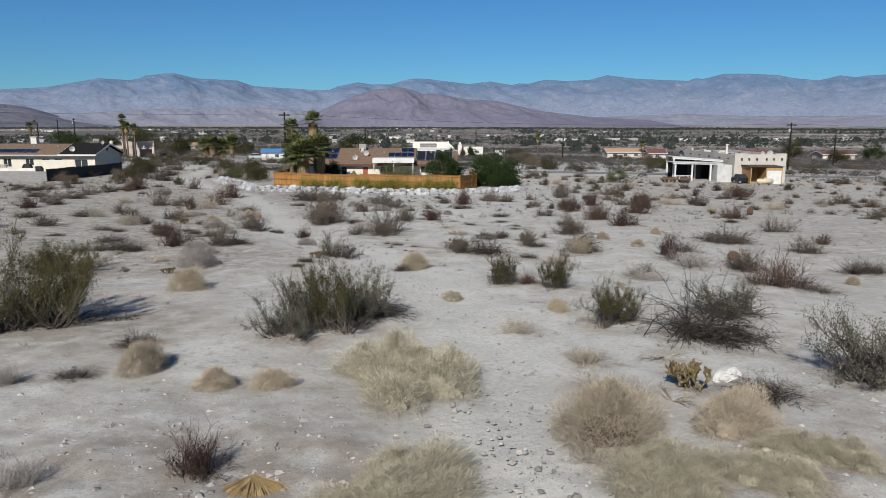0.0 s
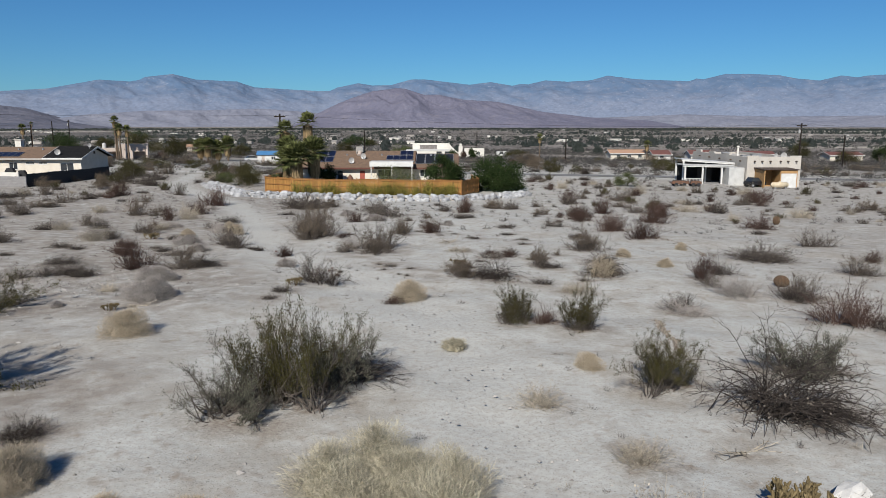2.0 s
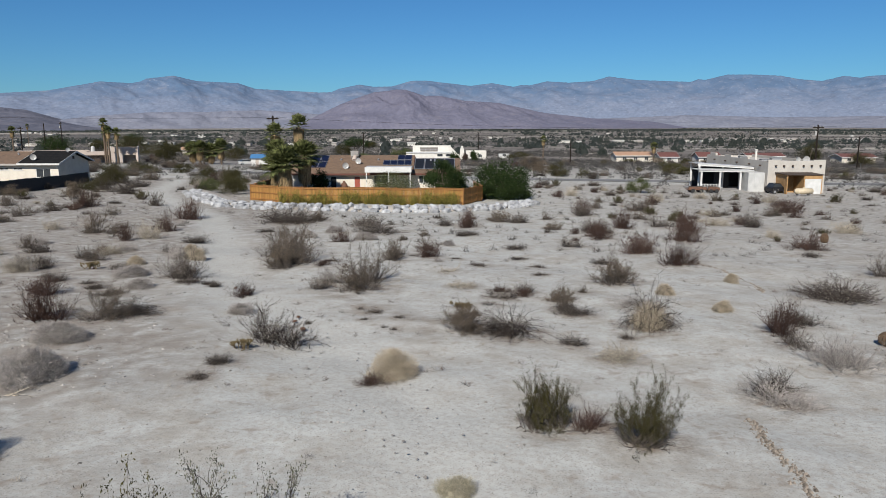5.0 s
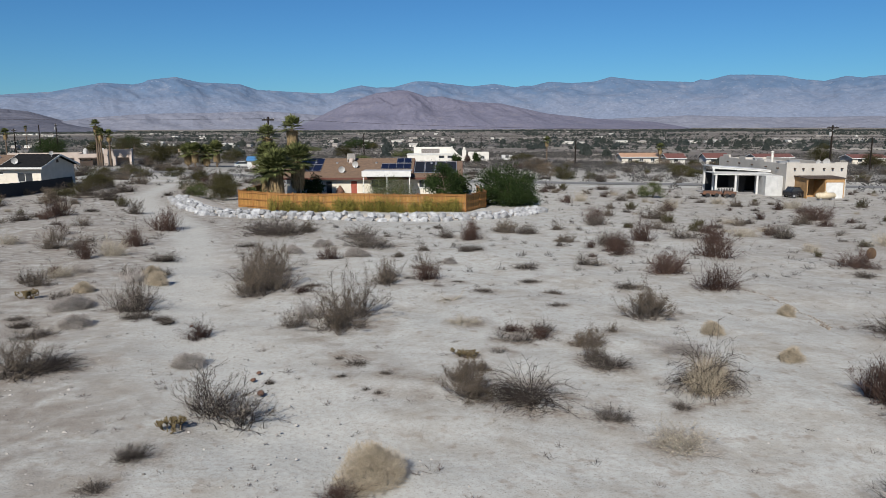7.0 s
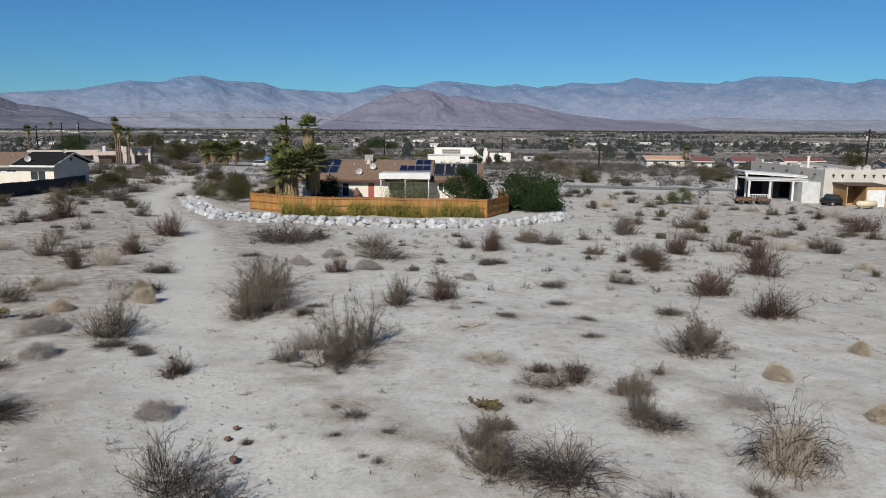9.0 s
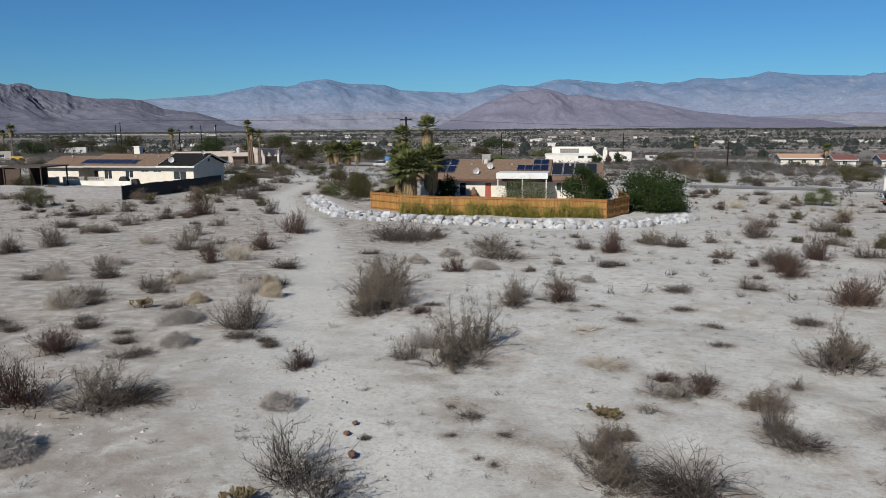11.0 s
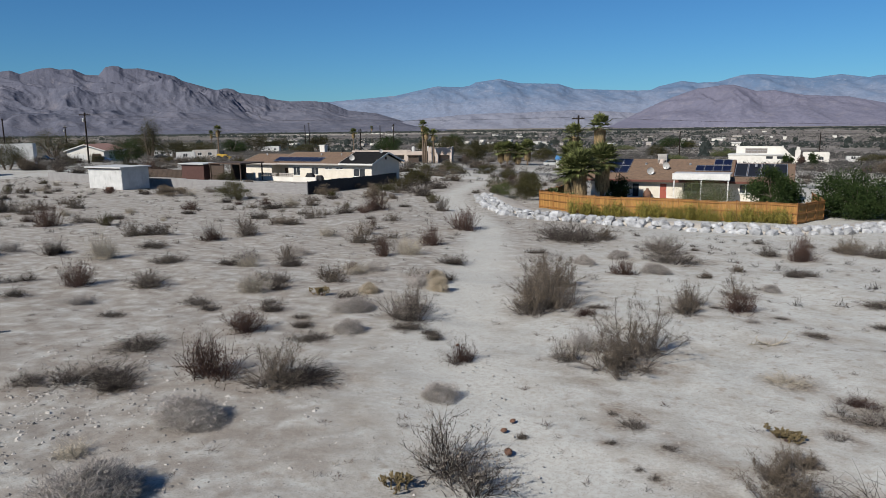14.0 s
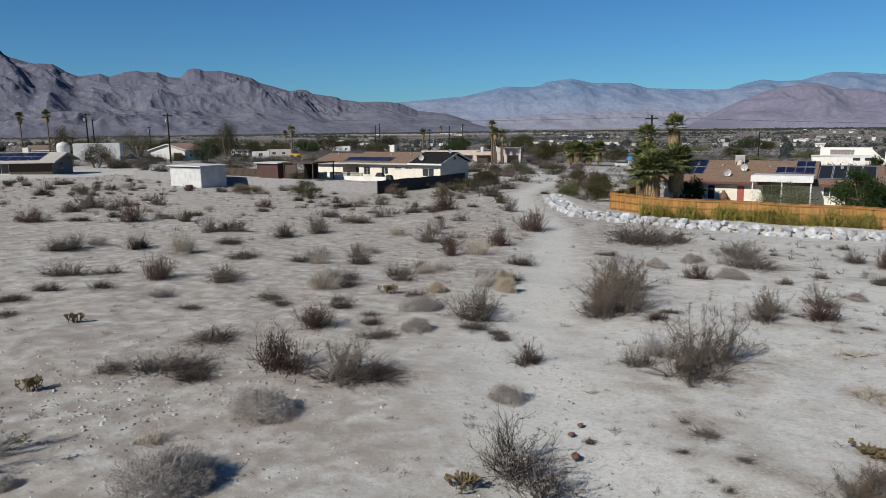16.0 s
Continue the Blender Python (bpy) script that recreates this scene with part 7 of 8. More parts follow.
M_STONE_SAND = mat("bank_sand", (0.368, 0.344, 0.312), (0.304, 0.272, 0.232), 1.5, 0.95, bump=0.3, fine=0.15, spec=0.15)
stone_bank()


# ---------------------------------------------------------------- houses farther off
def far_house(x, y, w, d, h, turn, wall_mat, roof_mat, label, roof="gable", rise=1.2, windows=3, parapet=0.5, garage=False):
    """A distant bungalow: walls with window openings, a door, and a gable or flat roof."""
    t = thing("bungalow" if roof == "gable" else "flat_roofed_building", label, "house", on(x, y, -0.1), turn, group="houses")
    a = w / 2
    holes, k = [], windows * 2 + 1
    for i in range(windows):
        c = -a + w * (2 * i + 1.5) / k
        holes.append((c - 0.7, c + 0.7, 0.95, 2.0))
    if garage:
        holes = [(-a + 0.8, -a + 5.3, 0.0, 2.1)] + [q for q in holes if q[0] > -a + 5.6]
    m = Mesh()
    wall_front(m, -a, a, -d / 2, -d / 2 + 0.2, -0.4, h, holes)
    m.box(-a, a, d / 2 - 0.2, d / 2, -0.4, h).box(-a, -a + 0.2, -d / 2 + 0.2, d / 2 - 0.2, -0.4, h).box(a - 0.2, a, -d / 2 + 0.2, d / 2 - 0.2, -0.4, h)
    if roof == "gable":
        for q in (-a, a - 0.2):
            m.prism_x([(-d / 2, h), (0, h + rise), (d / 2, h)], q, q + 0.2)
    part("wall", m, wall_mat, t)
    for q in holes:
        if garage and q[3] == 2.1:
            g = part("garage_door", Mesh().box(q[0], q[1], -d / 2 + 0.08, -d / 2 + 0.12, q[2], q[3]), M_WHITE, t)
            for j in range(4):
                part("door_panel", Mesh().box(q[0] + 0.1, q[1] - 0.1, -d / 2 + 0.05, -d / 2 + 0.077, q[2] + 0.06 + j * 0.52, q[2] + 0.5 + j * 0.52), M_WHITE, g)
        else:
            window(t, q[0], q[1], -d / 2, q[2], q[3], M_WHITE)
    if roof == "gable":
        gable_roof(t, -a - 0.5, a + 0.5, -d / 2 - 0.6, 0, d / 2 + 0.6, h + 0.02, h + rise + 0.12, roof_mat, M_WHITE)
    else:
        part("roof", Mesh().box(-a + 0.2, a - 0.2, -d / 2 + 0.2, d / 2 - 0.2, h - parapet, h - parapet + 0.15), roof_mat, t)
    return t


far_house(64.8, 274, 13.5, 8, 2.5, 0, M_STUCCO_CREAM, M_TILE_ORANGE, "cream bungalow with low orange tile roof", rise=1.1)
far_house(75.0, 268, 6.0, 7, 2.3, 0, M_STUCCO_WHITE, M_TILE_RED, "white cottage with dark red roof", rise=1.3, windows=1)
far_house(90.0, 271, 7.5, 7, 2.4, 0, M_STUCCO_WHITE, M_TILE_RED, "white cottage with dark red roof", rise=1.4, windows=2)
far_house(122.0, 300, 14, 8, 2.1, 0, M_STUCCO_BEIGE, M_TILE_RED, "long beige bungalow with red roof", rise=1.0, windows=5)
far_house(146.5, 280, 12, 8, 2.3, 0, M_STUCCO_CREAM, M_TILE_RED, "low bungalow with dark red roof", rise=1.0)
far_house(-106.7, 310, 8, 7, 2.3, 20, M_STUCCO_CREAM, M_TILE_ORANGE, "small tan bungalow among palms", rise=0.9, windows=2)
salmon = far_house(-181.5, 171, 14.0, 10.4, 3.2, 117, M_STUCCO_WHITE, M_TILE_SALMON, "white garage house with salmon tile roof", rise=1.7, windows=2)
g = part("garage_door", Mesh().box(-7.04, -7.003, -0.2, 4.3, -0.3, 2.4), M_WHITE, salmon)
for j in range(4):
    part("door_panel", Mesh().box(-7.07, -7.043, -0.1, 4.2, -0.25 + j * 0.64, 0.3 + j * 0.64), M_WHITE, g)
# thin dark sheet on the closed wall, painting in the porch's shade
part("porch_shade_sheet", Mesh().box(-7.03, -7.003, -4.4, -1.8, -0.3, 2.4), M_DARKWOOD, salmon, "dark sheet standing for a shaded porch opening")
far_house(-214, 226, 8, 3, 2.6, 40, M_WHITE_METAL, M_WHITE_METAL, "white mobile home with flat roof", "flat", windows=3)
far_house(-171, 195, 5.5, 3.2, 2.4, 40, M_WHITE_METAL, M_WHITE_METAL, "white storage building with flat roof", "flat", windows=1)
far_house(-186, 219, 8.5, 5, 2.8, 38, M_STUCCO_BEIGE, M_WHITE_METAL, "beige building with pale flat roof", "flat", windows=2)
# a trailer, made taller than real to fit the camera's view
far_house(-163, 133, 10.5, 4.0, 5.2, 45, M_WHITE_METAL, M_WHITE_METAL, "long white trailer, heightened to fit the camera's view", "flat", windows=2, parapet=0.1)
far_house(-250, 330, 14, 3, 3.0, 25, M_WHITE_METAL, M_WHITE_METAL, "long pale mobile home far off", "flat", windows=4, parapet=0.1)
far_house(9.0, 286, 7.5, 6, 3.3, 0, M_STUCCO_WHITE, M_STUCCO_WHITE, "white flat-roofed annexe beside the house", "flat", windows=2)
far_house(20.5, 300, 4.0, 4, 1.9, 0, M_WHITE_METAL, M_WHITE_METAL, "small white pump house", "flat", windows=1)


def water_tank(x, y):
    t = thing("water_tank", "round white water tank beside the trailer", "water tank", on(x, y))
    part("vessel", Mesh().lathe([(1.45, -0.2), (1.45, 4.6), (1.2, 5.1), (0.3, 5.4)], 18), M_WHITE_METAL, t)
    part("lid", Mesh().lathe([(0.34, 5.36), (0.34, 5.5), (0.1, 5.56)], 10), M_STEEL, t)


water_tank(-169.5, 128.0)


def roof_deck_house():
    """A white flat-roofed house of two levels, with an open roof terrace, a stepped wall and a chimney."""
    t = thing("white_adobe_house", "white two-level adobe house with roof terrace", "house", on(-6.5, 266, -0.2), 0, group="houses")
    m = Mesh()
    wall_front(m, -7.2, 6.0, 0, 0.4, -0.5, 5.4, ((-4.6, 1.6, 3.3, 4.75),))
    part("back_wall", Mesh().box(-7.2, 6.0, 7.6, 8, -0.5, 5.0), M_STUCCO_WHITE, t)
    for x in (-7.2, 5.6):
        part("side_wall", Mesh().box(x, x + 0.4, 0.4, 7.6, -0.5, 5.4), M_STUCCO_WHITE, t)
    part("terrace_floor", Mesh().box(-6.8, 5.6, 0.4, 7.6, 2.9, 3.1), M_STUCCO_WHITE, t)
    part("stepped_wall", Mesh().prism([(6.0, -0.5), (10.4, -0.5), (10.4, 1.8), (9.0, 2.2), (7.4, 3.6), (6.0, 5.0)], 0.1, 0.5), M_STUCCO_WHITE, t)
    part("wall", m, M_STUCCO_WHITE, t)
    # brown colour stands for shade inside the white terrace
    part("terrace_shade_wall", Mesh().box(-6.8, 5.6, 5.0, 5.2, 3.1, 4.9), M_BROWN_STUCCO, t, "terrace back wall painted brown for shade")
    for i in range(8):
        part("railing_bar", Mesh().box(-4.5 + i * 0.85, -4.42 + i * 0.85, 0.15, 0.23, 3.3, 4.0), M_STEEL, t)
    part("top_rail", Mesh().box(-4.6, 1.6, 0.12, 0.26, 4.003, 4.08), M_STEEL, t)
    part("chimney", Mesh().box(9.3, 10.7, 1.0, 2.2, -0.5, 4.3).box(9.6, 10.4, 1.2, 2.0, 4.3, 5.2), M_STUCCO_WHITE, t)
    low = part("lower_wing", Mesh().box(-9.0, 6.0, -6.5, -0.004, -0.5, 3.0), M_STUCCO_WHITE, t)
    part("wing_roof", Mesh().box(-9.2, 6.2, -6.7, -0.01, 3.003, 3.2), M_WHITE, low)
    # thin dark panels on the solid wing, in place of openings
    for x in (1.5, 4.4):
        part("dark_panel", Mesh().box(x, x + 1.8, -6.53, -6.503, 1.9, 2.7), M_GLASS, low)
    for x, s, mt, lb in ((7.4, 1.25, M_OLEANDER, "clipped dark round bush before the white house"), (14.0, 1.4, M_OLEANDER, "clipped dark upright bush before the white house")):
        leafy("clipped_bush", lb, "shrub", on(x - 6.5, 258.5), s * 2.3, s * 2.6, mt, int(x * 7), 900, 0.5, 0.2, 20, 0.0, "clipped bushes")
    leafy("red_bush", "red-leaved bush beside the white house", "shrub", on(4.0, 258.0), 2.6, 2.6, M_TWIG_BROWN, 77, 700, 0.5, 0.15, 14, 0.0)


def pink_house():
    t = thing("pink_adobe_house", "pinkish flat-roofed adobe house with dark porch", "house", on(-90.5, 204, -0.2), 22, group="houses")
    wing = Mesh()
    wall_front(wing, -21, -5.2, 2.0, 2.3, -0.4, 3.7, ((-19.5, -17.6, 0.9, 2.1), (-9.4, -6.2, 0, 2.3)))
    wing.box(-21, -5.2, 10.7, 11, -0.4, 3.4).box(-21, -20.7, 2.3, 10.7, -0.4, 3.7).box(-20.7, -5.2, 2.3, 10.7, 3.1, 3.25).box(-9.7, -5.9, 4.4, 4.6, -0.4, 3.1)
    part("wall", wing, M_STUCCO_PINK, t)
    window(t, -19.5, -17.6, 2.0, 0.9, 2.1, M_DARKWOOD)
    middle = Mesh()
    wall_front(middle, -5.196, 0.8, 1.0, 1.3, -0.4, 3.3, ((-4.9, 0.5, 0, 2.2),))
    middle.box(-5.196, 0.8, 1.3, 10.0, 2.9, 3.05).box(-5.196, 0.8, 4.0, 4.2, -0.4, 2.9)
    part("wall", middle, M_STUCCO_PINK, t)
    for x in (-4.7, -2.2, 0.3):
        part("porch_post", Mesh().box(x - 0.12, x + 0.12, 1.02, 1.26, -0.3, 2.2), M_DARKWOOD, t)
    part("porch_beam", Mesh().box(-5.1, 0.7, 0.6, 0.996, 2.1, 2.35), M_DARKWOOD, t)
    block = Mesh()
    wall_front(block, 0.804, 7.4, 0, 0.3, -0.4, 4.4, ((2.0, 2.9, 0, 2.1), (3.8, 6.8, 0.1, 2.3)))
    block.box(0.804, 1.1, 0.3, 9.0, -0.4, 4.4).box(7.1, 7.4, 0.3, 9.0, -0.4, 4.4).box(1.1, 7.1, 8.7, 9.0, -0.4, 4.2).box(1.1, 7.1, 0.3, 8.7, 3.4, 3.55).box(3.5, 7.1, 2.4, 2.6, -0.4, 3.4)
    part("wall", block, M_STUCCO_PINK, t)
    door(t, 2.0, 2.9, 0, 0.0, 2.1, M_DARKWOOD, "dark wooden entrance door")
    part("buttress", Mesh().prism_x([(-1.6, -0.4), (-0.5, 3.0), (-0.003, 3.0), (-0.003, -0.4)], 6.9, 7.4), M_STUCCO_PINK, t)
    for x in (1.6, 3.2, 4.8, 6.4):
        part("roof_beam_end", Mesh().tube((x, -0.45, 2.95), (x, -0.003, 2.95), 0.1, 0.1, 8, True), M_DARKWOOD, t)
    for x in (-3.8, -0.6, 0.3):
        part("roof_tank", Mesh().lathe([(0.5, 3.06), (0.5, 4.3), (0.2, 4.6)], 10, (x, 5, 0)), M_WHITE_METAL, t)
    part("low_wall", Mesh().box(-8.0, -4.5, -2.6, -2.3, -0.4, 1.3), M_STUCCO_PINK, t)
    part("gate", Mesh().box(-4.4, -1.6, -2.55, -2.4, -0.3, 1.6), M_DARKWOOD, t, "dark board gate")


def corner_house():
    """The house at the far edge of the sand, its long roof carrying solar panels, its gable to the side."""
    t = thing("grey_house", "grey bungalow with solar panels, walls painted dark for shade", "house", on(-124.5, 97, -0.1), 36, group="houses")
    m = Mesh()
    wall_front(m, -16, 3.5, -4, -3.8, -0.4, 2.4, ((-12, -9.5, 0.9, 2.1), (-6, -3.5, 0.3, 2.1)))
    m.box(-16, 3.5, 3.8, 4, -0.4, 2.4).box(-16, -15.8, -3.8, 3.8, -0.4, 2.4).box(3.3, 3.5, -3.8, 3.8, -0.4, 2.4)
    m.prism_x([(-4, 2.4), (0, 3.6), (4, 2.4)], 3.3, 3.5).prism_x([(-4, 2.4), (0, 3.6), (4, 2.4)], -16, -15.8)
    # dark wood colour paints in the shade under the front eaves
    part("wall", m, M_DARKWOOD, t)
    part("gable_wall", Mesh().box(3.503, 3.6, -3.9, 3.9, -0.4, 2.4).prism_x([(-3.9, 2.4), (0, 3.55), (3.9, 2.4)], 3.503, 3.6), M_BROWN_STUCCO, t, "brown-grey rendered gable wall")
    gable_roof(t, -16.5, 4.6, -5.2, 0, 5.0, 2.35, 3.75, M_STUCCO_BEIGE, M_STUCCO_BEIGE)
    zf = lambda yy: 2.35 + (yy + 5.2) * 1.4 / 5.2
    for i in range(9):
        for j in range(2):
            slope_panel("solar_panel", t, -14.5 + i * 1.75 + (0.5 if i > 3 else 0), -12.85 + i * 1.75 + (0.5 if i > 3 else 0), -4.5 + j * 2.1, -2.5 + j * 2.1, zf, M_PANEL, "dark blue solar panel")
    window(t, -12, -9.5, -4, 0.9, 2.1, M_WHITE)
    window(t, -6, -3.5, -4, 0.3, 2.1, M_WHITE)
    part("side_window", Mesh().box(3.603, 3.63, -1.6, 0.2, 0.9, 2.0), M_GLASS, t)
    part("chimney", Mesh().box(-3.4, -2.4, 1.0, 2.0, 3.0, 4.6), M_STUCCO_CREAM, t)
    far_house(-250, 175, 20, 9, 2.6, 40, M_STUCCO_BEIGE, M_SHINGLE, "brown-roofed bungalow behind the palms", rise=1.6, windows=4)


def cabin():
    t = thing("blue_roofed_cabin", "small pale cabin with a bright blue roof", "cabin", on(-48.0, 199.0, -0.05), 8)
    m = Mesh()
    wall_front(m, -2.9, 2.9, -2, -1.85, -0.3, 2.1, ((-1.9, -1.0, 0.1, 1.9), (0.6, 1.7, 0.8, 1.7)))
    m.box(-2.9, 2.9, 1.85, 2, -0.3, 2.1).box(-2.9, -2.75, -1.85, 1.85, -0.3, 2.1).box(2.75, 2.9, -1.85, 1.85, -0.3, 2.1)
    part("wall", m, M_WHITE, t)
    part("roof", Mesh().prism_x([(-2.4, 2.1), (-2.4, 2.2), (0, 3.1), (2.4, 2.2), (2.4, 2.1), (0, 2.98)], -3.2, 3.2), M_BLUE_ROOF, t, "bright blue sheet roof")
    door(t, -1.9, -1.0, -2, 0.1, 1.9, M_STUCCO_PINK, "pale wooden door")
    window(t, 0.6, 1.7, -2, 0.8, 1.7, M_WHITE)


roof_deck_house()
pink_house()
corner_house()
cabin()
car("parked_car", "white parked car near the cabin", on(-54.0, 205), 25, M_WHITE_METAL, 4.6)
car("pickup_truck", "black pickup truck on the sandy drive", on(-187.5, 158.5), 33, M_CAR_BLACK, 5.4, True)
car("pickup_truck", "black pickup truck on the sandy drive", on(-180.5, 160.0), 36, M_CAR_BLACK, 5.4, True)
car("parked_car", "blue parked car beside the white house", on(-168.5, 162.5), 36, M_CAR_BLUE, 4.4)
car("parked_car", "dark parked car by the sheds", on(-176.0, 190.0), 36, M_CAR_BLACK, 4.6)
car("parked_car", "dark parked car beside the grey house", on(-133.0, 87.5), 36, M_CAR_BLACK, 4.6)


def loader(x, y):
    t = thing("front_loader", "yellow front loader among the sheds", "vehicle", on(x, y), 30)
    part("body", Mesh().prism([(-1.6, 0.7), (1.4, 0.7), (1.4, 1.5), (0.2, 1.6), (-1.6, 1.7)], -0.8, 0.8), M_YELLOW, t)
    part("cab", Mesh().box(-0.7, 0.5, -0.7, 0.7, 1.6, 2.7), M_GLASS, t)
    part("bucket", Mesh().prism([(2.0, 0.1), (2.9, 0.1), (2.6, 0.9), (2.1, 0.9)], -1.0, 1.0), M_YELLOW, t)
    part("lift_arm", Mesh().tube((0.6, -0.6, 1.5), (2.2, -0.6, 0.6), 0.1, 0.1, 4, True), M_YELLOW, t)
    for a in (-1.0, 1.0):
        for b in (-1.0, 0.7):
            part("wheel", Mesh().prism([(a + 0.6 * math.cos(q * 0.5236), 0.6 + 0.6 * math.sin(q * 0.5236)) for q in range(12)], b, b + 0.3), M_RUBBER, t)


loader(-161.5, 201)


# ---------------------------------------------------------------- utility poles and lines
def pole(x, y, h, turn=0.0, arm=1.1, can=True):
    t = thing("utility_pole", "dark wooden utility pole with crossarm", "utility pole", on(x, y), turn, group="utility poles")
    part("mast", Mesh().tube((0, 0, -0.4), (0, 0, h), 0.24, 0.18, 8, True), M_POLE, t)
    if arm:
        a = part("crossarm", Mesh().box(-arm, arm, -0.22, -0.03, h - 0.72, h - 0.44), M_POLE, t)
        for q in (-arm + 0.1, -arm * 0.4, arm * 0.4, arm - 0.1):
            part("insulator", Mesh().lathe([(0.05, 0), (0.07, 0.06), (0.04, 0.1), (0.06, 0.16), (0.02, 0.2)], 6, (q, -0.095, h - 0.477)), M_CERAMIC, a)
        for q in (-1, 1):
            part("brace", Mesh().tube((q * arm * 0.6, -0.15, h - 0.6), (0, -0.15, h - 1.3), 0.02, 0.02, 4), M_STEEL, a)
    if can:
        part("transformer", Mesh().lathe([(0.2, -0.05), (0.24, 0), (0.24, 0.75), (0.2, 0.8), (0.05, 0.86)], 10, (-0.42, -0.1, h - 2.3)), M_CERAMIC, t, "grey transformer can")
    return t


def line_between(a, b, sag):
    """A slack power line hung between two pole tops."""
    t = thing("power_line", "thin dark overhead power line", "power line", group="power lines")
    a, b = Vector(a), Vector(b)
    m = Mesh()
    pts = [a.lerp(b, i / 14) - Vector((0, 0, sag * 4 * (i / 14) * (1 - i / 14))) for i in range(15)]
    m.pipe(pts, 0.022)
    part("cable", m, M_POLE, t)


POLES = ((-36.4, 163.5, 11.5, 0, 1.2, False), (83.0, 181.5, 11.6, 0, 1.2, True), (-162.0, 153.0, 12.9, 25, 1.35, True), (-191.3, 148.5, 13.5, 25, 1.2, True), (-240, 205, 11.5, 25, 0.6, True), (-214, 165, 12.5, 0, 0, False), (-150, 265, 10.5, 0, 0.9, False), (120, 230, 9.5, 0, 0, False), (-35, 300, 9.8, 0, 0, False), (-155, 300, 13, 0, 0.5, True), (-163, 302, 12.5, 0, 0, False), (36.7, 239, 7.6, 0, 0, False), (-222, 330, 15, 0, 0.6, False), (-232, 340, 14, 0, 0, False), (12, 340, 10, 0, 0, False))
for p in POLES:
    pole(*p)
tops = [Vector((p[0], p[1], ground_z(p[0], p[1]) + p[2] - 0.3)) for p in POLES]
line_between(tops[3], tops[2], 0.5)
line_between(tops[2], tops[0], 1.2)
line_between(tops[0], tops[1], 1.2)
line_between(tops[1], (260, 190, 3.6), 1.6)
line_between(tops[3], (-330, 130, 9.5), 1.5)
line_between(tops[4], tops[6], 1.0)


# ---------------------------------------------------------------- road
ROAD = ((-170, 214), (-110, 190), (-65, 174), (-40, 160), (-10, 151.5), (20, 149.5), (50, 149.0), (90, 147), (150, 143), (260, 132))


def road():
    vs, fs = [], []
    fine = []
    for (ax, ay), (bx, by) in zip(ROAD[:-1], ROAD[1:]):
        k = max(2, int(math.hypot(bx - ax, by - ay) / 6))
        fine += [(ax + (bx - ax) * i / k, ay + (by - ay) * i / k) for i in range(k)]
    for x, y in fine:
        for o in (-2.9, 2.9):
            vs.append((x, y + o, max(plain(x, y), plain(x, y + o)) + 0.07))
    for i in range(len(fine) - 1):
        fs.append((2 * i, 2 * i + 2, 2 * i + 3, 2 * i + 1))
    tagged(part("road", Mesh().add(vs, fs), M_ASPHALT, None), "sun-bleached grey asphalt road across the sand", "road", kind="structure")


road()


# ---------------------------------------------------------------- uncounted scrub, tufts, stones and far groves
def tuft_rows(rng, count, place, size, flat, blade=0.018):
    """Many small tufts in one mesh: each a handful of leaf-shaped blades fanning from one foot."""
    m = Mesh()
    for _ in range(count):
        x, y = place(rng)
        z = ground_z(x, y)
        s = size(rng)
        for _ in range(30):
            d = fan(rng, 5, 80)
            d.z *= flat
            m.leaf((x + rng.gauss(0, s * 0.16), y + rng.gauss(0, s * 0.16), z - 0.02), d, fan(rng, -90, 90), s * rng.uniform(0.25, 0.7), s * blade)
    return m


def lot_place(x0, x1, y0, y1, keep=1.6):
    def place(rng):
        while True:
            x, y = rng.uniform(x0, x1), rng.uniform(y0, y1)
            clump = noise.noise((x * 0.14, y * 0.14, 5.0))
            if near_line(x, y, TRACK) > keep and clump > rng.uniform(-0.55, 0.25) and not (-26 < x < 8 and y > 84):
                return x, y
    return place


stuff_rng = random.Random(77)
tagged(new("dry_tufts", tuft_rows(stuff_rng, 340, lot_place(-20, 22, 10, 64, 1.2), lambda r: r.uniform(0.10, 0.34), 0.8).data("dry_tufts", M_TWIG_GREY)), "small dry grey tufts scattered over the sand", "tuft", kind="stuff")
tagged(new("brown_tufts", tuft_rows(stuff_rng, 200, lot_place(-20, 22, 10, 64, 1.2), lambda r: r.uniform(0.10, 0.30), 0.7).data("brown_tufts", M_TWIG_BROWN)), "small brown tufts scattered over the sand", "tuft", kind="stuff")
tagged(new("straw_tufts", tuft_rows(stuff_rng, 200, lot_place(-16, 16, 8, 60, 1.0), lambda r: r.uniform(0.12, 0.30), 1.0).data("straw_tufts", M_TWIG_PALE)), "small straw tufts scattered over the sand", "tuft", kind="stuff")
tagged(new("outer_tufts", tuft_rows(stuff_rng, 2600, lot_place(-112, 88, 58, 135, 2.0), lambda r: r.uniform(0.25, 0.8), 0.8, 0.024).data("outer_tufts", M_TWIG_GREY)), "low grey tufts across the outer sand", "tuft", kind="stuff")

tagged(new("twig_litter", tuft_rows(stuff_rng, 2600, lot_place(-62, 30, 34, 92, 1.0), lambda r: 0.08 + 0.34 * r.random() ** 2, 0.45, 0.022).data("twig_litter", M_TWIG_BROWN)), "low brown twig litter scattered over the sand", "litter", kind="stuff")


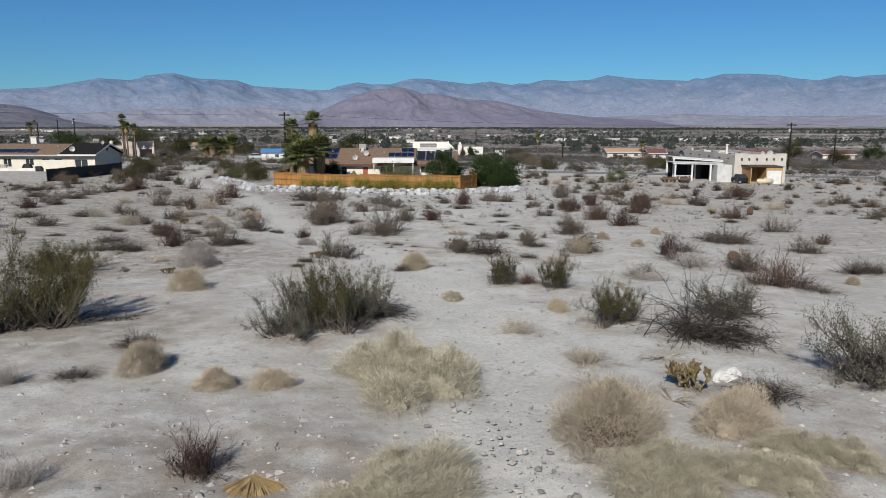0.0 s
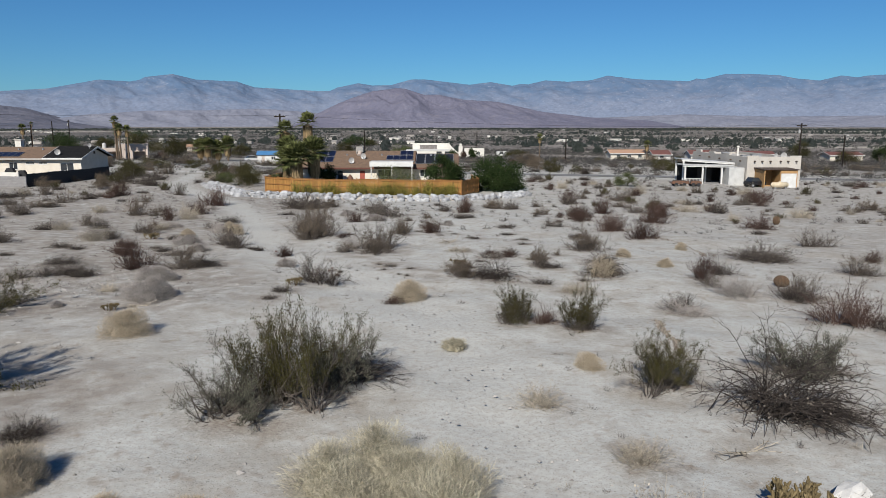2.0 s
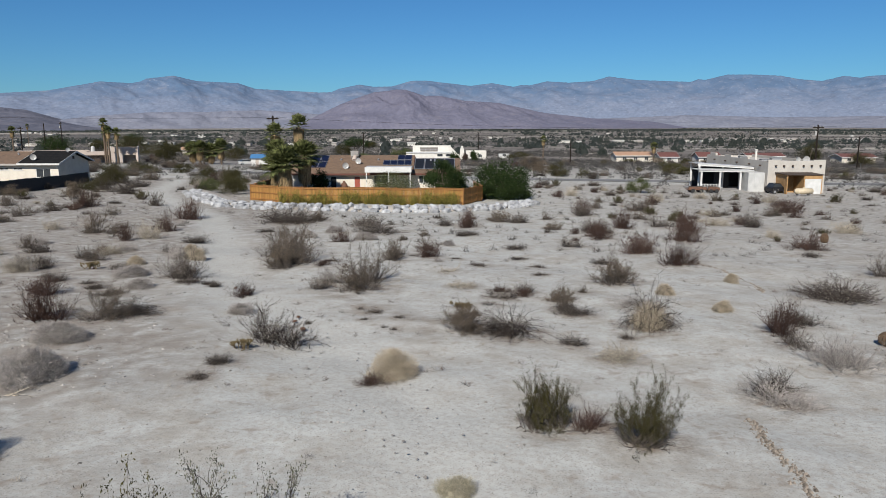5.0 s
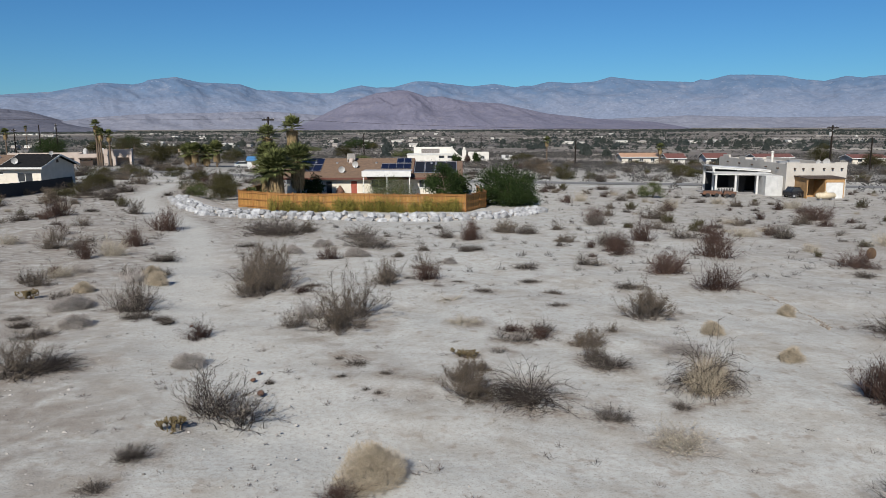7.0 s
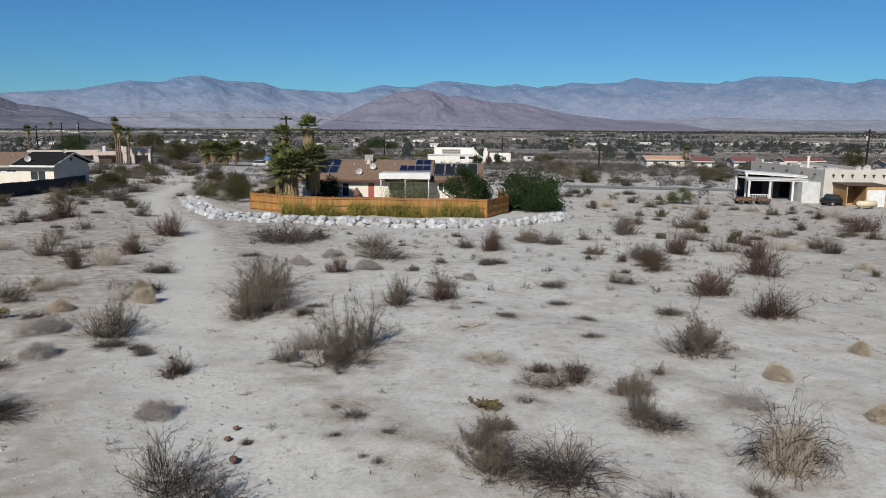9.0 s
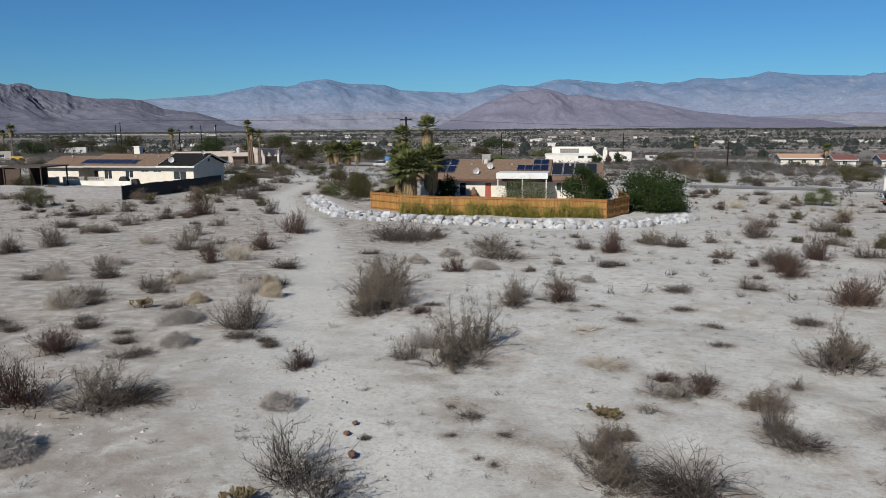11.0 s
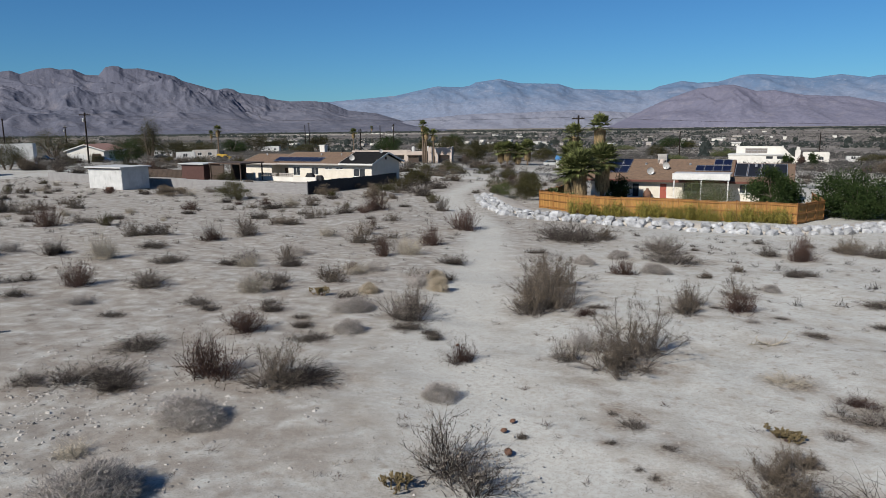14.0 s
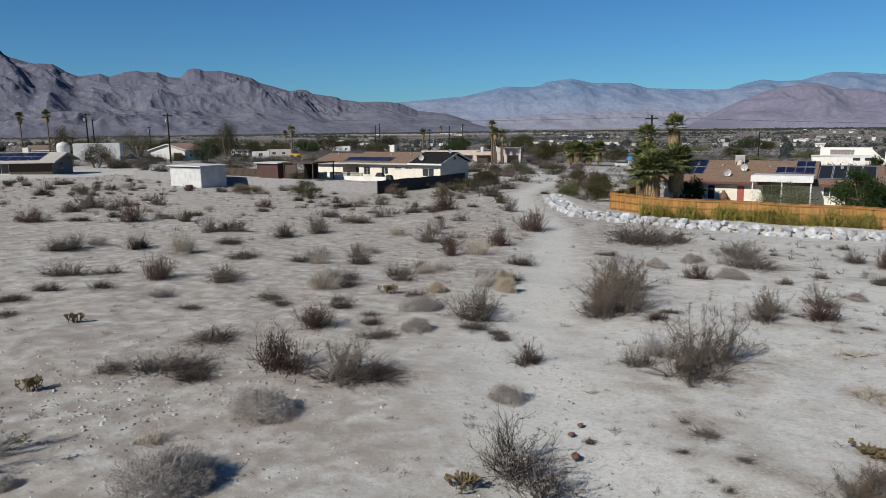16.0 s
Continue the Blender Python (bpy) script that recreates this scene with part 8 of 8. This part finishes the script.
def pebbles(rng, count, place, lo, hi):
    m = Mesh()
    for _ in range(count):
        x, y = place(rng)
        s = lo + (hi - lo) * rng.random() ** 4
        z = ground_z(x, y)
        k = rng.uniform(0, 6.28)
        vs = [(x + s * rng.uniform(0.7, 1.2) * math.cos(k + i * 1.2566), y + s * rng.uniform(0.7, 1.2) * math.sin(k + i * 1.2566), z - 0.01 + s * rng.uniform(-0.1, 0.25)) for i in range(5)]
        vs.append((x + rng.uniform(-0.3, 0.3) * s, y + rng.uniform(-0.3, 0.3) * s, z + s * rng.uniform(0.3, 0.6)))
        m.add(vs, [(i, (i + 1) % 5, 5) for i in range(5)])
    return m


def anywhere(x0, x1, y0, y1):
    return lambda r: (r.uniform(x0, x1), r.uniform(y0, y1))


def heap(cx, cy, sx, sy):
    return lambda r: (r.gauss(cx, sx), r.gauss(cy, sy))


for place, n, lo, hi in ((anywhere(-20, 20, 8, 56), 22000, 0.008, 0.045), (heap(-15, 37.5, 2.8, 3.2), 3000, 0.010, 0.085), (heap(-2, 15.5, 5, 2.2), 1800, 0.012, 0.09), (heap(8.5, 17, 2.2, 2.0), 500, 0.02, 0.14)):
    tagged(new("pebble_litter", pebbles(stuff_rng, n, place, lo, hi).data("pebble_litter", M_PEBBLE)), "loose grey pebbles and stones on sand", "pebbles", kind="stuff")


def rubble(rng, count, place, lo, hi):
    """Angular broken stones, each a skewed block with chipped corners."""
    m = Mesh()
    for _ in range(count):
        x, y = place(rng)
        s, k = lo + (hi - lo) * rng.random() ** 2, rng.uniform(0, 6.28)
        z = ground_z(x, y) - 0.015
        ring = [(s * rng.uniform(0.5, 1.1), k + i * 1.047 + rng.uniform(-0.25, 0.25)) for i in range(6)]
        vs = [(x + r * math.cos(a), y + r * math.sin(a) * 0.8, z) for r, a in ring]
        vs += [(x + 0.6 * r * math.cos(a), y + 0.5 * r * math.sin(a), z + s * rng.uniform(0.15, 0.7)) for r, a in ring]
        m.add(vs, [(i, (i + 1) % 6, 6 + (i + 1) % 6, 6 + i) for i in range(6)] + [(6, 7, 8), (6, 8, 9), (6, 9, 10), (6, 10, 11)])
    return m


for place, n, lo, hi in ((heap(-14.5, 37.0, 2.2, 1.4), 260, 0.02, 0.10), (heap(-9.5, 35.5, 2.0, 1.0), 150, 0.02, 0.08), (heap(-2.5, 16.5, 4.5, 2.0), 160, 0.015, 0.07), (heap(-4.0, 16.0, 3.4, 1.4), 150, 0.02, 0.11), (heap(6.5, 16.4, 3.0, 1.6), 110, 0.02, 0.08), (anywhere(-18, 18, 10, 60), 500, 0.015, 0.06), (anywhere(-60, -14, 36, 90), 700, 0.03, 0.10)):
    tagged(new("stone_rubble", rubble(stuff_rng, n, place, lo, hi).data("stone_rubble", M_PEBBLE)), "angular broken grey stones lying on sand", "stones", kind="stuff")


def random_shrubs():
    """The rest of the countable shrubs between the lot and the houses."""
    rng = random.Random(19)
    taken = [(o.location.x, o.location.y) for o in scene.objects if o.parent is None and o.type == "EMPTY"]
    n = 0
    while n < 320:
        x, y = rng.uniform(-105, 80), rng.uniform(60, 134)
        if (-34 < x < 12 and y > 80) or (34 < x < 58 and y > 117) or (x < -50 and y > 95) or (-84 < x < -74 and y > 88) or near_line(x, y, TRACK) < 2.4:
            continue
        if noise.noise((x * 0.1, y * 0.1, 2.0)) < rng.uniform(-0.6, 0.1) or any(math.hypot(x - a, y - b) < 1.7 for a, b in taken):
            continue
        taken.append((x, y))
        w = rng.choice((0.6, 0.8, 1.0, 1.2, 1.5, 1.9))
        plant(rng.choice(("grey", "grey", "dark", "brown", "browned", "creosote", "browned", "pale")), x, y, w, w * rng.uniform(0.4, 0.65))
        n += 1


random_shrubs()


def brush_between_houses():
    """Tall half-dry brush on the sandy ground between the houses."""
    rng = random.Random(23)
    homes = ((-124.5, 97, 17), (-84, 113, 7), (-78, 116, 6), (-72, 124, 12), (-163, 133, 8), (-79.4, 93, 6))
    n = 0
    while n < 46:
        x, y = rng.uniform(-172, -84), rng.uniform(100, 168)
        if any(math.hypot(x - a, y - b) < r for a, b, r in homes):
            continue
        w = rng.uniform(2.0, 4.6)
        plant(rng.choice(("browned", "grey", "creosote", "dark")), x, y, w, w * rng.uniform(0.4, 0.6))
        n += 1


def brush_beyond(count, x0, x1, y0, y1, seed):
    """Dark half-dry brush on the ground beyond the lot."""
    rng = random.Random(seed)
    homes = ((-12, 122, 17), (-72, 126, 15), (-90, 206, 13), (-48, 199, 6), (-6, 264, 13), (9, 286, 6), (65, 274, 8), (75, 268, 5), (90, 271, 6), (43, 130, 13), (52, 140, 13))
    while count:
        x, y = rng.uniform(x0, x1), rng.uniform(y0, y1)
        if any(math.hypot(x - a, y - b) < r for a, b, r in homes) or near_line(x, y, ROAD) < 4.5 or near_line(x, y, TRACK) < 3:
            continue
        if noise.noise((x * 0.05, y * 0.05, 6.0)) < rng.uniform(-0.5, 0.1):
            continue
        w = rng.uniform(1.3, 3.4)
        plant(rng.choice(("thick", "grey", "creosote", "dark", "browned")), x, y, w, w * rng.uniform(0.4, 0.65))
        count -= 1


brush_between_houses()
brush_beyond(90, -72, -24, 108, 196, 51)
brush_beyond(120, -20, 120, 154, 262, 52)
brush_beyond(40, -150, -70, 140, 230, 53)


def scrub(name, label, count, near, far_edge, size, material, seed, bits, spread_deg=62, bands=0.0, power=0.5, wide=1.0, tall=0.6, shard=1.0):
    """Far scrub or groves: thousands of ragged tufts in one mesh, each a burst of small leaf-shaped sprays."""
    rng = random.Random(seed)
    v, f = [], []
    while count:
        d = near + (far_edge - near) * rng.random() ** power
        a = radians(rng.uniform(-spread_deg - 4, 40))
        x, y = d * math.sin(a), 20 + d * math.cos(a)
        if y < 128 or near_line(x, y, ((-170, 214), (-65, 174), (-10, 151.5), (90, 147), (260, 132))) < 4:
            continue
        if noise.noise((x * 0.012 / wide**2, y * 0.03, seed)) < rng.uniform(-0.3, 0.2) + bands:
            continue
        s = rng.uniform(*size)
        z = plain(x, y) - 0.05
        for _ in range(bits):
            e, q = rng.uniform(0, 6.283), rng.random() ** 0.5
            r = 0.5 * s * q
            px, py, pz = x + wide * r * math.cos(e), y + r * math.sin(e), z + s * tall * rng.random() * math.sqrt(1.02 - q * q)
            b, k, g = s * shard * rng.uniform(0.14, 0.3), len(v), rng.uniform(-0.8, 0.8)
            v += [(px - wide * b * 0.5, py, pz), (px + wide * b * 0.5, py + b * 0.3 * g, pz + b * 0.15 * g), (px + wide * b * 0.6 * g, py - b * 0.2, pz + b)]
            f.append((k, k + 1, k + 2))
        count -= 1
    me = bpy.data.meshes.new(name)
    me.from_pydata(v, [], f)
    me.materials.append(material)
    tagged(new(name, me), label, "scrub", kind="stuff")


scrub("near_scrub", "grey-brown desert scrub beyond the houses", 15000, 110, 420, (0.7, 2.4), M_SCRUB, 3, 38, power=0.6, shard=0.4)
scrub("mid_scrub", "grey-brown desert scrub in the valley", 13000, 350, 1300, (1.0, 2.6), M_SCRUB, 6, 8, power=0.6, wide=1.4)
scrub("far_scrub", "grey-brown scrub across the far valley", 4000, 1200, 2650, (1.5, 3.5), M_SCRUB, 9, 6, wide=3.0)
scrub("valley_groves", "dark green groves strung across the valley", 3600, 2000, 2640, (3, 7), M_FARGREEN, 12, 8, bands=0.0, wide=4.0, tall=0.6)
scrub("roadside_trees", "scattered olive trees among the far houses", 130, 190, 800, (3, 7), M_FARGREEN, 15, 150, tall=0.75)


def far_specks():
    """Barely seen buildings out in the valley, in loose hamlets."""
    rng = random.Random(8)
    white, tan = Mesh(), Mesh()
    for _ in range(40):
        d = 560 + 1700 * rng.random() ** 1.5
        a = radians(rng.uniform(-66, 36))
        cx, cy = d * math.sin(a), 20 + d * math.cos(a)
        for _ in range(rng.choice((2, 3, 4, 6, 8))):
            x, y = cx + rng.gauss(0, 45), cy + rng.gauss(0, 14)
            w, h, z = rng.choice((3, 4, 5, 6, 8, 11)), rng.uniform(1.3, 2.2), plain(x, y)
            m = rng.choice((white, tan))
            m.box(x - w / 2, x + w / 2, y, y + 6, z - 0.5, z + h)
            m.prism_x([(y - 0.4, z + h), (y + 3, z + h + rng.uniform(0.2, 0.8)), (y + 6.4, z + h)], x - w / 2 - 0.3, x + w / 2 + 0.3)
    tagged(new("valley_buildings", white.data("valley_buildings", M_STUCCO_WHITE)), "tiny white buildings scattered across the valley", "building", kind="stuff")
    tagged(new("valley_buildings", tan.data("valley_buildings", M_STUCCO_BEIGE)), "tiny tan buildings scattered across the valley", "building", kind="stuff")


def tree_rows():
    """Windbreaks, orchards and garden trees of the valley, strung out along its roads and fields."""
    rng = random.Random(14)
    v, f = [], []
    for _ in range(190):
        d = 420 + 2300 * rng.random() ** 1.1
        a = radians(rng.uniform(-66, 37))
        cx, cy = d * math.sin(a), 20 + d * math.cos(a)
        run = rng.uniform(10, 60) if rng.random() < 0.55 else rng.uniform(60, 260)
        tall = rng.uniform(1.6, 4.2) if d < 1200 else rng.uniform(2.5, 5.0)
        slant = rng.uniform(-0.12, 0.12)
        for _ in range(int(run / 3.2)):
            o = rng.uniform(-run, run) / 2
            x, y = cx + o, cy + slant * o + rng.gauss(0, 4)
            s = tall * rng.uniform(0.5, 1.3)
            z = plain(x, y) - 0.1
            for _ in range(9):
                px, pz, b, g = x + rng.gauss(0, 0.35 * s), z + s * rng.random(), s * rng.uniform(0.25, 0.5), rng.uniform(-0.8, 0.8)
                k = len(v)
                v += [(px - b * 0.7, y, max(z, pz - b * 0.4)), (px + b * 0.7, y + b * 0.3 * g, max(z, pz - b * 0.3)), (px + b * 0.5 * g, y - b * 0.2, pz + b * 0.6)]
                f.append((k, k + 1, k + 2))
    me = bpy.data.meshes.new("valley_tree_rows")
    me.from_pydata(v, [], f)
    me.materials.append(M_FARGREEN)
    tagged(new("valley_tree_rows", me), "dark windbreaks and garden trees across the valley", "trees", kind="stuff")


far_specks()
tree_rows()


# ---------------------------------------------------------------- odds and ends on the lot
def white_rock():
    bm = bmesh.new()
    bmesh.ops.create_icosphere(bm, subdivisions=2, radius=0.5)
    for v in bm.verts:
        k = 1 + 0.34 * noise.noise(v.co * 2.6) + 0.16 * noise.noise(v.co * 6)
        v.co = Vector((v.co.x * k * 1.0, v.co.y * k * 0.72, max(v.co.z * k * 0.62, -0.2)))
    me = bpy.data.meshes.new("white_rock")
    bm.to_mesh(me)
    bm.free()
    me.materials.append(M_WHITE_ROCK)
    ob = new("white_rock", me)
    ob.matrix_basis = spread(pose(6.05, 20.75, ground_z(6.05, 20.75) + 0.12, 8, -14, 28), 0.72, 0.55, 0.5)
    tagged(ob, "angular chalk-white rock lying on the sand", "rock")


white_rock()


def rusty_stone(x, y, s):
    bm = bmesh.new()
    bmesh.ops.create_icosphere(bm, subdivisions=2, radius=0.5)
    for v in bm.verts:
        k = 1 + 0.3 * noise.noise(v.co * 3 + Vector((x, y, 0)))
        v.co = Vector((v.co.x * k * 1.2, v.co.y * k * 0.9, max(v.co.z * k * 0.6, -0.12)))
    me = bpy.data.meshes.new("rusty_stone")
    bm.to_mesh(me)
    bm.free()
    me.materials.append(M_RUST)
    ob = new("rusty_stone", me)
    ob.matrix_basis = spread(pose(x, y, ground_z(x, y) + 0.1 * s, 0, 0, x * 90), s, s, s)
    tagged(ob, "small rusty brown stone beside a dead shrub", "stone", group="rusty stones")


rusty_stone(-5.17, 41.36, 0.14)
rusty_stone(-5.17, 40.79, 0.15)
rusty_stone(-4.69, 39.78, 0.21)
rusty_stone(-8.93, 46.58, 0.15)


def crumbled_edge(line, n, seed):
    """Brown clods along a small washed-out edge in the sand, standing for its shaded crack."""
    rng = random.Random(seed)
    m = Mesh()
    for i in range(n):
        t = rng.random() * (len(line) - 1)
        k = min(int(t), len(line) - 2)
        x = line[k][0] + (line[k + 1][0] - line[k][0]) * (t - k) + rng.gauss(0, 0.07)
        y = line[k][1] + (line[k + 1][1] - line[k][1]) * (t - k) + rng.gauss(0, 0.07) + 0.12 * noise.noise((t * 6, seed, 0))
        s = 0.008 + 0.05 * rng.random() ** 2
        z = ground_z(x, y)
        m.add([(x - s, y - s, z - 0.02), (x + s, y - s * 0.7, z - 0.02), (x + s * 0.8, y + s, z - 0.02), (x - s, y + s * 0.8, z - 0.02), (x, y, z + s * rng.uniform(0.6, 1.2))], [(0, 1, 4), (1, 2, 4), (2, 3, 4), (3, 0, 4)])
    tagged(new("crumbled_edge", m.data("crumbled_edge", M_CLOD)), "brown clods standing for a washed-out edge's shaded crack", "clods", kind="stuff")


# added clods draw the dark line of shade along each edge
crumbled_edge(((6.6, 32.6), (6.25, 31.1), (6.2, 29.7), (5.85, 28.1)), 650, 3)
crumbled_edge(((12.7, 55.8), (13.8, 53.7), (13.8, 51.1), (13.7, 48.8), (13.3, 47.5)), 500, 4)


def duff_and_shade():
    """Fallen leaves, twigs and painted shade under each shrub, darkest at its foot, and along a shallow wash."""
    me = bpy.data.objects["ground"].data
    co = np.zeros(len(me.vertices) * 3, np.float32)
    me.vertices.foreach_get("co", co)
    co = co.reshape(-1, 3)
    near = np.flatnonzero((np.abs(co[:, 0]) < 112) & (co[:, 1] > -5) & (co[:, 1] < 140))
    xy, d = co[near, :2], np.zeros(len(near), np.float32)
    # the darkening is shifted the way the shadows fall
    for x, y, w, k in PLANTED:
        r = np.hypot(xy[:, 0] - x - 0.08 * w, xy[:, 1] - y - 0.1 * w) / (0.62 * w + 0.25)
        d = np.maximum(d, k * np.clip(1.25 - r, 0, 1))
    wash = ((-4.9, 45.8), (-3.6, 44.2), (-2.3, 42.6), (-1.2, 41.1), (-0.3, 39.4))
    for i in np.flatnonzero((xy[:, 0] > -7) & (xy[:, 0] < 2) & (xy[:, 1] > 37) & (xy[:, 1] < 48)):
        d[i] = max(d[i], 0.55 * (1 - near_line(xy[i, 0], xy[i, 1], wash) / 0.9))
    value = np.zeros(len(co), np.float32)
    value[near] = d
    me.attributes.new("duff_shade", "FLOAT", "POINT").data.foreach_set("value", value)


duff_and_shade()
